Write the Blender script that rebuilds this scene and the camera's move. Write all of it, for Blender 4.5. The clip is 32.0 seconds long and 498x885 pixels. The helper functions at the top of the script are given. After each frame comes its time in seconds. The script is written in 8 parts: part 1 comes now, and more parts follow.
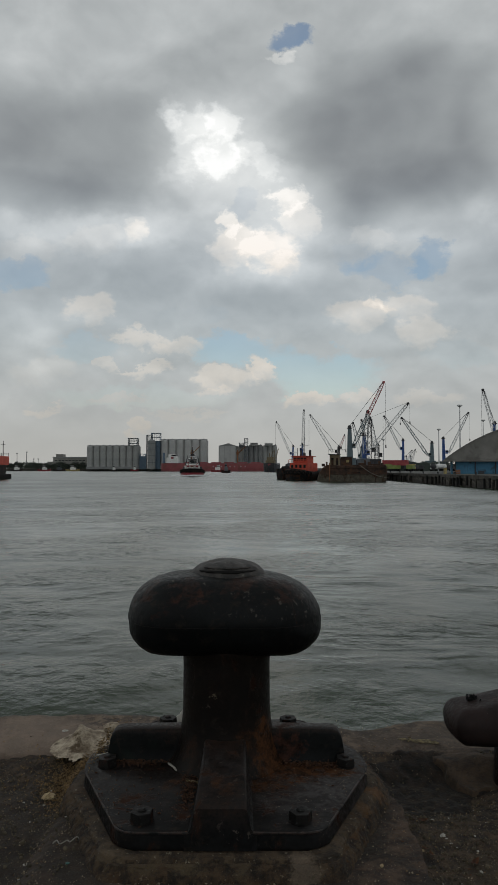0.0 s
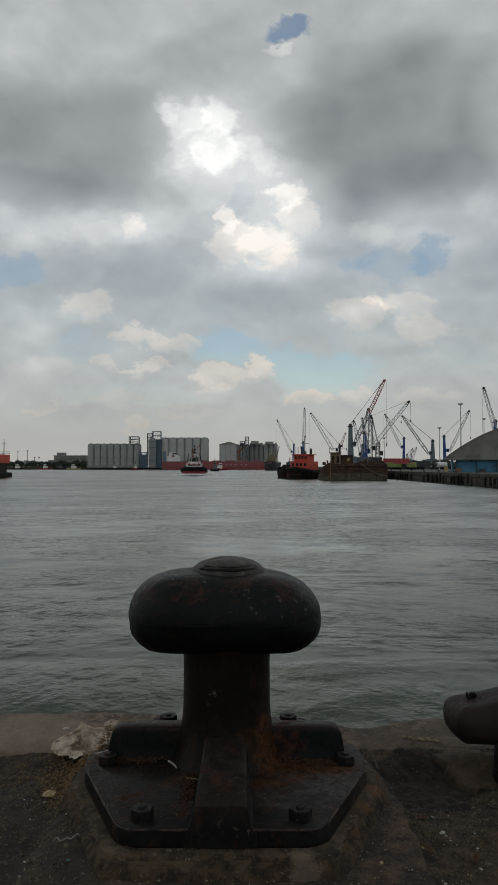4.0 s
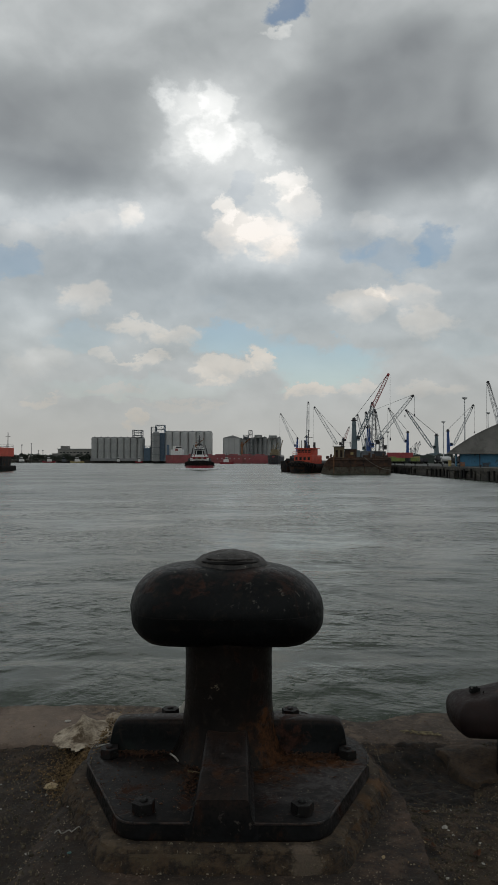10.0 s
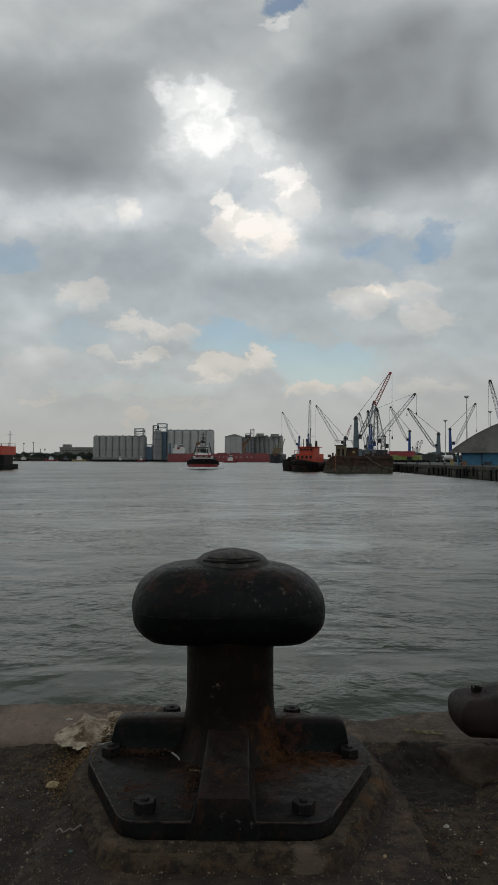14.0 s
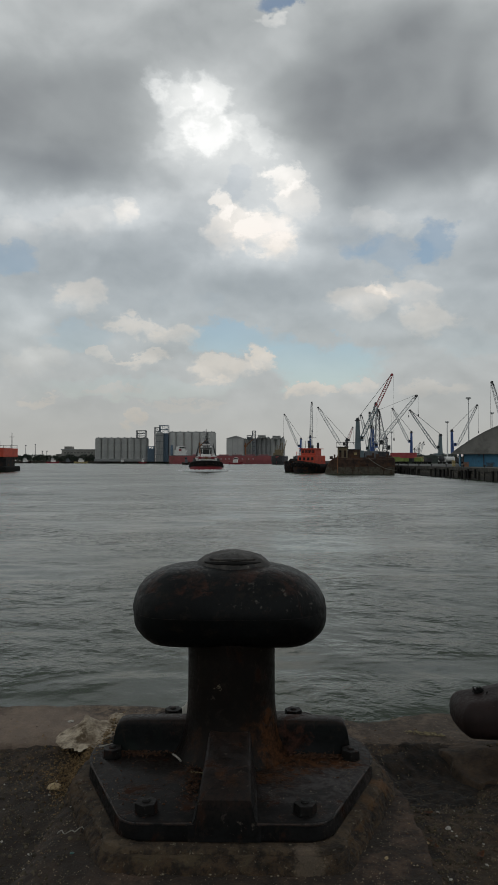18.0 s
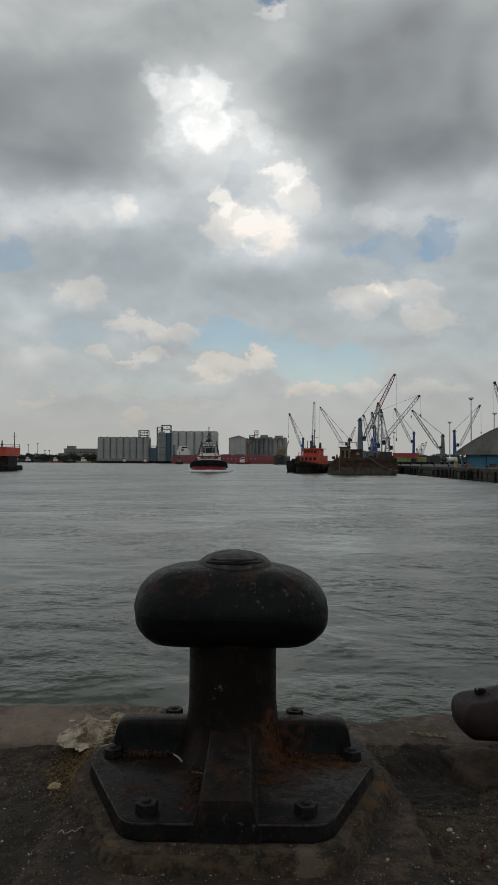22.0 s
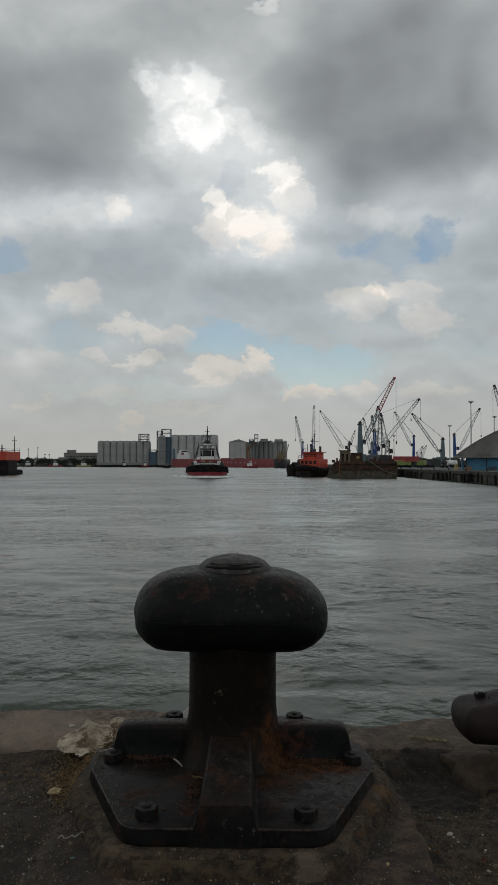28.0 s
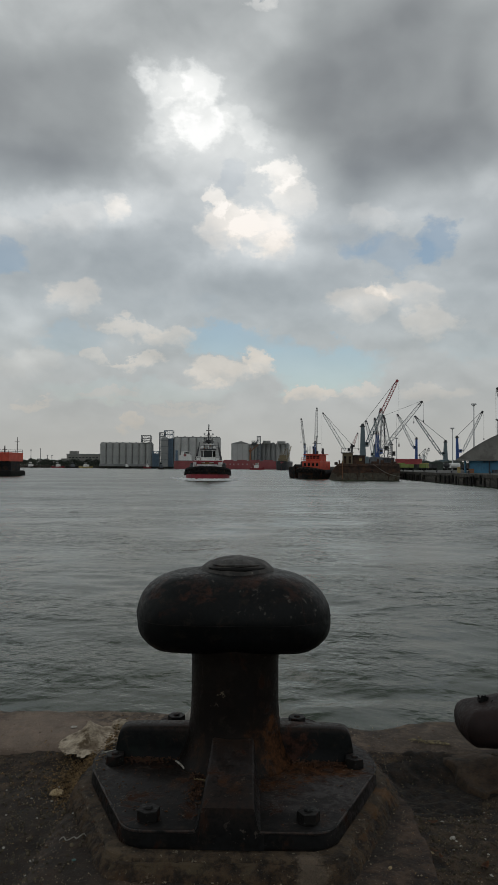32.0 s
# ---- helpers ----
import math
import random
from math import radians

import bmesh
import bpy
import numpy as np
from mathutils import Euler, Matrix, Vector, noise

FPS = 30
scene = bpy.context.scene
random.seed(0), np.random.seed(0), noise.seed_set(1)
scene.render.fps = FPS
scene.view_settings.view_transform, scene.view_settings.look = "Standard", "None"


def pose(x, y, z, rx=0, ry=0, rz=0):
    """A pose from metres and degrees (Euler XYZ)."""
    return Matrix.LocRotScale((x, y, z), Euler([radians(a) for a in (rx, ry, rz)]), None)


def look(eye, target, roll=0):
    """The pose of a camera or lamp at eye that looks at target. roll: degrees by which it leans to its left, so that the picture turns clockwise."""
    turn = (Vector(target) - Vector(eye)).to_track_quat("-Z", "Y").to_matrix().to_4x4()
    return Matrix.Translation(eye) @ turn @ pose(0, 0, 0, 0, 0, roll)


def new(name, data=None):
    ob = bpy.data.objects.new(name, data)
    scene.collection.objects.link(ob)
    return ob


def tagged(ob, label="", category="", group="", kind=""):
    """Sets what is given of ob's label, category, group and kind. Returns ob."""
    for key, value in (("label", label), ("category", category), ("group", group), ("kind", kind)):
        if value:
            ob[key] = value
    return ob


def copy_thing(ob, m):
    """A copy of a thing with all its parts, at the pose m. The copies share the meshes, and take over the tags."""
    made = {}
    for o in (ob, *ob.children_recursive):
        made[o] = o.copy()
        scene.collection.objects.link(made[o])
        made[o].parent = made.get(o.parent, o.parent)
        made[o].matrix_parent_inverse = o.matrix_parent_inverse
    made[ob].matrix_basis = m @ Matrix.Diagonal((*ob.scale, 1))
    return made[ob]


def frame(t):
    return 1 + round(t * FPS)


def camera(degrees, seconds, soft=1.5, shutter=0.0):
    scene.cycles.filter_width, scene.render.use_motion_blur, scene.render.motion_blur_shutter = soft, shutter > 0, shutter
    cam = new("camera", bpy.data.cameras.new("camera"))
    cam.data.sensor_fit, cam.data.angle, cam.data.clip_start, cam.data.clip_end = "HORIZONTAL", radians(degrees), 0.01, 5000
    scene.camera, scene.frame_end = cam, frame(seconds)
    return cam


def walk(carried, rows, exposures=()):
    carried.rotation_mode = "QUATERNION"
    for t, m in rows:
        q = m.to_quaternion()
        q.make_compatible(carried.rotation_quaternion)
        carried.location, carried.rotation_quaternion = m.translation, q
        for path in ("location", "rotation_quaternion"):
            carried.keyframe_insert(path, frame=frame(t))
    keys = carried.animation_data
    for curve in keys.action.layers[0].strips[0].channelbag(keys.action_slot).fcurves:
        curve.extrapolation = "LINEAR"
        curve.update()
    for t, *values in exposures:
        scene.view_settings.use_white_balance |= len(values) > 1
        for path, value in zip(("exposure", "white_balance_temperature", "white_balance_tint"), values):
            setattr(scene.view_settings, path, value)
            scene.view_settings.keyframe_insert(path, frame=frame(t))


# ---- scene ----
cam = camera(39.45, 32.0)


def aim(x, y, z, turn, tilt, roll):
    """A camera pose from its place, its turn to the right of north, its tilt upwards and its lean, in degrees."""
    a, b = radians(turn), radians(tilt)
    way = Vector((math.sin(a) * math.cos(b), math.cos(a) * math.cos(b), math.sin(b)))
    return look((x, y, z), Vector((x, y, z)) + way * 100, roll)


# seconds, place in metres, turn, tilt and lean in degrees: a hand-held phone that hardly moves
PATH = (
    (0, 0.0002, 0.0029, 1.1093, -0.007, 2.147, -0.003),
    (0.5, 0.0004, 0.0026, 1.1081, -0.015, 2.263, 0.043),
    (1, 0.0007, -0.0023, 1.1092, -0.003, 2.343, 0.054),
    (1.5, 0.0015, -0.0033, 1.1082, -0.040, 2.289, -0.074),
    (2, 0.0030, -0.0046, 1.1094, -0.001, 2.231, -0.043),
    (2.5, -0.0025, -0.0022, 1.1088, -0.046, 2.348, 0.141),
    (3, 0.0003, -0.0086, 1.1080, -0.095, 2.358, -0.001),
    (3.5, 0.0022, -0.0025, 1.1087, -0.064, 2.026, -0.016),
    (5.5, 0.0029, 0.0035, 1.1073, -0.115, 1.998, -0.010),
    (6, 0.0022, 0.0049, 1.1072, -0.135, 1.935, 0.055),
    (6.5, 0.0029, 0.0076, 1.1086, -0.187, 1.807, -0.004),
    (7, 0.0023, 0.0098, 1.1064, -0.311, 1.781, 0.097),
    (7.5, 0.0015, 0.0106, 1.1063, -0.310, 1.717, 0.122),
    (8, 0.0027, 0.0128, 1.1053, -0.357, 1.687, 0.270),
    (8.5, 0.0028, 0.0153, 1.1050, -0.346, 1.678, 0.279),
    (9, 0.0040, 0.0119, 1.1056, -0.335, 1.635, 0.109),
    (9.5, 0.0065, 0.0164, 1.1052, -0.381, 1.506, 0.050),
    (10, 0.0057, 0.0164, 1.1055, -0.360, 1.497, 0.124),
    (10.5, 0.0041, 0.0180, 1.1059, -0.393, 1.512, 0.155),
    (11, 0.0069, 0.0175, 1.1041, -0.433, 1.619, 0.127),
    (11.5, 0.0057, 0.0165, 1.1054, -0.467, 1.499, -0.018),
    (12, 0.0062, 0.0199, 1.1047, -0.395, 1.459, 0.120),
    (12.5, 0.0054, 0.0183, 1.1052, -0.532, 1.592, 0.166),
    (13, 0.0049, 0.0133, 1.1065, -0.582, 1.576, 0.188),
    (13.5, 0.0069, 0.0144, 1.1049, -0.543, 1.515, 0.062),
    (14, 0.0064, 0.0199, 1.1057, -0.511, 1.379, 0.153),
    (14.5, 0.0083, 0.0192, 1.1054, -0.583, 1.407, 0.073),
    (16.5, 0.0092, 0.0178, 1.1058, -0.621, 1.484, -0.042),
    (17, 0.0100, 0.0211, 1.1040, -0.668, 1.433, -0.097),
    (17.5, 0.0093, 0.0189, 1.1049, -0.643, 1.494, -0.093),
    (18, 0.0092, 0.0187, 1.1048, -0.654, 1.525, 0.067),
    (18.5, 0.0090, 0.0202, 1.1051, -0.634, 1.496, 0.169),
    (19, 0.0106, 0.0226, 1.1044, -0.584, 1.498, 0.101),
    (19.5, 0.0103, 0.0255, 1.1034, -0.539, 1.498, 0.130),
    (20, 0.0120, 0.0258, 1.1034, -0.629, 1.451, 0.117),
    (20.5, 0.0137, 0.0293, 1.1040, -0.716, 1.484, 0.005),
    (21, 0.0126, 0.0248, 1.1051, -0.766, 1.604, 0.105),
    (21.5, 0.0109, 0.0229, 1.1048, -0.830, 1.577, 0.177),
    (22, 0.0103, 0.0243, 1.1045, -0.844, 1.511, 0.241),
    (22.5, 0.0128, 0.0261, 1.1046, -0.894, 1.432, 0.242),
    (23, 0.0126, 0.0255, 1.1048, -0.964, 1.433, 0.223),
    (23.5, 0.0137, 0.0234, 1.1046, -0.958, 1.383, 0.393),
    (24, 0.0125, 0.0254, 1.1049, -0.850, 1.451, 0.504),
    (24.5, 0.0107, 0.0261, 1.1054, -0.721, 1.510, 0.628),
    (25, 0.0117, 0.0257, 1.1052, -0.634, 1.641, 0.436),
    (25.5, 0.0105, 0.0226, 1.1060, -0.589, 1.603, 0.455),
    (27.5, 0.0118, 0.0225, 1.1047, -0.780, 1.850, 0.239),
    (28, 0.0128, 0.0185, 1.1069, -0.844, 1.818, 0.103),
    (28.5, 0.0110, 0.0189, 1.1045, -0.880, 2.002, 0.213),
    (29, 0.0097, 0.0192, 1.1070, -0.919, 2.028, 0.298),
    (29.5, 0.0108, 0.0174, 1.1073, -0.969, 2.089, 0.294),
    (30, 0.0099, 0.0187, 1.1063, -1.005, 2.139, 0.387),
    (30.5, 0.0103, 0.0185, 1.1054, -1.023, 2.127, 0.251),
    (31, 0.0124, 0.0190, 1.1072, -1.049, 2.074, 0.224),
    (31.5, 0.0117, 0.0202, 1.1068, -1.008, 2.009, 0.288),
    (32, 0.0098, 0.0217, 1.1061, -1.052, 1.971, 0.337),
)
walk(cam, [(t, aim(*row)) for t, *row in PATH])

# ---- world, sun ----
SUN_TURN, SUN_HEIGHT = radians(-3.4), radians(26.0)
world = bpy.data.worlds.new("sky")
scene.world = world
world.use_nodes = True
wn = world.node_tree.nodes
sky = wn.new("ShaderNodeTexSky")
sky.sky_type, sky.sun_disc = "NISHITA", False
sky.sun_elevation, sky.sun_rotation = SUN_HEIGHT, SUN_TURN
sky.air_density, sky.dust_density, sky.ozone_density = 1.2, 0.0, 1.0
wn["Background"].inputs["Strength"].default_value = 0.062
world.node_tree.links.new(sky.outputs[0], wn["Background"].inputs["Color"])

sun = new("sun", bpy.data.lights.new("sun", "SUN"))
sun.data.energy, sun.data.angle, sun.data.color = 0.88, radians(112), (1.0, 0.95, 0.88)
sun_way = Vector((math.sin(SUN_TURN) * math.cos(SUN_HEIGHT), math.cos(SUN_TURN) * math.cos(SUN_HEIGHT), math.sin(SUN_HEIGHT)))
sun.matrix_world = look(sun_way * 300, (0, 0, 0))


# ---- node helpers ----
class Nodes:
    """A small builder of node trees."""

    def __init__(self, tree):
        self.tree = tree

    def put(self, target, value):
        if isinstance(value, bpy.types.NodeSocket):
            self.tree.links.new(value, target)
        else:
            target.default_value = value

    def node(self, kind, inputs=()):
        n = self.tree.nodes.new(kind)
        for key, value in dict(inputs).items():
            self.put(n.inputs[key], value)
        return n

    def math(self, op, a, b=0.0, c=0.0, clamp=False):
        n = self.node("ShaderNodeMath", {0: a, 1: b, 2: c})
        n.operation, n.use_clamp = op, clamp
        return n.outputs[0]

    def vec(self, op, a, b=(0, 0, 0)):
        n = self.node("ShaderNodeVectorMath", {0: a, 1: b})
        n.operation = op
        return n.outputs["Value"] if op in ("LENGTH", "DOT_PRODUCT") else n.outputs["Vector"]

    def noise(self, at, scale, detail=4.0, rough=0.55, warp=0.0, colour=False):
        n = self.node("ShaderNodeTexNoise", {"Vector": at, "Scale": scale, "Detail": detail, "Roughness": rough, "Distortion": warp})
        return n.outputs["Color" if colour else 0]

    def span(self, x, lo, hi, a=0.0, b=1.0, smooth=True):
        n = self.node("ShaderNodeMapRange", {0: x, 1: lo, 2: hi, 3: a, 4: b})
        n.interpolation_type = "SMOOTHSTEP" if smooth else "LINEAR"
        return n.outputs[0]

    def mix(self, f, a, b, mode="MIX"):
        n = self.node("ShaderNodeMix")
        n.data_type, n.blend_type = "RGBA", mode
        self.put(n.inputs["Factor"], f)
        self.put(n.inputs["A"], a)
        self.put(n.inputs["B"], b)
        return n.outputs["Result"]


def rgb(r, g, b):
    return (r, g, b, 1.0)


def blank(name):
    m = bpy.data.materials.new(name)
    m.use_nodes = True
    return m, Nodes(m.node_tree), m.node_tree.nodes["Principled BSDF"]


# ---- sky: one layer of cloud, drifting with the wind ----
# clouds that have a place of their own: (u, v, half width, half height, strength); u, v: sideways and upwards per metre ahead
DARK = (
    (-0.256, 0.471, 0.191, 0.089, 0.105), (-0.299, 0.403, 0.135, 0.033, 0.05), (-0.182, 0.537, 0.087, 0.071, 0.02), (-0.375, 0.491, 0.072, 0.103, 0.02), (0.212, 0.488, 0.162, 0.13, 0.145),
    (0.146, 0.383, 0.063, 0.046, 0.06), (0.29, 0.429, 0.111, 0.047, 0.05), (0.102, 0.504, 0.055, 0.087, 0.03), (-0.038, 0.605, 0.103, 0.047, 0.04), (0.175, 0.596, 0.118, 0.047, 0.05),
    (0.048, 0.241, 0.12, 0.032, 0.05), (-0.151, 0.262, 0.064, 0.036, 0.04), (0.339, 0.3, 0.048, 0.048, 0.05), (-0.241, 0.178, 0.056, 0.026, 0.04), (0.277, 0.164, 0.096, 0.013, 0.03),
    (-0.08, 0.238, 0.064, 0.032, 0.02), (0.354, 0.503, 0.055, 0.11, 0.06), (0.308, 0.595, 0.094, 0.047, 0.04),
)
PALE = (
    (-0.062, 0.47, 0.103, 0.079, 0.11), (-0.028, 0.411, 0.103, 0.048, 0.06), (0.018, 0.329, 0.1, 0.062, 0.11), (-0.325, 0.63, 0.071, 0.047, 0.06), (-0.26, 0.351, 0.152, 0.027, 0.08),
    (-0.165, 0.355, 0.048, 0.029, 0.04), (-0.108, 0.372, 0.072, 0.04, 0.05), (0.099, 0.387, 0.04, 0.064, 0.05), (0.193, 0.33, 0.135, 0.021, 0.06), (0.167, 0.221, 0.096, 0.04, 0.04),
    (-0.305, 0.206, 0.072, 0.048, 0.03), (0.344, 0.374, 0.032, 0.032, 0.06), (0.08, 0.597, 0.039, 0.032, 0.04), (-0.232, 0.238, 0.056, 0.032, 0.03), (0.258, 0.217, 0.056, 0.04, 0.04),
    (0.025, 0.293, 0.096, 0.032, 0.04),
    (-0.301, 0.337, 0.096, 0.04, 0.05), (-0.197, 0.341, 0.072, 0.04, 0.05), (0.004, 0.395, 0.095, 0.048, 0.06), (0.034, 0.336, 0.056, 0.032, 0.04), (0.225, 0.355, 0.095, 0.028, 0.04), (-0.281, 0.19, 0.072, 0.048, 0.03),
)
SUNLIT = (
    (-0.09, 0.501, 0.032, 0.024, 0.090), (-0.045, 0.496, 0.027, 0.027, 0.115), (-0.088, 0.462, 0.03, 0.027, 0.077), (-0.042, 0.453, 0.036, 0.027, 0.102), (-0.11, 0.521, 0.021, 0.019, 0.064),
    (-0.001, 0.462, 0.025, 0.021, 0.064), (0.03, 0.441, 0.024, 0.017, 0.051), (-0.107, 0.431, 0.032, 0.016, 0.038),
)
PUFF = (
    (-0.032, 0.355, 0.019, 0.022, 0.12), (-0.018, 0.326, 0.041, 0.033, 0.11), (0.03, 0.317, 0.046, 0.032, 0.1), (0.049, 0.294, 0.033, 0.022, 0.06), (0.056, 0.391, 0.027, 0.024, 0.12),
    (0.074, 0.362, 0.027, 0.032, 0.08), (-0.232, 0.234, 0.04, 0.026, 0.08), (-0.168, 0.344, 0.019, 0.016, 0.05), (0.163, 0.225, 0.048, 0.027, 0.08), (0.179, 0.241, 0.019, 0.013, 0.06),
    (0.224, 0.235, 0.046, 0.025, 0.07), (0.256, 0.197, 0.037, 0.024, 0.07),
    (-0.171, 0.353, 0.021, 0.018, 0.045), (-0.229, 0.333, 0.048, 0.021, 0.03), (-0.317, 0.318, 0.048, 0.024, 0.025), (0.177, 0.336, 0.032, 0.016, 0.035), (-0.306, 0.142, 0.060, 0.021, 0.02),
)
LOW_PUFF = (
    (-0.153, 0.19, 0.037, 0.016, 0.08), (-0.101, 0.173, 0.038, 0.019, 0.07), (-0.154, 0.142, 0.04, 0.01, 0.07), (-0.205, 0.149, 0.012, 0.012, 0.05), (-0.034, 0.128, 0.048, 0.019, 0.08),
    (0.019, 0.145, 0.019, 0.024, 0.1), (-0.062, 0.109, 0.027, 0.01, 0.05), (0.09, 0.102, 0.04, 0.013, 0.08), (0.049, 0.607, 0.02, 0.009, 0.09), (0.157, 0.102, 0.027, 0.011, 0.05),
    (-0.163, 0.058, 0.018, 0.01, 0.06), (-0.299, 0.085, 0.032, 0.008, 0.05), (-0.186, 0.098, 0.048, 0.007, 0.03), (0.261, 0.102, 0.048, 0.011, 0.04), (-0.091, 0.078, 0.056, 0.007, 0.03),
)
GAPS = (
    (0.061, 0.633, 0.035, 0.017, 1.0), (-0.339, 0.282, 0.05, 0.029, 0.62), (0.268, 0.304, 0.037, 0.033, 0.95), (0.2, 0.291, 0.068, 0.027, 0.62), (0.145, 0.307, 0.04, 0.022, 0.3),
    (0.106, 0.138, 0.092, 0.037, 1.05), (-0.017, 0.17, 0.084, 0.026, 0.85), (-0.005, 0.384, 0.029, 0.024, 0.3), (-0.233, 0.174, 0.064, 0.027, 0.5), (-0.088, 0.218, 0.072, 0.019, 0.25),
    (-0.151, 0.278, 0.072, 0.032, 0.2), (-0.154, 0.102, 0.16, 0.019, 0.25), (0.309, 0.165, 0.072, 0.024, 0.25),
)


def sky_cloud():
    """Layers of broken cloud; where it parts, the sky behind shows through."""
    m, n, bsdf = blank("cloud_layer")
    m.node_tree.nodes.remove(bsdf)
    way = n.vec("NORMALIZE", n.node("ShaderNodeTexCoord").outputs["Object"])
    x, y, z = n.node("ShaderNodeSeparateXYZ", {0: way}).outputs
    ahead = n.math("MAXIMUM", y, 0.04)
    flat = n.node("ShaderNodeCombineXYZ", {0: n.math("DIVIDE", x, ahead), 1: n.math("DIVIDE", z, ahead), 2: 0.0}).outputs[0]
    puffy = n.vec("MULTIPLY", way, (1.0, 1.0, 1.45))
    big = n.noise(puffy, 5.0, 5.0, 0.50, 0.3)
    fine = n.noise(puffy, 11.0, 6.0, 0.48, 0.2)
    sunward = n.noise(n.vec("ADD", puffy, (0.0, 0.0, 0.022)), 11.0, 6.0, 0.48, 0.2)
    relief = n.math("SUBTRACT", fine, sunward)
    half = (0.5, 0.5, 0.5)
    broad = n.vec("SUBTRACT", n.noise(puffy, 8.0, 6.0, 0.55, 0.0, colour=True), half)
    crisp = n.vec("SUBTRACT", n.noise(puffy, 20.0, 7.0, 0.60, 0.0, colour=True), half)
    soft_at = n.vec("ADD", flat, n.vec("MULTIPLY", broad, (0.13, 0.11, 0.0)))
    curl = n.vec("SUBTRACT", n.noise(puffy, 62.0, 5.0, 0.6, 0.0, colour=True), half)
    crisp_at = n.vec("ADD", n.vec("ADD", flat, n.vec("MULTIPLY", crisp, (0.085, 0.070, 0.0))), n.vec("MULTIPLY", curl, (0.030, 0.024, 0.0)))

    def field(blobs, at, lo, hi, crown=False):
        """The sum of soft spots; crown: a sharp, bright upper edge that fades downwards, as on a heap of cumulus."""
        total = 0.0
        for u, v, w, h, strength in blobs:
            off = n.vec("MULTIPLY", n.vec("SUBTRACT", at, (u, v, 0)), (1 / w, 1 / h, 0))
            spot = n.span(n.vec("LENGTH", off), lo, hi, strength, 0.0)
            if crown:
                up = n.node("ShaderNodeSeparateXYZ", {0: off}).outputs[1]
                spot = n.math("MULTIPLY", spot, n.span(up, -1.1, 0.25, 0.35, 1.0))
            total = n.math("ADD", spot, total)
        return total

    smooth_at = n.vec("ADD", flat, n.vec("MULTIPLY", n.vec("SUBTRACT", n.noise(puffy, 7.0, 3.0, 0.45, 0.0, colour=True), half), (0.10, 0.085, 0.0)))
    dark = field(DARK, smooth_at, 0.45, 1.22)
    gap = n.math("MULTIPLY", field(GAPS, crisp_at, 0.60, 1.22), n.span(big, 0.35, 0.65, 1.15, 0.8))
    heap = n.math("ADD", field(PUFF, crisp_at, 0.70, 1.12, True), field(LOW_PUFF, crisp_at, 0.70, 1.12, True))
    veil = field(SUNLIT, n.vec("ADD", flat, n.vec("MULTIPLY", crisp, (0.13, 0.11, 0.0))), 0.55, 1.25)
    level = n.math("ADD", n.span(big, 0.3, 0.7, 0.685, 0.735), n.span(fine, 0.3, 0.7, -0.014, 0.014))
    level = n.math("ADD", level, n.math("MULTIPLY", relief, n.span(dark, 0.0, 0.12, 0.17, 0.03)))
    level = n.math("ADD", n.math("ADD", level, field(PALE, soft_at, 0.25, 1.3)), n.math("ADD", heap, veil))
    level = n.math("SUBTRACT", level, n.math("MINIMUM", dark, 0.19))
    level = n.math("ADD", level, n.span(z, 0.60, 0.85, 0.0, -0.08))
    haze = n.span(z, 0.0, 0.15, 0.85, 0.0)
    level = n.math("ADD", n.math("MULTIPLY", level, n.math("SUBTRACT", 1.0, haze)), n.math("MULTIPLY", haze, 0.69))
    ramp = n.node("ShaderNodeValToRGB", {0: level})
    stops = ((0.30, (0.068, 0.070, 0.074)), (0.45, (0.160, 0.167, 0.174)), (0.55, (0.248, 0.261, 0.268)), (0.65, (0.362, 0.382, 0.384)), (0.75, (0.500, 0.522, 0.522)), (0.85, (0.68, 0.70, 0.695)), (0.95, (0.90, 0.91, 0.89)), (1.0, (1.05, 1.05, 1.03)))
    ends = ramp.color_ramp.elements
    ends[0].position, ends[0].color = stops[0][0], rgb(*stops[0][1])
    ends[1].position, ends[1].color = stops[-1][0], rgb(*stops[-1][1])
    for at, c in stops[1:-1]:
        ends.new(at).color = rgb(*c)
    gap = n.math("SUBTRACT", gap, n.math("MULTIPLY", heap, 7.0), clamp=True)
    gap = n.math("MULTIPLY", gap, n.math("SUBTRACT", 1.0, n.math("MULTIPLY", haze, 0.6)), clamp=True)
    cream = n.mix(n.math("ADD", n.math("MULTIPLY", n.math("MULTIPLY", heap, 9.0, clamp=True), n.span(z, 0.22, 0.42, 1.0, 0.2)), n.math("MULTIPLY", haze, 0.45), clamp=True), rgb(1.0, 1.0, 1.0), rgb(1.09, 0.970, 0.865))
    tone = n.mix(1.0, ramp.outputs[0], cream, "MULTIPLY")
    thin = n.math("MAXIMUM", n.math("MULTIPLY", gap, 0.80), n.math("MULTIPLY", n.span(z, 0.10, 0.22, 0.02, 0.17), n.span(z, 0.28, 0.42, 1.0, 0.3)))
    glow = n.node("ShaderNodeEmission", {"Color": tone, "Strength": 1.0})
    clear = n.node("ShaderNodeBsdfTransparent")
    both = n.node("ShaderNodeMixShader", {0: thin, 1: glow.outputs[0], 2: clear.outputs[0]})
    m.node_tree.links.new(both.outputs[0], m.node_tree.nodes["Material Output"].inputs[0])
    m.cycles.emission_sampling = "NONE"
    return m


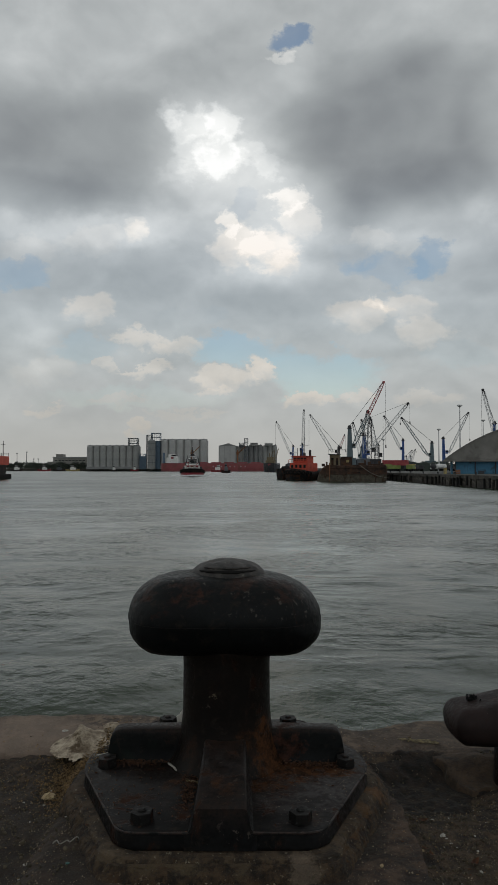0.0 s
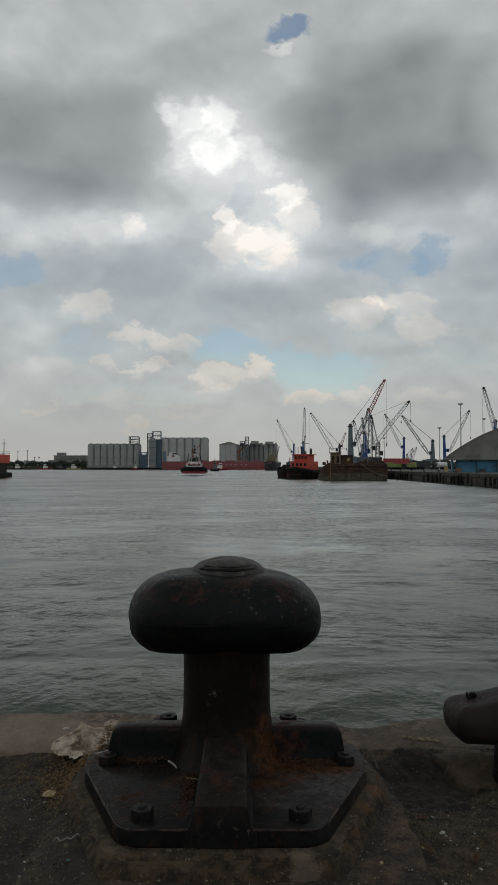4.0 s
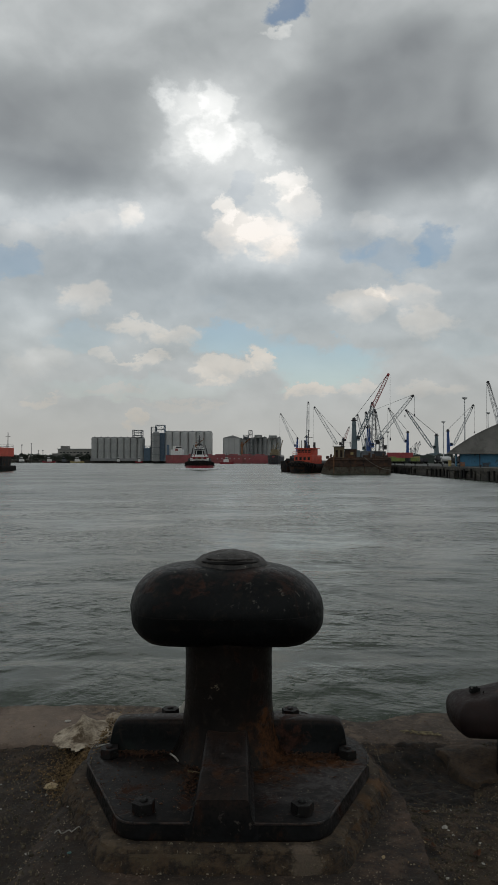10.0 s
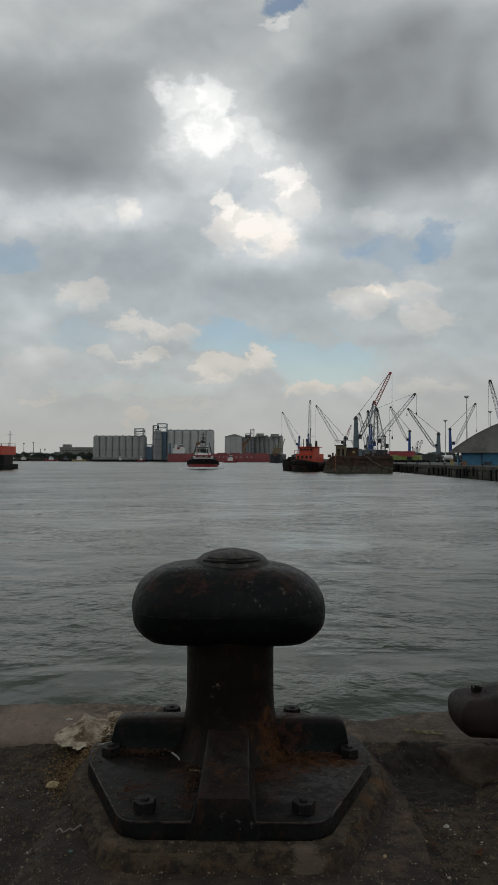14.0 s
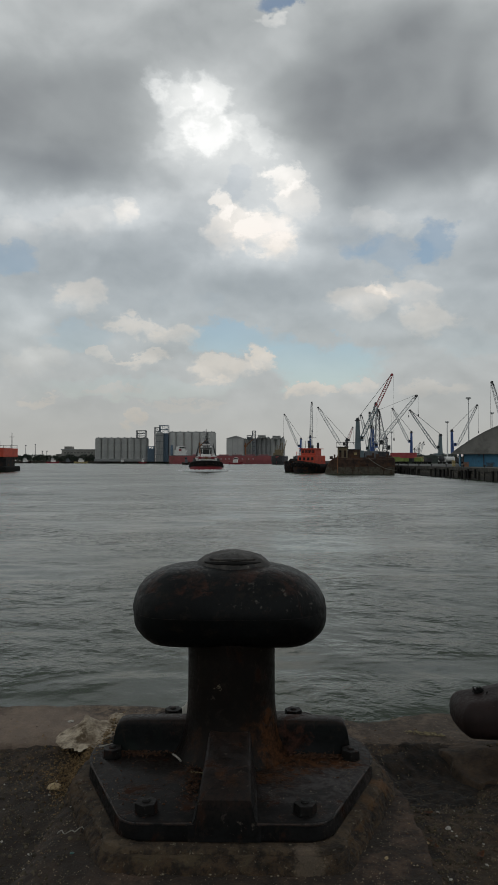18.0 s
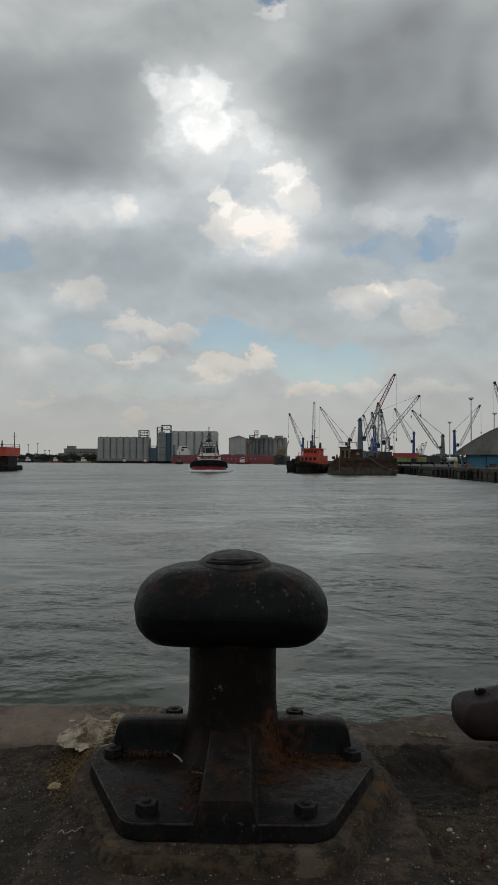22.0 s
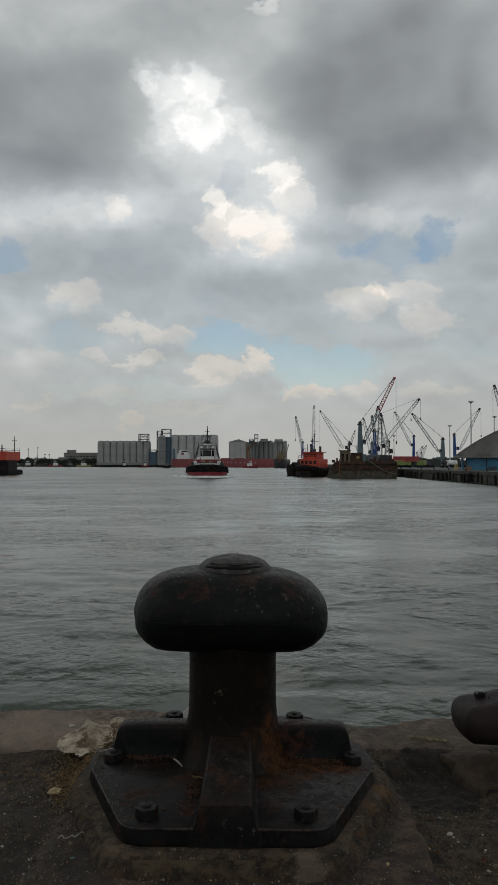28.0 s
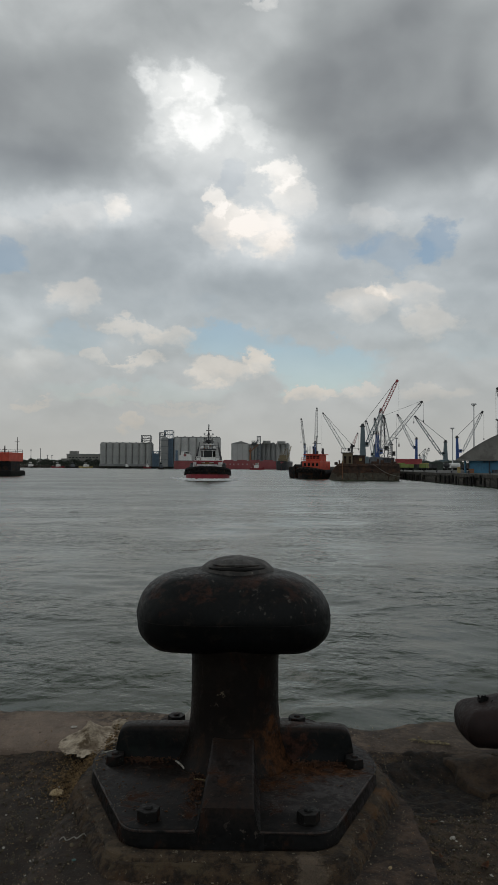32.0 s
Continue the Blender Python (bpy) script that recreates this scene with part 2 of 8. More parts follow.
def cloud_layer():
    """A shallow bowl of cloud, 1.2 km up overhead and down to the horizon 4.6 km away."""
    bm = bmesh.new()
    rings, turns = 18, 72
    rows = []
    for i in range(rings):
        a = radians(-4 + 94 * i / rings)
        rows.append([bm.verts.new((4600 * math.cos(a) * math.sin(k * math.tau / turns), 4600 * math.cos(a) * math.cos(k * math.tau / turns), 1200 * math.sin(a))) for k in range(turns)])
    top = bm.verts.new((0, 0, 1200))
    for low, high in zip(rows, rows[1:]):
        for k in range(turns):
            bm.faces.new((low[k], low[(k + 1) % turns], high[(k + 1) % turns], high[k]))
    for k in range(turns):
        bm.faces.new((rows[-1][k], rows[-1][(k + 1) % turns], top))
    me = bpy.data.meshes.new("backdrop")
    bm.to_mesh(me)
    bm.free()
    me.materials.append(sky_cloud())
    ob = new("backdrop", me)
    ob.location = (0, 0, 1.1)
    return tagged(ob, "grey broken cloud with bright breaks over the harbour", "sky", kind="structure")


clouds = cloud_layer()

# ---- materials ----
def surface(name, c1, c2, scale=8.0, rough=0.7, metal=0.0, bump=0.3, depth=0.01, fine=90.0, stain=None, stain_scale=2.0, stain_lo=0.52, stain_hi=0.62, spots=None, spot_scale=40.0, object_vary=0.0, gloss=0.5, spot_lo=0.66, pits=0.0, patches=()):
    """A worn surface: two colours mixed by noise, a fine grain, stains with an edge and small specks; all in object metres."""
    m, n, bsdf = blank(name)
    at = n.node("ShaderNodeTexCoord").outputs["Object"]
    broad = n.noise(at, scale, 5.0, 0.6)
    grain = n.noise(at, fine, 3.0, 0.6)
    both = n.math("ADD", n.math("MULTIPLY", broad, 0.7), n.math("MULTIPLY", grain, 0.3))
    colour = n.mix(n.span(both, 0.38, 0.62), rgb(*c1), rgb(*c2))
    roughness = n.span(grain, 0.3, 0.7, max(0.05, rough - 0.12), min(1.0, rough + 0.12))
    if stain:
        mask = n.span(n.noise(at, stain_scale, 6.0, 0.65, 0.4), stain_lo, stain_hi)
        colour = n.mix(mask, colour, rgb(*stain))
        roughness = n.math("MAXIMUM", roughness, n.math("MULTIPLY", mask, 0.85))
    if spots:
        speck = n.span(n.noise(at, spot_scale, 2.0, 0.5), spot_lo, spot_lo + 0.06)
        colour = n.mix(speck, colour, rgb(*spots))
    if pits:
        hole = n.span(n.noise(n.vec("ADD", at, (4.0, 1.0, 7.0)), 38.0, 5.0, 0.7), 0.50, 0.62, 0.0, pits)
        colour = n.mix(hole, colour, rgb(*[c * 0.25 for c in c1]))
    if object_vary:
        chance = n.node("ShaderNodeObjectInfo").outputs["Random"]
        colour = n.mix(n.math("MULTIPLY", chance, object_vary), colour, rgb(*[c * 0.45 for c in c1]))
    if patches:
        ragged = n.vec("ADD", at, n.vec("MULTIPLY", n.vec("SUBTRACT", n.noise(at, 20.0, 6.0, 0.7, 0.0, colour=True), (0.5, 0.5, 0.5)), (0.14, 0.14, 0.14)))
    for x, y, z, r, strength, tint in patches:
        mask = n.span(n.vec("LENGTH", n.vec("SUBTRACT", ragged, (x, y, z))), r * 0.5, r, strength, 0.0)
        colour = n.mix(mask, colour, n.mix(grain, rgb(*[c * 0.45 for c in tint]), rgb(*[c * 1.4 for c in tint])))
    n.put(bsdf.inputs["Base Color"], colour)
    n.put(bsdf.inputs["Roughness"], roughness)
    bsdf.inputs["Metallic"].default_value = metal
    bsdf.inputs["Specular IOR Level"].default_value = gloss
    hump = n.node("ShaderNodeBump", {"Strength": bump, "Distance": depth, "Height": both})
    n.put(bsdf.inputs["Normal"], hump.outputs[0])
    return m


def old_paint(name, c1, c2, rust=(0.026, 0.0105, 0.007), green=(0.008, 0.0125, 0.010), chip=(0.11, 0.10, 0.085), blooms=(), bloom_colour=(0.085, 0.032, 0.010), chips=0.50, rusting=0.535, sheen_spots=(), shade_top=-9.0):
    """Black paint on cast iron: brush-thick, with rust coming through, a green bloom and small pale chips."""
    m, n, bsdf = blank(name)
    at = n.node("ShaderNodeTexCoord").outputs["Object"]
    tall = n.vec("MULTIPLY", at, (1.0, 1.0, 0.55))
    broad = n.noise(at, 6.0, 5.0, 0.6)
    grain = n.noise(at, 75.0, 4.0, 0.65)
    colour = n.mix(n.span(n.math("ADD", n.math("MULTIPLY", broad, 0.6), n.math("MULTIPLY", grain, 0.4)), 0.4, 0.62), rgb(*c1), rgb(*c2))
    bloom = n.span(n.noise(n.vec("ADD", tall, (3.1, 0.7, 0.0)), 7.0, 6.0, 0.65, 0.5), 0.54, 0.68, 0.0, 0.8)
    colour = n.mix(bloom, colour, rgb(*green))
    worn = n.span(n.noise(n.vec("ADD", tall, (0.0, 5.3, 1.7)), 9.0, 7.0, 0.72, 0.6), rusting, rusting + 0.115)
    colour = n.mix(worn, colour, rgb(*rust))
    grime = n.span(n.noise(n.vec("ADD", at, (1.0, 8.0, 4.0)), 26.0, 6.0, 0.72, 0.4), 0.54, 0.68, 0.0, 0.8)
    colour = n.mix(grime, colour, rgb(0.021, 0.0165, 0.0125))
    flake = n.span(n.noise(n.vec("ADD", at, (9.0, 0.0, 2.0)), 42.0, 5.0, 0.7), 0.60, 0.65)
    patch = n.span(n.noise(at, 8.0, 2.0, 0.5), chips, chips + 0.10)
    flake = n.math("MULTIPLY", flake, patch)
    # pale chips end at this height, to keep the shaded underside black
    above_shade = n.span(n.node("ShaderNodeSeparateXYZ", {0: at}).outputs[2], shade_top, shade_top + 0.03)
    flake = n.math("MULTIPLY", flake, above_shade)
    colour = n.mix(flake, colour, rgb(*chip))
    # paint gone from the outer edges
    rim = n.span(n.node("ShaderNodeNewGeometry").outputs["Pointiness"], 0.53, 0.60)
    colour = n.mix(n.math("MULTIPLY", rim, n.span(grain, 0.35, 0.6, 0.15, 0.8)), colour, rgb(0.036, 0.021, 0.015))
    # dull paler patches; the plate's blue-grey sheen is put into its colour
    for x, y, z, r, strength in sheen_spots:
        gone = n.vec("LENGTH", n.vec("SUBTRACT", n.vec("ADD", at, n.vec("MULTIPLY", n.vec("SUBTRACT", n.noise(at, 11.0, 7.0, 0.7, 0.4, colour=True), (0.5, 0.5, 0.5)), (0.3, 0.3, 0.3))), (x, y, z)))
        sheen = n.math("MULTIPLY", n.span(gone, r * 0.3, r * 1.2, strength, 0.0), n.span(n.noise(at, 17.0, 7.0, 0.72), 0.44, 0.60, 0.1, 1.0))
        colour = n.mix(sheen, colour, rgb(0.052, 0.046, 0.045))
    # thick rust that has spread from joints and bolts
    ragged = n.vec("SUBTRACT", n.noise(at, 16.0, 6.0, 0.7, 0.3, colour=True), (0.5, 0.5, 0.5))
    crust = 0.0
    for x, y, z, r, strength in blooms:
        gone = n.vec("LENGTH", n.vec("SUBTRACT", n.vec("ADD", at, n.vec("MULTIPLY", ragged, (0.30, 0.30, 0.30))), (x, y, z)))
        crust = n.math("MAXIMUM", crust, n.span(gone, r * 0.35, r * 1.15, strength, 0.0))
    if blooms:
        crust = n.span(n.math("ADD", crust, n.math("MULTIPLY", n.noise(n.vec("ADD", at, (2.0, 6.0, 1.0)), 24.0, 7.0, 0.75), 0.9)), 0.86, 1.30, 0.0, 0.9)
        ruddy = n.mix(n.span(n.noise(at, 30.0, 7.0, 0.75), 0.36, 0.62), rgb(*[c * 0.12 for c in bloom_colour]), rgb(*bloom_colour))
        colour = n.mix(crust, colour, ruddy)
        worn = n.math("MAXIMUM", worn, crust)
    n.put(bsdf.inputs["Base Color"], colour)
    n.put(bsdf.inputs["Roughness"], n.math("MAXIMUM", n.span(grain, 0.3, 0.7, 0.36, 0.62), n.math("MULTIPLY", worn, 0.85)))
    bsdf.inputs["Specular IOR Level"].default_value = 0.13
    height = n.math("ADD", n.math("ADD", n.math("MULTIPLY", broad, 1.0), n.math("MULTIPLY", grain, 0.25)), n.math("MULTIPLY", worn, -0.25))
    n.put(bsdf.inputs["Normal"], n.node("ShaderNodeBump", {"Strength": 0.7, "Distance": 0.006, "Height": height}).outputs[0])
    return m


def glass(name, tint=(0.008, 0.012, 0.013)):
    m, n, bsdf = blank(name)
    bsdf.inputs["Base Color"].default_value = rgb(*tint)
    bsdf.inputs["Roughness"].default_value = 0.06
    bsdf.inputs["Specular IOR Level"].default_value = 0.3
    return m


def water_surface():
    """Harbour water: oblique ripples in gusts, calm streaks between them, thin dark dashes far out."""
    m, n, bsdf = blank("harbour_water")
    at = n.node("ShaderNodeTexCoord").outputs["Object"]
    x, y, z = n.node("ShaderNodeSeparateXYZ", {0: at}).outputs
    # axes along and across the crests
    along = n.math("SUBTRACT", n.math("MULTIPLY", x, 0.94), n.math("MULTIPLY", y, 0.34))
    across = n.math("ADD", n.math("MULTIPLY", x, 0.34), n.math("MULTIPLY", y, 0.94))
    crest = n.node("ShaderNodeCombineXYZ", {0: along, 1: across, 2: 0.0}).outputs[0]
    slow = n.noise(n.vec("MULTIPLY", at, (0.045, 0.085, 1.0)), 1.0, 5.0, 0.6, 0.3)
    gust = n.span(n.noise(n.vec("MULTIPLY", at, (0.13, 0.20, 1.0)), 1.0, 4.0, 0.6, 0.5), 0.40, 0.62, 0.15, 1.0)
    swell = n.noise(n.vec("MULTIPLY", crest, (0.22, 0.55, 1.0)), 1.0, 2.0, 0.5, 0.2)
    ripple = n.noise(n.vec("MULTIPLY", crest, (1.7, 1.7, 1.0)), 1.0, 2.0, 0.5, 0.4)
    chop = n.noise(n.vec("MULTIPLY", crest, (4.6, 3.9, 1.0)), 1.0, 3.0, 0.6, 0.2)
    height = n.math("ADD", n.math("MULTIPLY", n.math("MULTIPLY", ripple, 0.058), gust), n.math("MULTIPLY", n.math("MULTIPLY", chop, 0.026), gust))
    lap = n.noise(n.vec("MULTIPLY", crest, (10.0, 12.5, 1.0)), 1.0, 2.0, 0.5, 0.2)
    height = n.math("ADD", height, n.math("MULTIPLY", n.math("MULTIPLY", lap, 0.0075), gust))
    height = n.math("ADD", height, n.math("MULTIPLY", swell, 0.036))
    bsdf.inputs["Base Color"].default_value = rgb(0.021, 0.034, 0.018)
    far = n.span(y, 30.0, 150.0)
    n.put(bsdf.inputs["Roughness"], n.math("ADD", n.span(slow, 0.40, 0.60, 0.13, 0.19), n.math("MULTIPLY", far, 0.05)))
    bsdf.inputs["IOR"].default_value = 1.333
    bsdf.inputs["Specular IOR Level"].default_value = 0.25
    bsdf.inputs["Specular Tint"].default_value = rgb(1.0, 0.98, 0.80)
    # facets of the small waves, as slopes; far out they show as short dashes
    half = (0.5, 0.5, 0.5)
    wavelet = n.vec("SUBTRACT", n.noise(n.vec("MULTIPLY", at, (4.2, 2.7, 1.0)), 1.0, 4.0, 0.65, 0.0, colour=True), half)
    reach = n.math("MULTIPLY", n.math("MULTIPLY", n.span(y, 8.0, 30.0, 0.1, 0.62), n.span(y, 60.0, 300.0, 1.0, 0.3)), n.span(gust, 0.25, 1.0, 0.2, 1.0))
    slope = n.vec("MULTIPLY", wavelet, n.node("ShaderNodeCombineXYZ", {0: n.math("MULTIPLY", reach, 0.6), 1: reach, 2: 0.0}).outputs[0])
    dash = n.span(n.noise(n.vec("MULTIPLY", at, (0.55, 0.42, 1.0)), 1.0, 4.0, 0.65, 0.3), 0.575, 0.66)
    dash = n.math("MULTIPLY", n.math("MULTIPLY", dash, n.math("MULTIPLY", n.span(y, 25.0, 60.0, 0.0, 0.15), n.span(y, 100.0, 350.0, 1.0, 0.2))), n.span(slow, 0.46, 0.60))
    slope = n.vec("SUBTRACT", slope, n.node("ShaderNodeCombineXYZ", {0: 0.0, 1: dash, 2: 0.0}).outputs[0])
    # small steep faces of near wavelets
    tick = n.span(n.noise(n.vec("MULTIPLY", crest, (2.6, 4.6, 1.0)), 1.0, 4.0, 0.62, 0.3), 0.57, 0.66)
    tick = n.math("MULTIPLY", n.math("MULTIPLY", tick, n.span(y, 22.0, 60.0, 0.12, 0.0)), n.span(gust, 0.2, 0.9, 0.25, 1.0))
    # at a grazing view only faces turned to the shore are seen
    lean = n.math("ADD", tick, n.span(y, 10.0, 70.0, 0.0, 0.085))
    slope = n.vec("SUBTRACT", slope, n.node("ShaderNodeCombineXYZ", {0: 0.0, 1: lean, 2: 0.0}).outputs[0])
    facet = n.vec("NORMALIZE", n.vec("ADD", n.node("ShaderNodeNewGeometry").outputs["Normal"], slope))
    hump = n.node("ShaderNodeBump", {"Strength": 0.85, "Distance": 1.0, "Height": height, "Normal": facet})
    n.put(bsdf.inputs["Normal"], hump.outputs[0])
    return m


WATER = water_surface()
CONCRETE = surface("weathered_concrete", (0.0707, 0.0510, 0.0368), (0.1976, 0.1421, 0.0994), 16, 0.92, bump=1.0, depth=0.016, fine=190, stain=(0.050, 0.038, 0.029), stain_scale=9, stain_lo=0.48, stain_hi=0.62, spots=(0.36, 0.30, 0.23), spot_scale=95, spot_lo=0.66, pits=0.6, patches=((0.55, 2.84, 0.0, 0.20, 0.55, (0.0645, 0.0451, 0.0331)), (0.85, 2.95, 0.0, 0.24, 0.5, (0.0884, 0.0647, 0.0478)), (0.45, 3.02, -0.02, 0.10, 0.7, (0.0416, 0.0294, 0.0221)), (-0.90, 2.90, 0.0, 0.34, 0.65, (0.2548, 0.1911, 0.1472)), (-0.50, 2.98, 0.0, 0.16, 0.5, (0.2288, 0.1715, 0.1306))))
PLINTH = surface("stained_concrete", (0.0091, 0.0057, 0.0029), (0.0681, 0.0411, 0.0202), 26, 0.92, bump=1.0, depth=0.016, fine=210, stain=(0.0551, 0.0247, 0.0068), stain_scale=8, stain_lo=0.53, stain_hi=0.68, spots=(0.1414, 0.1056, 0.0688), spot_scale=80, spot_lo=0.66, pits=0.7, patches=((0.225, -0.565, 0.035, 0.055, 0.7, (0.1536, 0.1165, 0.0819)), (0.33, -0.47, 0.062, 0.04, 0.75, (0.0768, 0.0403, 0.0126)), (0.38, -0.37, 0.062, 0.045, 0.8, (0.0845, 0.0403, 0.0115)), (0.43, -0.26, 0.062, 0.045, 0.8, (0.0896, 0.0414, 0.0115)), (0.49, -0.14, 0.062, 0.055, 0.85, (0.1088, 0.0482, 0.0126)), (0.50, -0.03, 0.062, 0.05, 0.8, (0.0960, 0.0448, 0.0126)), (-0.31, -0.53, 0.062, 0.05, 0.75, (0.0845, 0.0582, 0.0315)), (-0.49, -0.16, 0.062, 0.06, 0.75, (0.0845, 0.0538, 0.0273)), (-0.42, -0.30, 0.062, 0.04, 0.6, (0.0640, 0.0403, 0.0189)), (-0.10, -0.53, 0.062, 0.06, 0.75, (0.0960, 0.0694, 0.0378)), (0.06, -0.53, 0.062, 0.05, 0.7, (0.0896, 0.0650, 0.0378)), (-0.21, -0.53, 0.062, 0.06, 0.7, (0.0960, 0.0672, 0.0357))))
FOOTING = surface("brown_footing", (0.0316, 0.0194, 0.0111), (0.0795, 0.0495, 0.0283), 10, 0.92, bump=0.9, depth=0.010, fine=150, stain=(0.0223, 0.0159, 0.0097), stain_scale=6, stain_lo=0.5, stain_hi=0.66, pits=0.4)
CORD = surface("pale_cord_fibre", (0.20, 0.185, 0.16), (0.32, 0.30, 0.26), 200, 0.9, fine=900)
TEAL_CHIP = surface("teal_plastic", (0.012, 0.075, 0.07), (0.02, 0.10, 0.09), 60, 0.5)
APRON = surface("brown_concrete", (0.0151, 0.0094, 0.0061), (0.0832, 0.0510, 0.0331), 18, 0.92, bump=0.8, depth=0.010, fine=170, stain=(0.0161, 0.0105, 0.0054), stain_scale=7, stain_lo=0.48, stain_hi=0.62, spots=(0.1504, 0.1004, 0.0523), spot_scale=80, spot_lo=0.70, pits=0.4, patches=((-0.50, 1.95, 0.0, 0.22, 0.6, (0.0194, 0.0127, 0.0074)), (-0.58, 2.25, 0.0, 0.18, 0.6, (0.0216, 0.0137, 0.0083)), (0.0, 1.82, 0.0, 0.30, 0.4, (0.0238, 0.0157, 0.0092))))
ASPHALT = surface("gritty_asphalt", (0.0098, 0.0063, 0.0037), (0.0683, 0.0420, 0.0235), 22, 0.92, bump=1.0, depth=0.012, fine=190, stain=(0.0789, 0.0552, 0.0285), stain_scale=5, stain_lo=0.55, stain_hi=0.70, spots=(0.1580, 0.1158, 0.0570), spot_scale=110, spot_lo=0.66, pits=0.7, patches=((-0.85, 2.15, -0.03, 0.35, 0.6, (0.0159, 0.0102, 0.0060)), (-0.70, 2.45, -0.03, 0.22, 0.5, (0.0146, 0.0091, 0.0058)), (-0.75, 1.85, -0.03, 0.30, 0.6, (0.0183, 0.0119, 0.0069)), (0.75, 2.0, -0.05, 0.22, 0.5, (0.0549, 0.0355, 0.0176))))
SOIL = surface("oily_dirt", (0.0048, 0.0032, 0.0020), (0.0267, 0.0168, 0.0096), 24, 0.95, bump=1.0, depth=0.015, fine=110, spots=(0.1684, 0.1337, 0.0740), spot_scale=120, spot_lo=0.68, pits=0.75)
CEMENT = surface("spilt_cement", (0.19, 0.145, 0.10), (0.50, 0.42, 0.315), 14, 0.9, bump=0.4, depth=0.006, fine=120, stain=(0.0896, 0.0595, 0.0314), stain_scale=9, stain_lo=0.5, stain_hi=0.62, pits=0.3)
IRON = old_paint("black_painted_iron", (0.0034, 0.0041, 0.0044), (0.0088, 0.0100, 0.0104), blooms=((0.06, -0.12, 0.655, 0.13, 0.60), (0.18, -0.12, 0.645, 0.13, 0.60), (-0.12, -0.14, 0.640, 0.10, 0.65), (-0.26, -0.10, 0.61, 0.10, 0.60), (0.26, -0.12, 0.60, 0.09, 0.5), (0.02, -0.16, 0.645, 0.08, 0.6), (0.20, 0.0, 0.10, 0.11, 0.85), (-0.17, 0.0, 0.12, 0.06, 0.6)), bloom_colour=(0.066, 0.029, 0.019), chips=0.46, chip=(0.085, 0.078, 0.066), rusting=0.59, shade_top=0.53)
RUSTY = surface("rust_streaked_iron", (0.007, 0.006, 0.0055), (0.016, 0.010, 0.0075), 9, 0.8, gloss=0.1, bump=0.6, depth=0.004, fine=90, stain=(0.060, 0.022, 0.009), stain_scale=6, stain_lo=0.52, stain_hi=0.66)
CAP = surface("worn_cap_iron", (0.012, 0.011, 0.010), (0.055, 0.048, 0.042), 30, 0.6, gloss=0.4, bump=0.8, depth=0.004, fine=120, stain=(0.05, 0.022, 0.014), stain_scale=16, stain_lo=0.55, stain_hi=0.68, spots=(0.18, 0.165, 0.14), spot_scale=130, spot_lo=0.67)
COLUMN = old_paint("dark_column_paint", (0.0056, 0.0043, 0.0036), (0.0130, 0.0090, 0.0068), (0.022, 0.0095, 0.005), (0.008, 0.0072, 0.0064), (0.09, 0.075, 0.06), ((0.17, -0.06, 0.05, 0.19, 0.95), (0.12, -0.12, 0.10, 0.16, 0.6), (-0.10, -0.14, 0.08, 0.11, 0.5), (0.0, -0.15, 0.16, 0.10, 0.35)), (0.085, 0.034, 0.012), chips=0.60)
PLATE = old_paint("scuffed_black_plate", (0.0040, 0.0042, 0.0044), (0.0105, 0.0108, 0.0112), (0.036, 0.014, 0.007), (0.0130, 0.0138, 0.0148), (0.07, 0.06, 0.05), ((0.24, -0.09, 0.03, 0.15, 0.85), (0.36, -0.09, 0.03, 0.12, 0.8), (0.14, -0.20, 0.03, 0.11, 0.7), (0.17, -0.31, 0.03, 0.08, 0.5), (-0.15, -0.21, 0.03, 0.11, 0.55), (-0.25, -0.08, 0.03, 0.10, 0.45), (0.0, -0.40, 0.10, 0.07, 0.6), (0.235, -0.43, 0.03, 0.06, 0.6), (0.03, -0.20, 0.12, 0.06, 0.4), (-0.23, -0.505, 0.03, 0.06, 0.35)), (0.085, 0.034, 0.012), sheen_spots=((0.36, -0.20, 0.03, 0.19, 0.95), (0.22, -0.33, 0.03, 0.17, 0.7), (0.0, -0.30, 0.11, 0.12, 0.4)))
EDGE = surface("worn_brown_edge", (0.010, 0.008, 0.0075), (0.046, 0.027, 0.020), 34, 0.55, gloss=0.35, bump=0.8, depth=0.003, fine=150, stain=(0.006, 0.006, 0.006), stain_scale=18, stain_lo=0.50, stain_hi=0.60, spots=(0.12, 0.10, 0.085), spot_scale=120, spot_lo=0.70)
BOLT = surface("oily_bolt_iron", (0.003, 0.003, 0.003), (0.010, 0.0085, 0.0075), 30, 0.6, gloss=0.25, bump=0.8, depth=0.003, fine=120, stain=(0.030, 0.012, 0.007), stain_scale=28, stain_lo=0.54, stain_hi=0.66, spots=(0.04, 0.045, 0.04), spot_scale=90)
MAUVE = surface("faded_purple_paint", (0.0110, 0.0062, 0.0056), (0.0223, 0.0128, 0.0112), 8, 0.62, gloss=0.22, bump=0.5, depth=0.005, fine=90, stain=(0.060, 0.018, 0.014), stain_scale=7, stain_lo=0.60, stain_hi=0.68, spots=(0.12, 0.11, 0.10), spot_scale=45, spot_lo=0.74)
STRAW = surface("dry_straw", (0.0348, 0.0216, 0.0108), (0.3045, 0.1958, 0.0864), 110, 0.9)
PALE_STRAW = surface("pale_straw", (0.13, 0.105, 0.055), (0.34, 0.28, 0.15), 60, 0.9)
CHIP = surface("pale_chip", (0.30, 0.285, 0.25), (0.44, 0.42, 0.37), 40, 0.8)
PALE_ROCK = surface("yellow_stone", (0.30, 0.22, 0.12), (0.45, 0.35, 0.20), 40, 0.9)
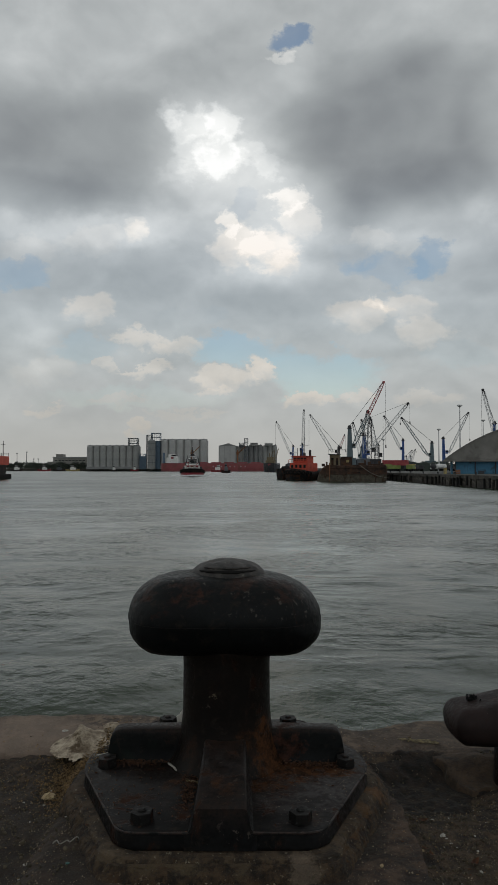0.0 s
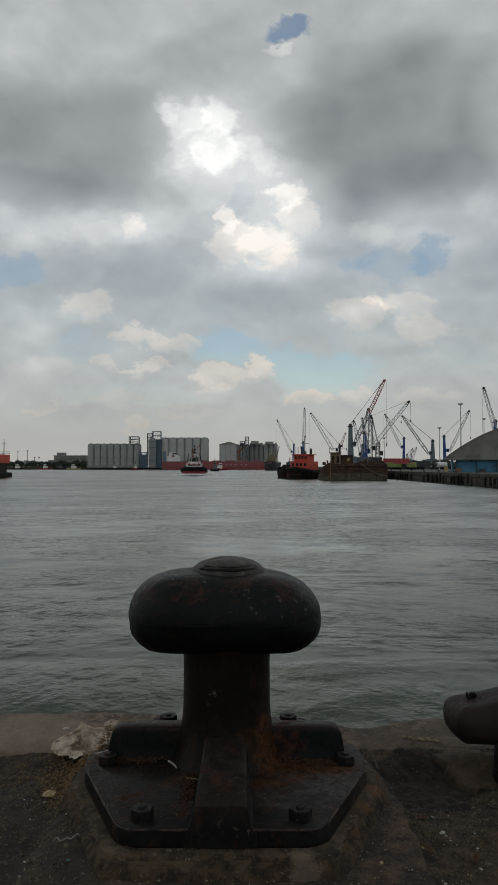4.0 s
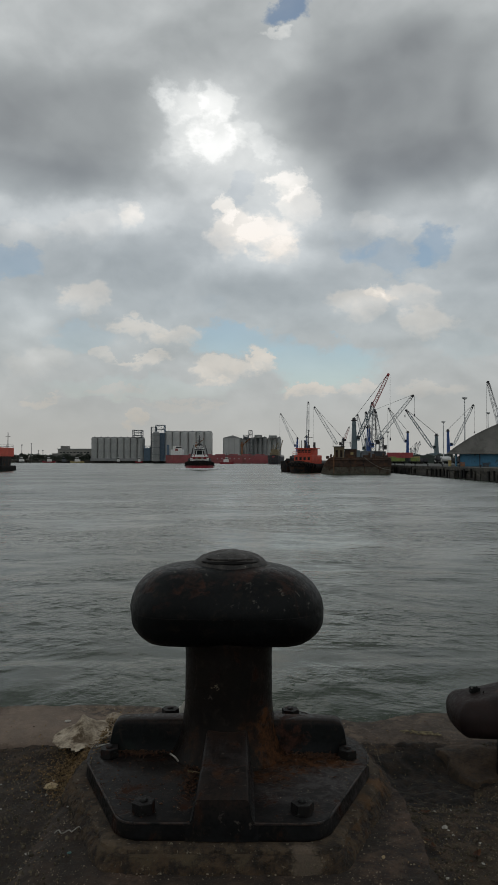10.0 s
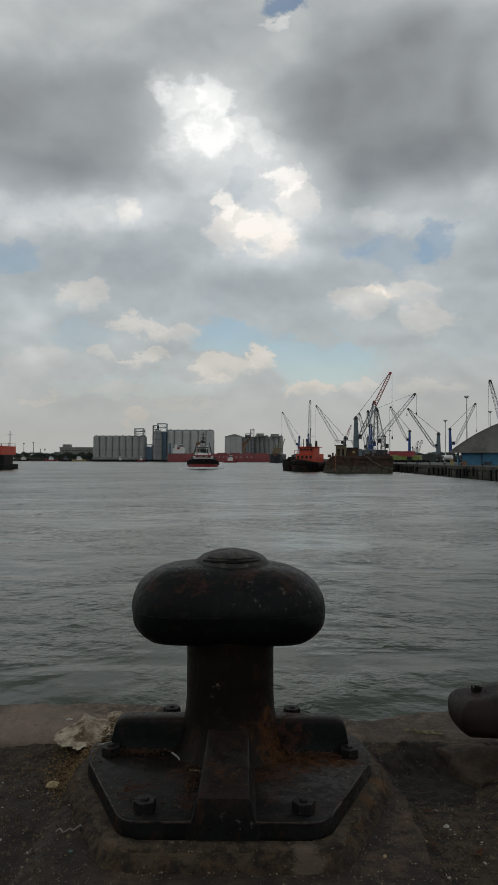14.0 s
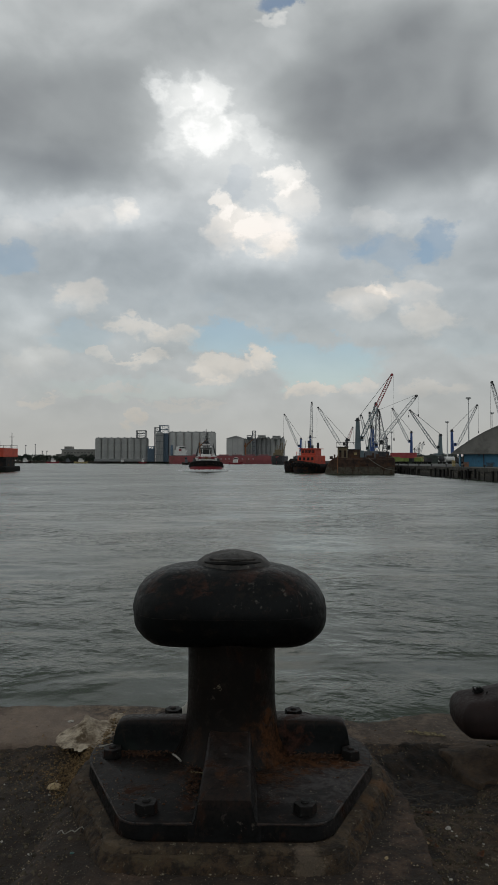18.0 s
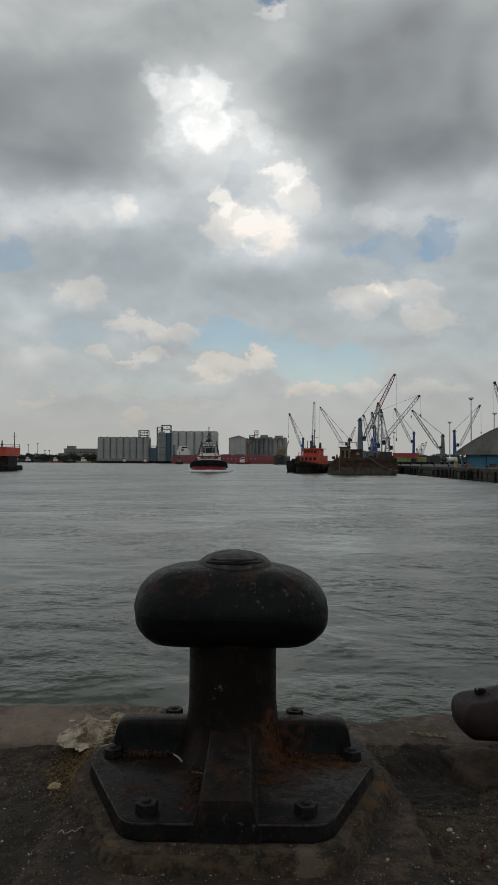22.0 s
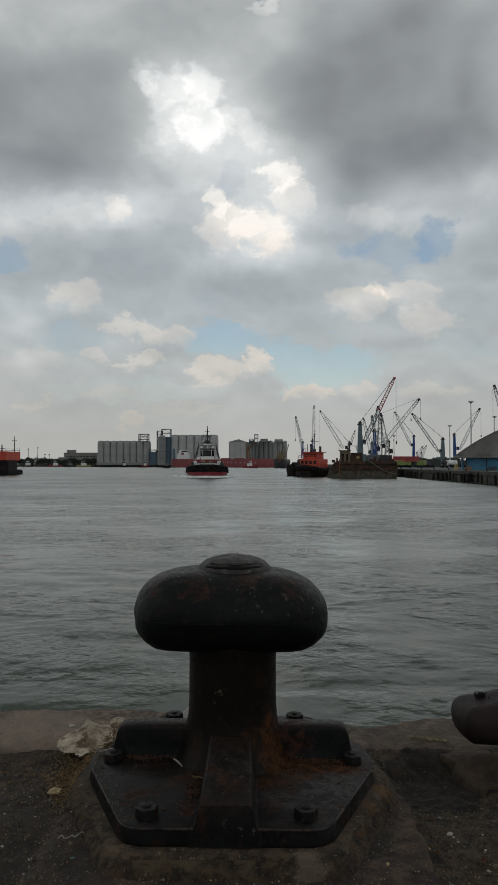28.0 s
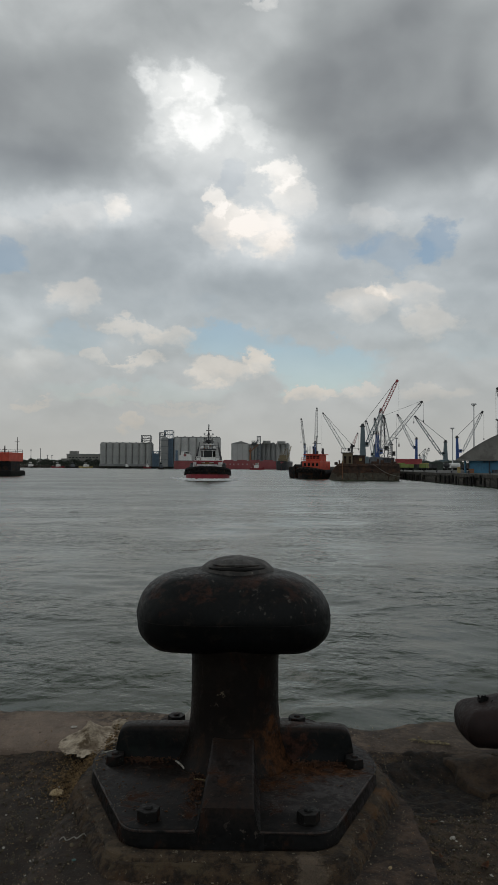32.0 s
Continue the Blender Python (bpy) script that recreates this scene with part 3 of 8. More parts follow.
LEAF = surface("dead_leaf", (0.06, 0.022, 0.008), (0.13, 0.045, 0.014), 40, 0.8)
GRIT = surface("tan_grit", (0.060, 0.046, 0.030), (0.30, 0.24, 0.165), 60, 0.9)
GREY_STONE = surface("grey_stone", (0.0478, 0.0380, 0.0244), (0.1456, 0.1180, 0.0756), 30, 0.9, object_vary=0.5)
# silo greys are raised to stand in for haze over the far shore
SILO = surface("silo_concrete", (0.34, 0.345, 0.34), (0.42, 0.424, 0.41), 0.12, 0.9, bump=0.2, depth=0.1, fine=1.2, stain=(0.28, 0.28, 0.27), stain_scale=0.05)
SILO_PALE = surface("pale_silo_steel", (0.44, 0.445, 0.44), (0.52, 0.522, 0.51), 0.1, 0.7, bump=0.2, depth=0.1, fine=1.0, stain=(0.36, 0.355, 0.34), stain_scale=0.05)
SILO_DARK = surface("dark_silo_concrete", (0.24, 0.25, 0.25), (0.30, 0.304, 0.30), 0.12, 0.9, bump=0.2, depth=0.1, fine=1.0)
STEEL_DARK = surface("dark_weathered_steel", (0.10, 0.115, 0.13), (0.15, 0.165, 0.18), 0.6, 0.6, bump=0.2, fine=6)
STEEL_BLUE = surface("blue_grey_steel", (0.10, 0.16, 0.22), (0.13, 0.19, 0.26), 0.5, 0.55, bump=0.2, fine=6)
ORANGE_RUST = surface("rust_orange_steel", (0.22, 0.10, 0.05), (0.28, 0.13, 0.06), 0.5, 0.8, bump=0.3, fine=5)
CRANE_BLUE = surface("crane_blue_paint", (0.025, 0.075, 0.25), (0.04, 0.10, 0.31), 0.7, 0.5, bump=0.1, fine=8)
CRANE_TEAL = surface("crane_teal_paint", (0.10, 0.145, 0.165), (0.14, 0.185, 0.205), 0.7, 0.5, bump=0.1, fine=8)
CRANE_GREY = surface("crane_grey_paint", (0.58, 0.585, 0.585), (0.70, 0.705, 0.705), 0.7, 0.5, bump=0.1, fine=8)
CRANE_DARK = surface("crane_dark_paint", (0.03, 0.03, 0.035), (0.06, 0.06, 0.065), 0.7, 0.6, bump=0.1, fine=8)
CRANE_RED = surface("crane_red_paint", (0.34, 0.05, 0.06), (0.42, 0.08, 0.08), 0.7, 0.5, bump=0.1, fine=8)
CABLE = surface("steel_cable", (0.05, 0.05, 0.055), (0.08, 0.08, 0.085), 3, 0.6, fine=20)
HULL_BLACK = surface("black_hull_paint", (0.010, 0.011, 0.012), (0.022, 0.022, 0.024), 0.8, 0.7, gloss=0.15, bump=0.3, fine=7, stain=(0.065, 0.034, 0.022), stain_scale=0.9, stain_lo=0.47, stain_hi=0.62)
HULL_RUST = surface("rusted_hull", (0.026, 0.018, 0.014), (0.090, 0.048, 0.032), 0.8, 0.85, bump=0.4, fine=9, stain=(0.10, 0.045, 0.022), stain_scale=0.5, stain_lo=0.50, stain_hi=0.66)
HULL_GREEN = surface("algae_hull", (0.062, 0.055, 0.042), (0.125, 0.108, 0.082), 1.1, 0.9, stain=(0.05, 0.026, 0.014), stain_scale=0.7, bump=0.3, fine=6)
HULL_RED = surface("faded_red_hull", (0.30, 0.075, 0.085), (0.36, 0.10, 0.105), 0.15, 0.7, bump=0.2, fine=3, stain=(0.26, 0.09, 0.085), stain_scale=0.12)
LETTER = surface("faded_lettering", (0.42, 0.30, 0.30), (0.52, 0.38, 0.37), 0.8, 0.8, fine=8)
TUG_RED = surface("red_boot_paint", (0.20, 0.012, 0.022), (0.27, 0.02, 0.03), 0.9, 0.5, bump=0.2, fine=8)
TUG_WHITE = surface("white_ship_paint", (0.74, 0.74, 0.72), (0.84, 0.83, 0.81), 0.7, 0.5, bump=0.1, fine=8, stain=(0.36, 0.30, 0.24), stain_scale=1.2, stain_lo=0.6, stain_hi=0.72)
ORANGE = surface("orange_ship_paint", (0.50, 0.058, 0.030), (0.62, 0.085, 0.042), 0.6, 0.6, bump=0.2, fine=6, stain=(0.22, 0.06, 0.03), stain_scale=0.8, stain_lo=0.56, stain_hi=0.7)
OCHRE = surface("dull_ochre_paint", (0.15, 0.12, 0.07), (0.22, 0.17, 0.10), 0.5, 0.7, fine=5)
BROWN = surface("brown_ship_paint", (0.10, 0.055, 0.022), (0.15, 0.08, 0.03), 0.7, 0.8, bump=0.3, fine=7, stain=(0.05, 0.028, 0.016), stain_scale=0.9)
YELLOW = surface("yellow_paint", (0.34, 0.26, 0.10), (0.42, 0.33, 0.14), 0.7, 0.6, fine=8)
LIME = surface("lime_truck_paint", (0.15, 0.20, 0.045), (0.23, 0.29, 0.07), 0.8, 0.6, fine=8)
RUBBER = surface("black_rubber", (0.010, 0.010, 0.010), (0.019, 0.018, 0.017), 4, 0.85, gloss=0.15, bump=0.5, fine=40)
WINDOW = glass("dark_window")
FOAM = surface("white_foam", (0.62, 0.64, 0.64), (0.82, 0.83, 0.83), 1.2, 0.8, bump=0.6, depth=0.05, fine=10)
ROOF = surface("grey_roof_sheet", (0.19, 0.185, 0.17), (0.25, 0.24, 0.222), 0.25, 0.85, bump=0.3, depth=0.02, fine=4, stain=(0.15, 0.142, 0.13), stain_scale=0.2)
BLUE_WALL = surface("faded_blue_sheet", (0.06, 0.20, 0.33), (0.085, 0.25, 0.40), 0.5, 0.75, bump=0.3, fine=6, stain=(0.06, 0.11, 0.15), stain_scale=0.4)
QUAY_WALL = surface("wet_quay_concrete", (0.060, 0.054, 0.045), (0.150, 0.132, 0.108), 0.9, 0.9, bump=0.6, depth=0.05, fine=5, stain=(0.036, 0.033, 0.029), stain_scale=0.8, stain_lo=0.46, stain_hi=0.6, object_vary=0.6)
SHORE = surface("shore_ground", (0.07, 0.072, 0.065), (0.11, 0.108, 0.10), 0.02, 0.95, fine=0.6)
FOLIAGE = surface("tree_leaves", (0.060, 0.080, 0.062), (0.105, 0.12, 0.095), 0.5, 0.85, bump=0.3, fine=5, object_vary=0.4)
BARK = surface("tree_bark", (0.06, 0.05, 0.04), (0.09, 0.075, 0.06), 2, 0.9, fine=20)
WALL_PALE = surface("pale_rendered_wall", (0.22, 0.215, 0.20), (0.30, 0.29, 0.265), 0.2, 0.9, fine=3)
TARPAULIN = surface("dark_green_tarpaulin", (0.014, 0.021, 0.017), (0.030, 0.040, 0.033), 0.5, 0.8, bump=0.6, depth=0.1, fine=4)
FLAKE = surface("rust_flake", (0.040, 0.017, 0.009), (0.095, 0.043, 0.019), 60, 0.9)
MORTAR = surface("crumbling_mortar", (0.0193, 0.0128, 0.0070), (0.0791, 0.0534, 0.0308), 22, 0.92, bump=1.0, depth=0.010, fine=190, stain=(0.0475, 0.0241, 0.0084), stain_scale=9, stain_lo=0.52, stain_hi=0.66, spots=(0.20, 0.17, 0.12), spot_scale=90, spot_lo=0.66, pits=0.6, patches=((0.225, -0.55, 0.055, 0.052, 0.75, (0.1586, 0.1187, 0.0850)), (0.49, -0.14, 0.06, 0.06, 0.8, (0.1098, 0.0488, 0.0130)), (0.43, -0.26, 0.06, 0.05, 0.7, (0.0976, 0.0466, 0.0140)), (-0.31, -0.53, 0.06, 0.05, 0.7, (0.1220, 0.0848, 0.0480))))

# ---- mesh helpers ----
def part(name, bm, material, parent=None, label="", smooth=False, crease=0.0):
    """One mesh object from a bmesh, under a thing or a part."""
    me = bpy.data.meshes.new(name)
    bmesh.ops.recalc_face_normals(bm, faces=bm.faces)
    bm.to_mesh(me)
    bm.free()
    me.materials.append(material)
    if smooth:
        me.shade_smooth()
        if crease:
            me.set_sharp_from_angle(angle=radians(crease))
    ob = new(name, me)
    ob.parent = parent
    if label:
        tagged(ob, label)
    return ob


def again(name, like, parent, m):
    """Another piece that shares the mesh of one already built."""
    ob = new(name, like.data)
    ob.parent, ob.matrix_basis = parent, m
    return ob


def thing(name, x, y, z, label, category, group="", turn=0.0):
    ob = new(name)
    ob.empty_display_size = 0.2
    ob.matrix_basis = pose(x, y, z, 0, 0, turn)
    return tagged(ob, label, category, group)


def box(bm, x0, x1, y0, y1, z0, z1, bevel=0.0, taper=0.0):
    v = [bm.verts.new((x, y, z)) for z in (z0, z1) for y in (y0, y1) for x in (x0, x1)]
    if taper:
        cx, cy = (x0 + x1) / 2, (y0 + y1) / 2
        for q in v[4:]:
            q.co.x, q.co.y = cx + (q.co.x - cx) * (1 - taper), cy + (q.co.y - cy) * (1 - taper)
    f = [bm.faces.new([v[i] for i in q]) for q in ((0, 2, 3, 1), (4, 5, 7, 6), (0, 1, 5, 4), (2, 6, 7, 3), (0, 4, 6, 2), (1, 3, 7, 5))]
    if bevel:
        bmesh.ops.bevel(bm, geom=list({e for q in f for e in q.edges}), offset=bevel, segments=2, affect="EDGES", profile=0.6)
    return bm


def rod(bm, a, b, r0, r1=None, n=6, caps=True):
    a, b = Vector(a), Vector(b)
    r1 = r0 if r1 is None else r1
    way = (b - a).normalized()
    side = way.orthogonal().normalized()
    up = way.cross(side)
    rings = []
    for p, r in ((a, r0), (b, r1)):
        rings.append([bm.verts.new(p + (side * math.cos(k * math.tau / n) + up * math.sin(k * math.tau / n)) * r) for k in range(n)])
    for k in range(n):
        bm.faces.new((rings[0][k], rings[0][(k + 1) % n], rings[1][(k + 1) % n], rings[1][k]))
    if caps:
        bm.faces.new(rings[0][::-1])
        bm.faces.new(rings[1])
    return bm


def lathe(bm, profile, n=32, x=0.0, y=0.0):
    """Turns (radius, height) pairs round a vertical axis; closes the ends."""
    rings = [[bm.verts.new((x + r * math.cos(k * math.tau / n), y + r * math.sin(k * math.tau / n), z)) for k in range(n)] for r, z in profile]
    for low, high in zip(rings, rings[1:]):
        for k in range(n):
            bm.faces.new((low[k], low[(k + 1) % n], high[(k + 1) % n], high[k]))
    bm.faces.new(rings[0][::-1])
    bm.faces.new(rings[-1])
    return bm


def prism(bm, outline, z0, z1, inset=0.0, bevel=0.0):
    """An upright prism on an outline of (x, y), its top drawn in by a share."""
    cx = sum(p[0] for p in outline) / len(outline)
    cy = sum(p[1] for p in outline) / len(outline)
    low = [bm.verts.new((x, y, z0)) for x, y in outline]
    high = [bm.verts.new((cx + (x - cx) * (1 - inset), cy + (y - cy) * (1 - inset), z1)) for x, y in outline]
    k = len(outline)
    f = [bm.faces.new(low[::-1]), bm.faces.new(high)]
    for i in range(k):
        f.append(bm.faces.new((low[i], low[(i + 1) % k], high[(i + 1) % k], high[i])))
    if bevel:
        edges = {e for q in f for e in q.edges}
        if k > 12:
            edges = {e for e in edges if abs(e.verts[0].co.z - e.verts[1].co.z) < 1e-6}
        bmesh.ops.bevel(bm, geom=list(edges), offset=bevel, segments=3, affect="EDGES", profile=0.5)
    return bm


def lattice(bm, a, b, w0, w1, bays, r):
    """A square lattice beam from a to b: four chords and zigzag bracing."""
    a, b = Vector(a), Vector(b)
    way = (b - a).normalized()
    side = way.cross(Vector((0, 1, 0)))
    side = side.normalized() if side.length > 0.1 else Vector((1, 0, 0))
    up = way.cross(side).normalized()
    corners = ((1, 1), (-1, 1), (-1, -1), (1, -1))

    def at(k, c):
        s = k / bays
        w = (w0 + (w1 - w0) * s) / 2
        return a + (b - a) * s + side * (c[0] * w) + up * (c[1] * w)

    for c in corners:
        rod(bm, at(0, c), at(bays, c), r, r, 4)
    for k in range(bays):
        for i in range(4):
            c, d = corners[i], corners[(i + 1) % 4]
            rod(bm, at(k, c if k % 2 else d), at(k + 1, d if k % 2 else c), r * 0.7, r * 0.7, 3, False)
    return bm


def lump(x, y, z, scale, seed=0.0):
    return noise.noise(Vector((x * scale + seed, y * scale - seed, z * scale)))


# ---- water, quay, land ----
SEA = -2.0


def water():
    """One sheet to the horizon, with real waves near the quay."""
    xs = [-4400, -1500, -500, -160, -80] + [-40 + 0.8 * i for i in range(35)] + [-12.4 + 0.25 * i for i in range(100)] + [12.8 + 0.8 * i for i in range(35)] + [80, 160, 500, 1500, 4400]
    ys = [-4400, -300, -30] + [-4 + 0.22 * i for i in range(120)] + [22.4 + 0.5 * i for i in range(60)] + [52 + 3 * i for i in range(30)] + [160, 220, 320, 500, 900, 2000, 4400]
    bm = bmesh.new()
    grid = []
    for y in ys:
        row = []
        for x in xs:
            z = 0.0
            if abs(x) < 45 and -5 < y < 130:
                fade = min(1.0, (45 - abs(x)) / 10) * min(1.0, (130 - y) / 60)
                z = fade * (0.034 * lump(x * 0.6 + y * 0.25, y, 0, 0.75) + 0.024 * lump(x * 0.7 + y * 0.4, y, 3, 1.6) + 0.05 * lump(x, y, 5, 0.13))
            row.append(bm.verts.new((x, y, z)))
        grid.append(row)
    for low, high in zip(grid, grid[1:]):
        for i in range(len(xs) - 1):
            bm.faces.new((low[i], low[i + 1], high[i + 1], high[i]))
    ob = part("water", bm, WATER, smooth=True)
    ob.location.z = SEA
    return tagged(ob, "grey-green rippled harbour water under a cloudy sky", "water", kind="structure")


def quay_edge(x):
    """How far out the broken edge of the quay runs at x."""
    return 3.09 + 0.08 * step(-0.2, -0.5, x) + 0.09 * step(0.40, 0.75, x) - 0.045 * math.tanh(2.2 * x) + 0.030 * lump(x, 0, 0, 2.6) + 0.014 * lump(x, 0, 9, 9) - 0.05 * math.exp(-((x - 0.5) / 0.16) ** 2)


def sheet(bm, x0, x1, y0, y1, nx, ny, height, keep=None):
    """A grid over an area with a height for each point."""
    pts = {}

    def v(i, j):
        if (i, j) not in pts:
            x, y = x0 + (x1 - x0) * i / nx, y0 + (y1 - y0) * j / ny
            pts[i, j] = bm.verts.new((x, y, height(x, y)))
        return pts[i, j]

    for i in range(nx):
        for j in range(ny):
            x, y = x0 + (x1 - x0) * (i + 0.5) / nx, y0 + (y1 - y0) * (j + 0.5) / ny
            if keep is None or keep(x, y):
                bm.faces.new((v(i, j), v(i + 1, j), v(i + 1, j + 1), v(i, j + 1)))
    return bm


def step(a, b, x):
    s = min(1.0, max(0.0, (x - a) / (b - a)))
    return s * s * (3 - 2 * s)


def floor_height(x, y):
    """The trodden quay surface: uneven, with a pit of dirt beside the bollard."""
    ramp = (0.016 + 0.040 * step(0.40, 0.47, x)) * step(2.58, 2.72, y + 0.05 * lump(x, y, 6, 9)) * step(2.80, 2.745, y)
    z = ramp - 0.016 + 0.014 * lump(x, y, 0, 2.2) + 0.009 * lump(x, y, 4, 7) + 0.006 * lump(x, y, 7, 24)
    pit = step(0.44, 0.54, x + 0.04 * lump(x, y, 2, 6)) * step(0.92, 0.72, x) * step(2.30, 2.48, y + 0.05 * lump(x, y, 3, 6)) * step(2.78, 2.70, y)
    low = 0.022 * step(0.40, 0.47, x) + 0.012 * step(-0.60, -0.66, x)
    return z - 0.030 * pit - low


def quay():
    # the old surface behind the coping
    bm = bmesh.new()
    sheet(bm, -2.2, 2.2, 0.9, 2.86, 300, 140, floor_height)
    floor = part("pavement", bm, ASPHALT, smooth=True)
    tagged(floor, "dark gritty worn asphalt of the quay", "ground", kind="structure")
    bm = bmesh.new()
    for x0, x1, y0, y1 in ((-30, -2.2, 0.9, 2.86), (2.2, 30, 0.9, 2.86), (-30, 30, -25, 0.9)):
        sheet(bm, x0, x1, y0, y1, 60, 30, lambda x, y: -0.02 + 0.012 * lump(x, y, 0, 0.7))
    tagged(part("pavement", bm, ASPHALT, smooth=True), "dark gritty worn asphalt of the quay", "ground", kind="structure")
    # the rest of the quay, behind and to both sides, one sheet with the land
    bm = bmesh.new()
    for x0, x1, y0, y1 in ((-900, -30, -900, 2.9), (30, 900, -900, 2.9), (-30, 30, -900, -25)):
        sheet(bm, x0, x1, y0, y1, 12, 6, lambda x, y: -0.03)
    sheet(bm, 37.0, 900, 2.9, 902, 8, 20, lambda x, y: -0.03)
    sheet(bm, -2600, 2600, 902, 3600, 8, 6, lambda x, y: 0.3)
    ground = part("ground", bm, SHORE)
    tagged(ground, "grey concrete harbour ground", "ground", kind="structure")
    # coping along the edge
    bm = bmesh.new()
    rows = []
    for i in range(-210, 211):
        x = i * 0.01 if abs(i) <= 200 else (2.0 + (abs(i) - 200) * 3.8) * (1 if i > 0 else -1)
        e = quay_edge(x)
        back = 2.735 + 0.026 * lump(x, 1, 0, 4) + 0.016 * lump(x, 1, 0, 15) + 0.010 * lump(x, 1, 0, 45)
        chip = 0.022 * max(0.0, lump(x, 2, 0, 5.0))
        line = [(back - 0.006, -0.06), (back + 0.004, -0.006 + 0.006 * lump(x, back, 0, 9)), (back + 0.022, 0.004 + 0.006 * lump(x, back, 0, 22))]
        for s in (0.2, 0.35, 0.5, 0.62, 0.74, 0.86):
            y = back + (e - back) * s
            line.append((y, 0.008 + 0.012 * lump(x, y, 1, 3.2) + 0.006 * lump(x, y, 6, 14) + 0.004 * lump(x, y, 2, 40)))
        line += [(e - 0.02, -0.006 - chip + 0.01 * lump(x, 0, 3, 11)), (e, -0.030 - chip), (e + 0.012, -0.16), (e - 0.01, -0.5), (e, SEA - 1.5)]
        rows.append([bm.verts.new((x, y, z)) for y, z in line])
    for a, b in zip(rows, rows[1:]):
        for k in range(len(a) - 1):
            bm.faces.new((a[k], a[k + 1], b[k + 1], b[k]))
    coping = part("quay_coping", bm, CONCRETE, smooth=True)
    tagged(coping, "worn brown concrete coping along the quay edge", "kerb", kind="structure")
    # dirt in the pit
    bm = bmesh.new()

    def dirt(x, y):
        return floor_height(x, y) + 0.006 + 0.006 * lump(x, y, 8, 30) - 0.022 * step(0.55, 1.15, ((x - 0.63) / 0.23) ** 2 + ((y - 2.57) / 0.22) ** 2 + 0.35 * lump(x, y, 0, 12) + 0.3 * lump(x, y, 3, 34))

    sheet(bm, 0.36, 0.92, 2.32, 2.80, 70, 60, dirt)
    tagged(part("dirt", bm, SOIL, smooth=True), "black oily dirt in a hollow of the quay", "dirt", kind="stuff")
    # concrete apron all round the plinth, its rim broken away
    bm = bmesh.new()

    def rim(x, y):
        side = 1 if x > BX else -1
        return 0.578 + 0.02 * lump(side, y, 0, 6) + 0.012 * lump(side, y, 5, 22) - 0.07 * step(2.35, 2.75, y)

    def apron(x, y):
        far = abs(x - BX)
        out = step(rim(x, y) - 0.010, rim(x, y) + 0.006, far) if x > BX else step(rim(x, y) - 0.10, rim(x, y) + 0.02, far) * 0.6
        return 0.013 + 0.004 * lump(x, y, 1, 5) + 0.003 * lump(x, y, 2, 22) + 0.002 * lump(x, y, 6, 55) - 0.09 * out

    sheet(bm, BX - 0.66, BX + 0.66, 1.2, 2.70, 200, 240, apron, lambda x, y: abs(x - BX) < rim(x, y) + 0.04)
    tagged(part("concrete_apron", bm, APRON, smooth=True), "broken-edged concrete apron round the bollard plinth", "pavement", kind="structure")


BX, BY = -0.078, 2.45
sea = water()
quay()


# ---- the mooring bollard ----


def soft_corners(outline, r, n=5):
    """The outline with each corner rounded off."""
    loop = []
    for i, p in enumerate(outline):
        p = Vector(p)
        a, c = Vector(outline[i - 1]), Vector(outline[(i + 1) % len(outline)])
        a = p + (a - p).normalized() * min(r, (a - p).length * 0.45)
        c = p + (c - p).normalized() * min(r, (c - p).length * 0.45)
        loop += [tuple((1 - s) ** 2 * a + 2 * s * (1 - s) * p + s * s * c) for s in [k / n for k in range(n + 1)]]
    return loop


def bolt_mesh(bm, x, y, z, size, turn):
    hexa = [(x + size * math.cos(turn + k * math.tau / 6), y + size * math.sin(turn + k * math.tau / 6)) for k in range(6)]
    prism(bm, hexa, z, z + size * 0.80, 0.03, size * 0.05)
    return bm


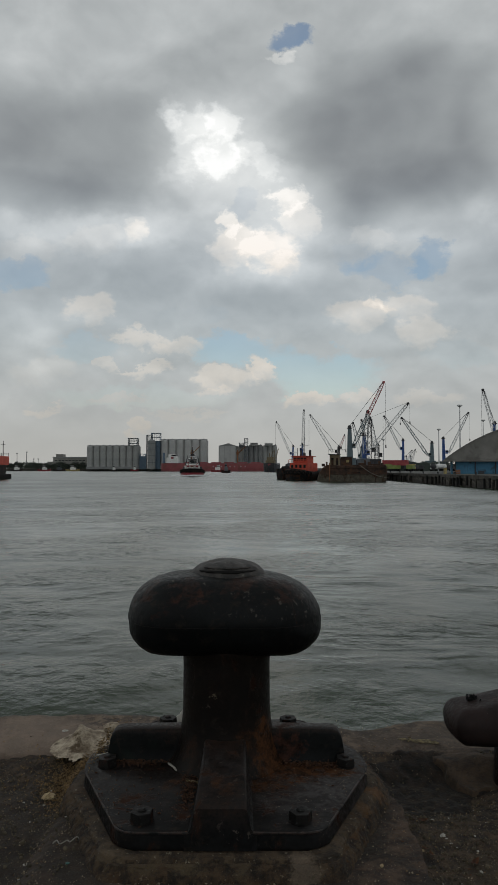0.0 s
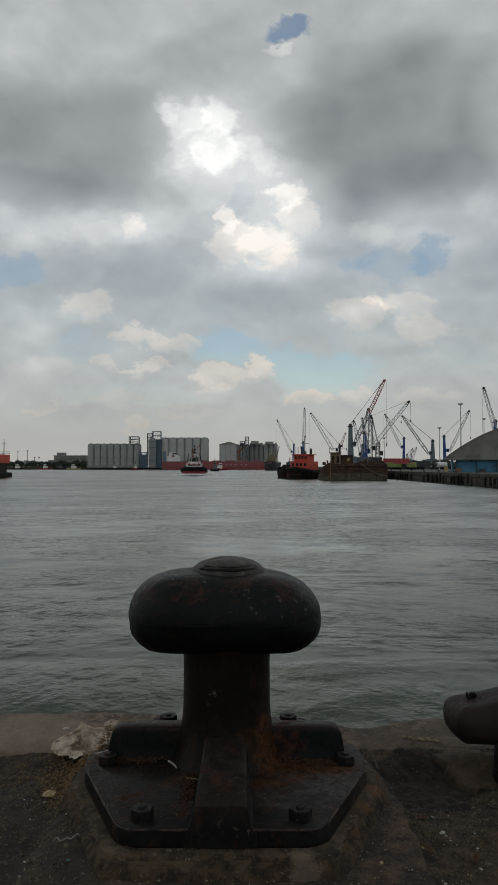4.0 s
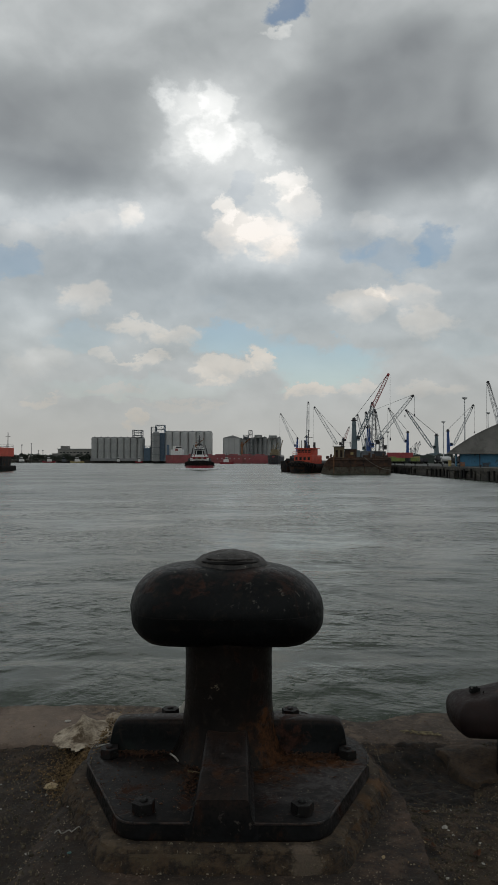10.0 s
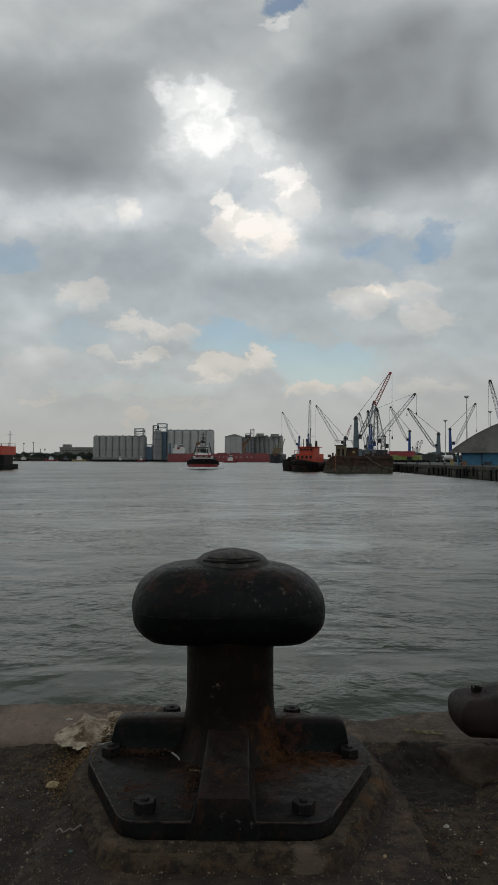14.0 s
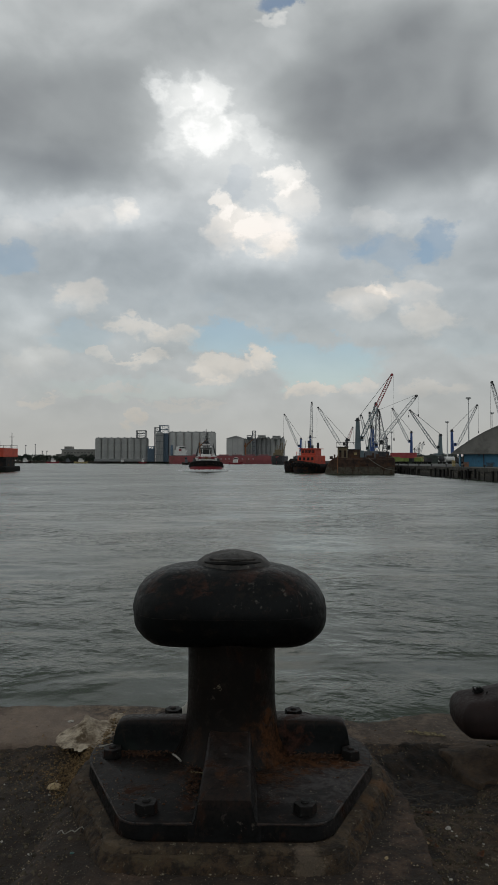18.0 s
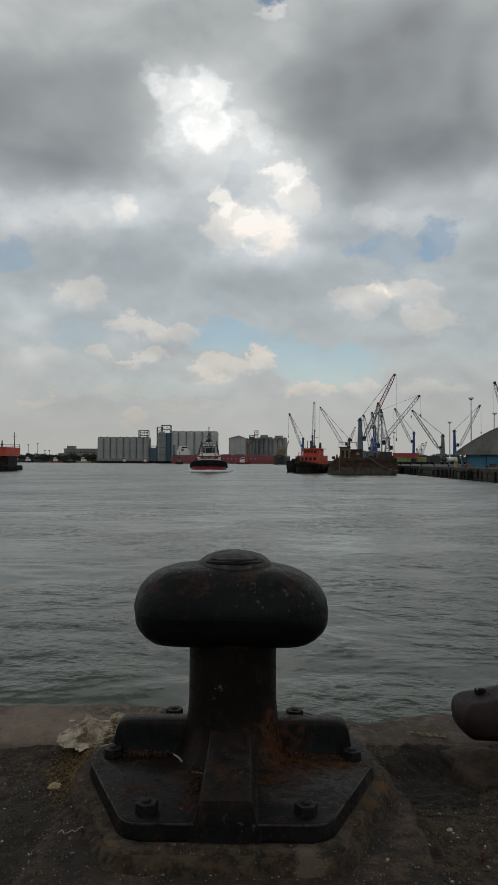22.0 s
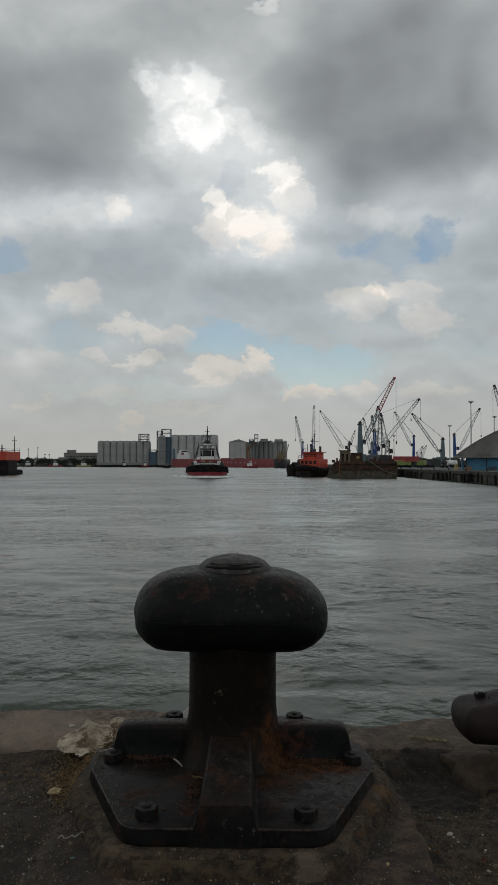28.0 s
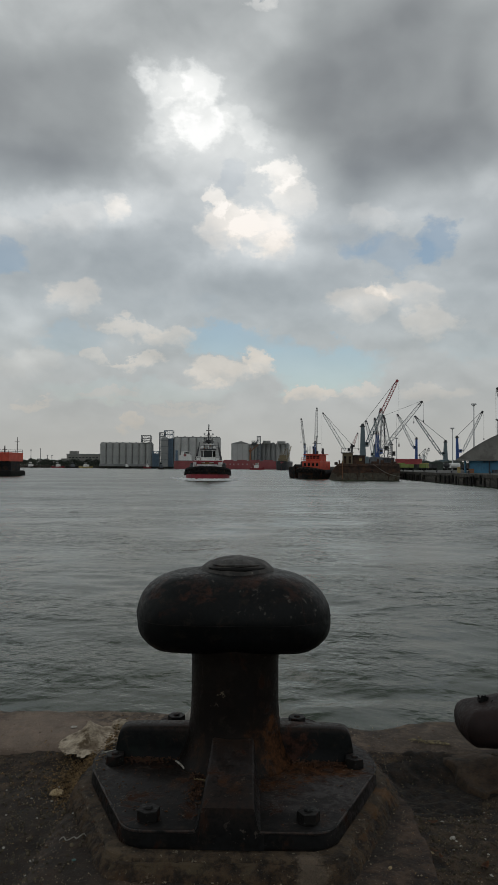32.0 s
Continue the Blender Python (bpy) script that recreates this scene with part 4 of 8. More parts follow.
def bollard():
    b = thing("mooring_bollard", BX, BY, 0.08, "black painted cast iron mooring bollard, rust showing, bolted to a plinth", "bollard")
    # base plate: six sides, bolted at each corner
    bm = bmesh.new()
    plate = [(-0.285, -0.505), (0.285, -0.505), (0.475, -0.10), (0.475, 0.02), (0.285, 0.36), (-0.285, 0.36), (-0.475, 0.02), (-0.475, -0.10)]
    prism(bm, soft_corners(plate, 0.045), -0.017, 0.032, 0.010, 0.009)
    part("base_plate", bm, PLATE, b, "black iron plate with rust and grit", True)
    ring = [Vector((x * 0.9905, y * 0.9905, 0.0285)) for x, y in soft_corners(plate, 0.045)]
    line = [p.lerp(q, k / 8) for p, q in zip(ring, ring[1:] + ring[:1]) for k in range(8 if (p - q).length > 0.06 else 1)]
    bm = bmesh.new()
    for p, q in zip(line, line[1:] + line[:1]):
        rod(bm, p, q, 0.0042 + 0.0026 * lump(*p, 24), 0.0042 + 0.0026 * lump(*q, 24), 6, False)
    part("worn_rim", bm, EDGE, b, "rim of the plate worn to brown metal", True)
    # column with a flared foot
    bm = bmesh.new()
    lathe(bm, [(0.212, 0.028), (0.196, 0.040), (0.182, 0.058), (0.170, 0.085), (0.160, 0.125), (0.153, 0.17), (0.150, 0.22), (0.1495, 0.36), (0.152, 0.41), (0.165, 0.45)], 64)
    part("column", bm, COLUMN, b, "dark iron column, rusting at its flared foot", True)
    rng = random.Random(31)
    bm = bmesh.new()
    for k in range(14):
        a, z, r = -0.235 + rng.gauss(0, 0.05), 0.285 + rng.gauss(0, 0.006), rng.uniform(0.0010, 0.0032)
        at = Matrix.Translation((0.1495 * math.sin(a), -0.1495 * math.cos(a), z)) @ Matrix.Rotation(a, 4, "Z")
        bmesh.ops.create_icosphere(bm, subdivisions=1, radius=1, matrix=at @ Matrix.Diagonal((r * 1.5, 0.0010, r, 1)))
    part("paint_splash", bm, GREY_STONE, b, "dull pale splash on the column")
    # head: a long rounded bar with a casting seam
    bm = bmesh.new()
    rings, belt, turns = [], [], 96

    def power(v, k):
        return math.copysign(abs(v) ** k, v)

    for k in range(-17, 29):
        lift = radians(k * 90 / 17 * 0.985 if k <= 0 else k * 90 / 28 * 0.99)
        up, out = math.sin(lift), math.cos(lift)
        core = 1 - (1 - out) ** 5
        ring = []
        for i in range(turns):
            a = i * math.tau / turns
            c, d = math.cos(a), math.sin(a)
            if k < 0:
                rx, sx = 0.140, 0.1955
            else:
                rx, sx = (0.206, 0.129) if c > 0 else (0.168, 0.170)
            x = rx * out ** (0.86 if c < 0 < k else 1.0) * c + sx * core * math.tanh(4.0 * c)
            y = (0.143 * out + 0.075 * core) * power(d, 0.92)
            if k < 0:
                x, y, z = x * 0.996, y * (0.955 + 0.10 * up), -0.119 * abs(up) ** 0.72 - 0.004
            else:
                z = 0.140 * up + 0.012 * math.exp(-(x / 0.25) ** 2) * up ** 2
            rough = 0.0028 * lump(x, y, z, 13) + 0.0014 * lump(x, y, z, 42) + 0.0008 * lump(x, y, z, 95)
            g = 1 + rough / 0.25
            ring.append(bm.verts.new((x * g * 0.99 - 0.004, y * g, z * g + 0.52)))
            if k == 0:
                belt.append(ring[-1].co.copy())
        rings.append(ring)
    for a, c in zip(rings, rings[1:]):
        for k in range(turns):
            bm.faces.new((a[k], a[(k + 1) % turns], c[(k + 1) % turns], c[k]))
    bm.faces.new(rings[0][::-1])
    bm.faces.new(rings[-1])
    part("head", bm, IRON, b, "scuffed black paint with chips and a casting seam", True)
    bm = bmesh.new()
    for p, q in zip(belt, belt[1:] + belt[:1]):
        rod(bm, p, q, 0.0008 + 0.0008 * lump(*p, 30), 0.0008 + 0.0008 * lump(*q, 30), 6, False)
    part("casting_seam", bm, BOLT, b, "worn ridge where the casting's halves meet", True)
    # cap on top, with a black bar for the shade in its lifting slot
    bm = bmesh.new()
    lathe(bm, [(0.142, 0.640), (0.136, 0.656), (0.129, 0.668), (0.122, 0.676), (0.112, 0.684), (0.098, 0.692), (0.084, 0.698), (0.066, 0.704), (0.044, 0.708), (0.024, 0.7105), (0.004, 0.711)], 72, 0.004, 0.02)
    for v in bm.verts:
        v.co.z += 0.0045 * lump(v.co.x, v.co.y, 0, 26) + 0.0035 * lump(v.co.x, v.co.y, 2, 70)
    cap = part("cap", bm, CAP, b, "domed iron cap worn to grey", True)

    def arc(r, z, half, thick):
        bm = bmesh.new()
        rings = []
        for k in range(-12, 13):
            a = half * k / 12
            w = thick * (1 - abs(k) / 12.8) ** 0.5
            x, y = 0.004 + r * math.sin(a), 0.02 - r * math.cos(a)
            rings.append([bm.verts.new((x + w * math.sin(a) * math.cos(c), y - w * math.cos(a) * math.cos(c), z + w * math.sin(c))) for c in [n * math.tau / 6 for n in range(6)]])
        for low, high in zip(rings, rings[1:]):
            for n in range(6):
                bm.faces.new((low[n], low[(n + 1) % 6], high[(n + 1) % 6], high[n]))
        bm.faces.new(rings[0])
        bm.faces.new(rings[-1])
        return bm

    part("slot", arc(0.117, 0.6795, 0.95, 0.0078), RUBBER, cap, "black bar for the shade in the lifting slot")
    part("slot_rim", arc(0.103, 0.6905, 0.88, 0.0060), CAP, cap)
    # side wings and the rib towards the land
    for s in (-1, 1):
        bm = bmesh.new()
        rings = []
        for x, top, w in ((0.10, 0.139, 0.040), (0.30, 0.137, 0.038), (0.362, 0.135, 0.037), (0.382, 0.130, 0.035), (0.392, 0.119, 0.034), (0.398, 0.10, 0.035), (0.404, 0.06, 0.040), (0.412, 0.026, 0.050)):
            side = [(w * 1.35, 0.026), (w * 1.12, 0.026 + (top - 0.026) * 0.16), (w, 0.026 + (top - 0.026) * 0.45), (w * 0.97, 0.026 + (top - 0.026) * 0.86), (w * 0.90, 0.026 + (top - 0.026) * 0.955), (w * 0.72, top)]
            rings.append([bm.verts.new((s * x, y, z)) for y, z in [(-y, z) for y, z in side] + side[::-1]])
        for a, c in zip(rings, rings[1:]):
            for k in range(11):
                bm.faces.new((a[k], a[k + 1], c[k + 1], c[k]))
        bm.faces.new(rings[0])
        bm.faces.new(rings[-1][::-1])
        part("wing", bm, IRON, b, "", True, 50)
    for y0, y1, name in ((-0.13, -0.512, "front_rib"), (0.13, 0.34, "rear_rib")):
        bm = bmesh.new()
        sections = []
        long = y1 - y0
        for s, top in ((0.0, 0.150), (0.30, 0.128), (0.93, 0.104), (0.975, 0.094), (1.0, 0.02)):
            half, foot = 0.069 + 0.006 * s, 0.100
            y = y0 + long * s
            low = -0.014 if s == 1.0 and y1 < 0 else 0.026
            tall = top - low
            side = [(foot, low), (half * 1.22, low + tall * 0.06), (half * 1.12, low + tall * 0.20), (half * 1.06, low + tall * 0.50), (half * 1.00, low + tall * 0.84), (half * 0.95, low + tall * 0.96), (half * 0.86, top)]
            sections.append([bm.verts.new(p) for p in [(-x, y, z) for x, z in side] + [(x, y, z) for x, z in side[::-1]]])
        for a, c in zip(sections, sections[1:]):
            for k in range(len(a) - 1):
                bm.faces.new((a[k], a[k + 1], c[k + 1], c[k]))
        bm.faces.new(sections[0])
        bm.faces.new(sections[-1][::-1])
        part(name, bm, PLATE, b, "", True, 40)
    # bolts
    spots = ((-0.226, -0.44), (0.224, -0.44), (-0.398, -0.074), (0.402, -0.074), (-0.231, 0.245), (0.227, 0.245))
    for k, (x, y) in enumerate(spots):
        rise = 0.018 if y > 0 else 0.0
        bm = bmesh.new()
        lathe(bm, [(0.033, 0.030), (0.033, 0.034 + rise)], 20, x, y)
        bolt_mesh(bm, x, y, 0.034 + rise, 0.034, 0.4 + 0.7 * k)
        nut = part("bolt", bm, BOLT, b)
        bm = bmesh.new()
        lathe(bm, [(0.0125, 0.054), (0.0125, 0.064 + rise), (0.008, 0.067 + rise)], 14, x, y)
        part("stud", bm, BOLT, nut)
    return b


def plinth():
    outline = [(-0.298, -0.522), (0.298, -0.522), (0.491, -0.115), (0.491, 0.03), (0.30, 0.38), (-0.30, 0.38), (-0.491, 0.03), (-0.491, -0.115)]
    corners = soft_corners(outline, 0.03, 3)
    loop = []
    for i, a in enumerate(corners):
        a, c = Vector(a), Vector(corners[(i + 1) % len(corners)])
        k = max(1, round((c - a).length / 0.008))
        out = Vector((c.y - a.y, a.x - c.x)).normalized()
        loop += [(a.lerp(c, s / k), out) for s in range(k)]
    count = len(loop)
    outs = [sum((loop[(i + d) % count][1] for d in range(-6, 7)), Vector((0, 0))).normalized() for i in range(count)]
    b = thing("bollard_plinth", BX, BY, 0.0, "rust-stained chipped concrete plinth under the bollard", "plinth")
    for name, mat, steps, label in (("body", PLINTH, ((0.064, -0.06), (0.056, 0.002), (0.049, 0.016), (0.042, 0.030), (0.036, 0.042), (0.032, 0.0475), (0.026, 0.050), (0.01, 0.0505), (-0.06, 0.0505)), ""),
                                    ("mortar_bed", MORTAR, ((0.026, 0.040), (0.023, 0.052), (0.019, 0.0595), (0.013, 0.0625), (-0.02, 0.063), (-0.06, 0.063)), "paler crumbling mortar bed")):
        bm = bmesh.new()
        rings = []
        for grow, z in steps:
            ring = []
            for (p, _), out in zip(loop, outs):
                x, y = p
                edge = grow > 0.008
                broken = (max(0.0, lump(x, y, 9, 7)) + 0.6 * max(0.0, lump(x, y, 4, 19))) * 0.020 * (z > 0.03) * edge
                rough = 0.004 * lump(x, y, 0, 8) + 0.005 * lump(x, y, z, 30) + 0.006 * lump(x, y, z * 1.5, 75)
                q = p + out * (grow + rough * edge - broken)
                ring.append(bm.verts.new((q.x, q.y, z - 0.35 * broken + 0.004 * lump(x, y, 3, 24) * (0 < z < 0.0495))))
            rings.append(ring)
        k = len(loop)
        for a, c in zip(rings, rings[1:]):
            for i in range(k):
                bm.faces.new((a[i], a[(i + 1) % k], c[(i + 1) % k], c[i]))
        bm.faces.new(rings[-1])
        part(name, bm, mat, b, label)


def plinth_pebbles():
    """Bits of aggregate that stand out of the plinth's weathered sides."""
    rng = random.Random(6)
    outline = [(-0.298, -0.522), (0.298, -0.522), (0.491, -0.115), (0.491, 0.03), (-0.491, 0.03), (-0.491, -0.115)]
    runs = [(Vector(outline[i]), Vector(outline[i + 1])) for i in (0, 1, 4)] + [(Vector(outline[5]), Vector(outline[0]))]
    bm = bmesh.new()
    for k in range(700):
        a, c = runs[(0, 1, 3, 1, 0, 3)[k % 6]]
        p = a.lerp(c, rng.random())
        out = Vector((c.y - a.y, a.x - c.x)).normalized()
        z = rng.uniform(0.004, 0.062)
        grow = 0.020 + 0.040 * (1 - z / 0.062) + 0.004 * lump(p.x, p.y, z, 30)
        q, s = p + out * grow, rng.uniform(0.0007, 0.0016) * (2.4 if rng.random() < 0.06 else 1)
        v = [bm.verts.new((BX + q.x + s * e, BY + q.y + s * f, z + s * g)) for e, f, g in ((1.2, 0, -0.5), (-0.7, 0.9, -0.4), (-0.5, -1.0, -0.3), (0.1, 0.0, 0.9))]
        for f in ((0, 1, 3), (1, 2, 3), (2, 0, 3), (0, 2, 1)):
            bm.faces.new([v[i] for i in f])
    tagged(part("grit", bm, GREY_STONE), "grit standing out of the plinth's worn sides", "grit", kind="stuff")


plinth_pebbles()
plinth()
bollard()


def second_bollard():
    """A squat bollard with a fat rounded head on a low concrete footing."""
    x0, y0 = 1.002, 2.57

    def edge(x, y):
        return min(x - 0.762 + 0.36 * (y - 2.547) + 0.03 * lump(x, y, 0, 9), y - 2.52 + 0.04 * lump(x, y, 4, 6)) + 0.012 * lump(x, y, 2, 24)

    def slab(x, y):
        return -0.095 + 0.062 * step(-0.012, 0.012, edge(x, y)) + 0.020 * step(0.0, 0.3, edge(x, y)) + 0.034 * step(2.54, 2.70, y) + 0.006 * lump(x, y, 1, 8) + 0.003 * lump(x, y, 3, 30)

    bm = bmesh.new()
    sheet(bm, 0.63, 1.40, 2.42, 2.765, 220, 120, slab, lambda x, y: edge(x, y) > -0.016)
    footing = part("concrete_footing", bm, FOOTING, smooth=True)
    tagged(footing, "cracked brown concrete footing of a small bollard", "plinth")
    b = thing("small_bollard", x0, y0, -0.025, "squat faded purple-brown mooring bollard with a fat rounded head", "bollard")
    bm = bmesh.new()
    lathe(bm, [(0.112, -0.01), (0.106, 0.03), (0.104, 0.09), (0.104, 0.20)], 36)
    # the stem takes the darker column paint in place of the head's shadow
    part("stem", bm, COLUMN, b, "rusty stem, coloured dark for the shade under the head", True)
    bm = bmesh.new()
    bmesh.ops.create_uvsphere(bm, u_segments=56, v_segments=32, radius=1.0)
    for v in bm.verts:
        nx, ny, nz = v.co
        plan = math.hypot(nx, ny) or 1.0
        spread = min(1.0, 3 * math.sqrt(max(0.0, 1 - nz * nz)))
        ex = max(-1.0, min(1.0, nx / plan * 1.3)) * spread if abs(nz) < 0.9995 else 0.0
        ey = max(-1.0, min(1.0, ny / plan * 1.6)) * spread if abs(nz) < 0.9995 else 0.0
        x, y, z = 0.070 * nx + 0.212 * ex, 0.085 * ny + 0.045 * ey, 0.066 * math.copysign(abs(nz) ** (0.8 if nz > 0 else 0.62), nz)
        z += 0.042 * math.exp(-(x / 0.15) ** 2) * max(0.0, nz)
        if nz < 0:
            x *= 1 + 0.05 * nz
        v.co = (x, y, z + 0.213 + 0.003 * lump(x, y, z, 14))
    part("head", bm, MAUVE, b, "faded purple-brown paint", True)
    bm = bmesh.new()
    lathe(bm, [(0.075, 0.305), (0.062, 0.326), (0.040, 0.332), (0.036, 0.322)], 24, 0.0, -0.02)
    part("eye_rim", bm, RUSTY, b, "rusty rim of a lifting eye", True)
    for x, z, long in ((-0.118, 0.215, 0.030), (-0.113, 0.180, 0.012)):
        bm = bmesh.new()
        rod(bm, (x, -0.1295, z), (x + 0.003, -0.1285, z - long), 0.0035, 0.0022, 6)
        part("paint_drip", bm, CHIP, b, "white paint drip")
    return b


second_bollard()

# ---- far shore ----
def silo_block(name, x0, x1, y, top, count, material, label, roof=True):
    """A row of round silos in two ranks with a gallery on top."""
    s = thing(name, (x0 + x1) / 2, y, 0.3, label, "silo", "grain silos")
    r = (x1 - x0) / count / 2
    h = top - 0.3
    bm = bmesh.new()
    lathe(bm, [(r * 0.985, 0), (r * 0.985, h * 0.985), (r * 0.93, h)], 20)
    first = part("silo", bm, material, s, smooth=False)
    first.location = (-(x1 - x0) / 2 + r, 0, 0)
    for k in range(1, count):
        again("silo", first, s, pose(-(x1 - x0) / 2 + r + 2 * r * k, 0, 0))
    for k in range(count):
        again("silo", first, s, pose(-(x1 - x0) / 2 + r + 2 * r * k, 2 * r, 0))
    bm = bmesh.new()
    box(bm, -(x1 - x0) / 2, (x1 - x0) / 2, 0, 2 * r, 0, h * 0.995)
    part("infill_wall", bm, material, s)
    if roof:
        bm = bmesh.new()
        box(bm, -(x1 - x0) / 2 + r * 0.3, (x1 - x0) / 2 - r * 0.2, -r * 0.5, 2 * r, h, h + 1.3)
        for k in range(count):
            box(bm, -(x1 - x0) / 2 + r + 2 * r * k - 0.7, -(x1 - x0) / 2 + r + 2 * r * k + 0.7, -r * 0.3, r * 0.3, h + 1.3, h + 2.0)
        part("roof_gallery", bm, SILO_DARK, s)
    bm = bmesh.new()
    box(bm, -(x1 - x0) / 2, (x1 - x0) / 2, -r - 0.6, -r * 0.55, 0, 3.2)
    for k in range(count):
        box(bm, -(x1 - x0) / 2 + 2 * r * k + r - 1.0, -(x1 - x0) / 2 + 2 * r * k + r + 1.0, -r - 0.9, -r - 0.5, 0, 2.4)
    part("loading_base", bm, SILO_DARK, s)
    return s


def frame_tower(name, x0, x1, y, z0, z1, levels, material, label, clad=0.0):
    """An open steel frame, storey by storey; clad: the share of its height that is walled in."""
    t = thing(name, (x0 + x1) / 2, y, z0, label, "tower")
    w, h = (x1 - x0) / 2, z1 - z0
    bm = bmesh.new()
    box(bm, -0.35, 0.35, -0.35, 0.35, 0, h)
    post = part("post", bm, material, t)
    post.location = (-w, -w, 0)
    for sx, sy in ((1, -1), (-1, 1), (1, 1)):
        again("post", post, t, Matrix.Translation((sx * w, sy * w, 0)))
    bm = bmesh.new()
    rod(bm, (0, -w, 0), (0, -w, h), 0.16, 0.16, 4)
    stud = part("stud", bm, material, t)
    stud.location.x = -w * 0.75
    for k in range(1, 4):
        again("stud", stud, t, Matrix.Translation((w * (0.5 * k - 0.75), 0, 0)))
    for k in range(1, levels + 1):
        bm = bmesh.new()
        box(bm, -w - 0.3, w + 0.3, -w - 0.3, w + 0.3, h * k / levels - 0.5, h * k / levels)
        part("deck", bm, material, t)
    bm = bmesh.new()
    for k in range(levels):
        s = 1 if k % 2 else -1
        rod(bm, (-w * s, -w, h * k / levels), (w * s, -w, h * (k + 1) / levels), 0.2, 0.2, 4)
        for x in (-w, w):
            rod(bm, (x, -w * s, h * k / levels), (x, w * s, h * (k + 1) / levels), 0.2, 0.2, 4)
    part("bracing", bm, material, t)
    if clad:
        bm = bmesh.new()
        box(bm, -w + 0.3, w - 0.3, -w + 0.3, w - 0.3, 0, h * clad)
        part("cladding", bm, material, t)
    return t


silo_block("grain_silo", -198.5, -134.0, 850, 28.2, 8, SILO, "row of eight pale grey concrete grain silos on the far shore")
frame_tower("head_house", -147.0, -136.0, 850, 28.8, 38.3, 3, STEEL_DARK, "open dark steel frame standing on the silo roof")
frame_tower("bucket_elevator", -124.5, -118.5, 846, 0.3, 42.0, 9, STEEL_DARK, "dark open steel elevator tower beside the silos")
frame_tower("elevator_tower", -119.0, -108.5, 850, 0.3, 44.5, 9, STEEL_BLUE, "blue-grey steel elevator tower with open top floors", 0.78)
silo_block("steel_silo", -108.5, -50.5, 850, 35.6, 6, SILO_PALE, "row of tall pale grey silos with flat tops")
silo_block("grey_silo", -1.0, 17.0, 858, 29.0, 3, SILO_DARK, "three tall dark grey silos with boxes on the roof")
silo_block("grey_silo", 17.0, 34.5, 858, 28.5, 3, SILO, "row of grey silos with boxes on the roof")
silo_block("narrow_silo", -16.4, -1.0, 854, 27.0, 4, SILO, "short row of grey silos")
frame_tower("conveyor_tower", -5.6, -1.4, 846, 0.3, 38.0, 8, STEEL_DARK, "slim dark conveyor tower among the silos")
frame_tower("roof_house", -12.0, -6.5, 850, 27.5, 32.5, 2, STEEL_DARK, "small open steel house on a silo roof", 0.6)
frame_tower("roof_house", 1.8, 10.4, 852, 29.0, 32.6, 1, SILO, "low sheeted house on the dark silo roof", 1.0)
frame_tower("roof_house", 19.5, 28.6, 852, 28.5, 32.0, 1, SILO, "low sheeted house on the grey silo roof", 1.0)
frame_tower("process_tower", -132.5, -125.5, 846, 0.3, 19.0, 4, STEEL_BLUE, "low blue-grey steel tower between the silos", 0.85)


def grain_store():
    g = thing("grain_store", -26.5, 852, 0.3, "tall pale grain store with a low gabled roof", "warehouse")
    bm = bmesh.new()
    box(bm, -10.5, 10.5, -8, 8, 0, 28.3)
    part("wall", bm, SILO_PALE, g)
    for k in range(4):
        bm = bmesh.new()
        box(bm, -10.2 + k * 6.6, -9.4 + k * 6.6, -8.4, -7.9, 0, 28.2)
        part("pilaster", bm, SILO, g)
    bm = bmesh.new()
    for y in (-8.6, 8.6):
        for p in ((-11, 28.3), (11, 28.3), (1.5, 31.6)):
            bm.verts.new((p[0], y, p[1]))
    v = list(bm.verts)
    for q in ((0, 1, 2), (3, 5, 4)):
        bm.faces.new([v[i] for i in q])
    for q in ((0, 3, 4, 1), (1, 4, 5, 2), (2, 5, 3, 0)):
        bm.faces.new([v[i] for i in q])
    part("roof", bm, SILO_DARK, g)


grain_store()


def round_bin():
    b = thing("round_bin", -118.0, 841, 0.3, "dark round steel bin beside the elevator tower", "silo")
    bm = bmesh.new()
    lathe(bm, [(4.6, 0.0), (4.6, 34.0), (3.0, 35.6), (0.6, 36.2)], 20)
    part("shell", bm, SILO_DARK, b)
    for z in (8, 16, 24, 31):
        bm = bmesh.new()
        lathe(bm, [(4.9, z), (4.9, z + 0.5)], 20)
        part("band", bm, STEEL_DARK, b)


round_bin()


def long_building(x0, x1, y, h, label):
    g = thing("port_building", (x0 + x1) / 2, y, 0.3, label, "building")
    w = (x1 - x0) / 2
    bm = bmesh.new()
    box(bm, -w, w, -8, 8, 0, h)
    part("wall", bm, WALL_PALE, g)
    bm = bmesh.new()
    box(bm, -w - 0.5, w + 0.5, -8.5, 8.5, h, h + 0.9)
    part("roof", bm, SILO_DARK, g)
    bm = bmesh.new()
    box(bm, -w + 3, -w + 12, -6, 6, h + 0.9, h + 4.4)
    part("roof_house", bm, WALL_PALE, g)
    bm = bmesh.new()
    box(bm, -w - 8, -w, -6, 6, 0, h - 5)
    part("annex", bm, WALL_PALE, g)
    bm = bmesh.new()
    box(bm, -1.4, 1.4, -8.12, -7.9, 0, 0.9)
    win = part("window", bm, WINDOW, g)
    win.location = (-w + 4, 0, h - 4.2)
    for k in range(1, 9):
        again("window", win, g, pose(-w + 4 + k * 4.3, 0, h - 4.2))


long_building(-246, -198.6, 880, 14.5, "long pale building with a flat roof behind trees")


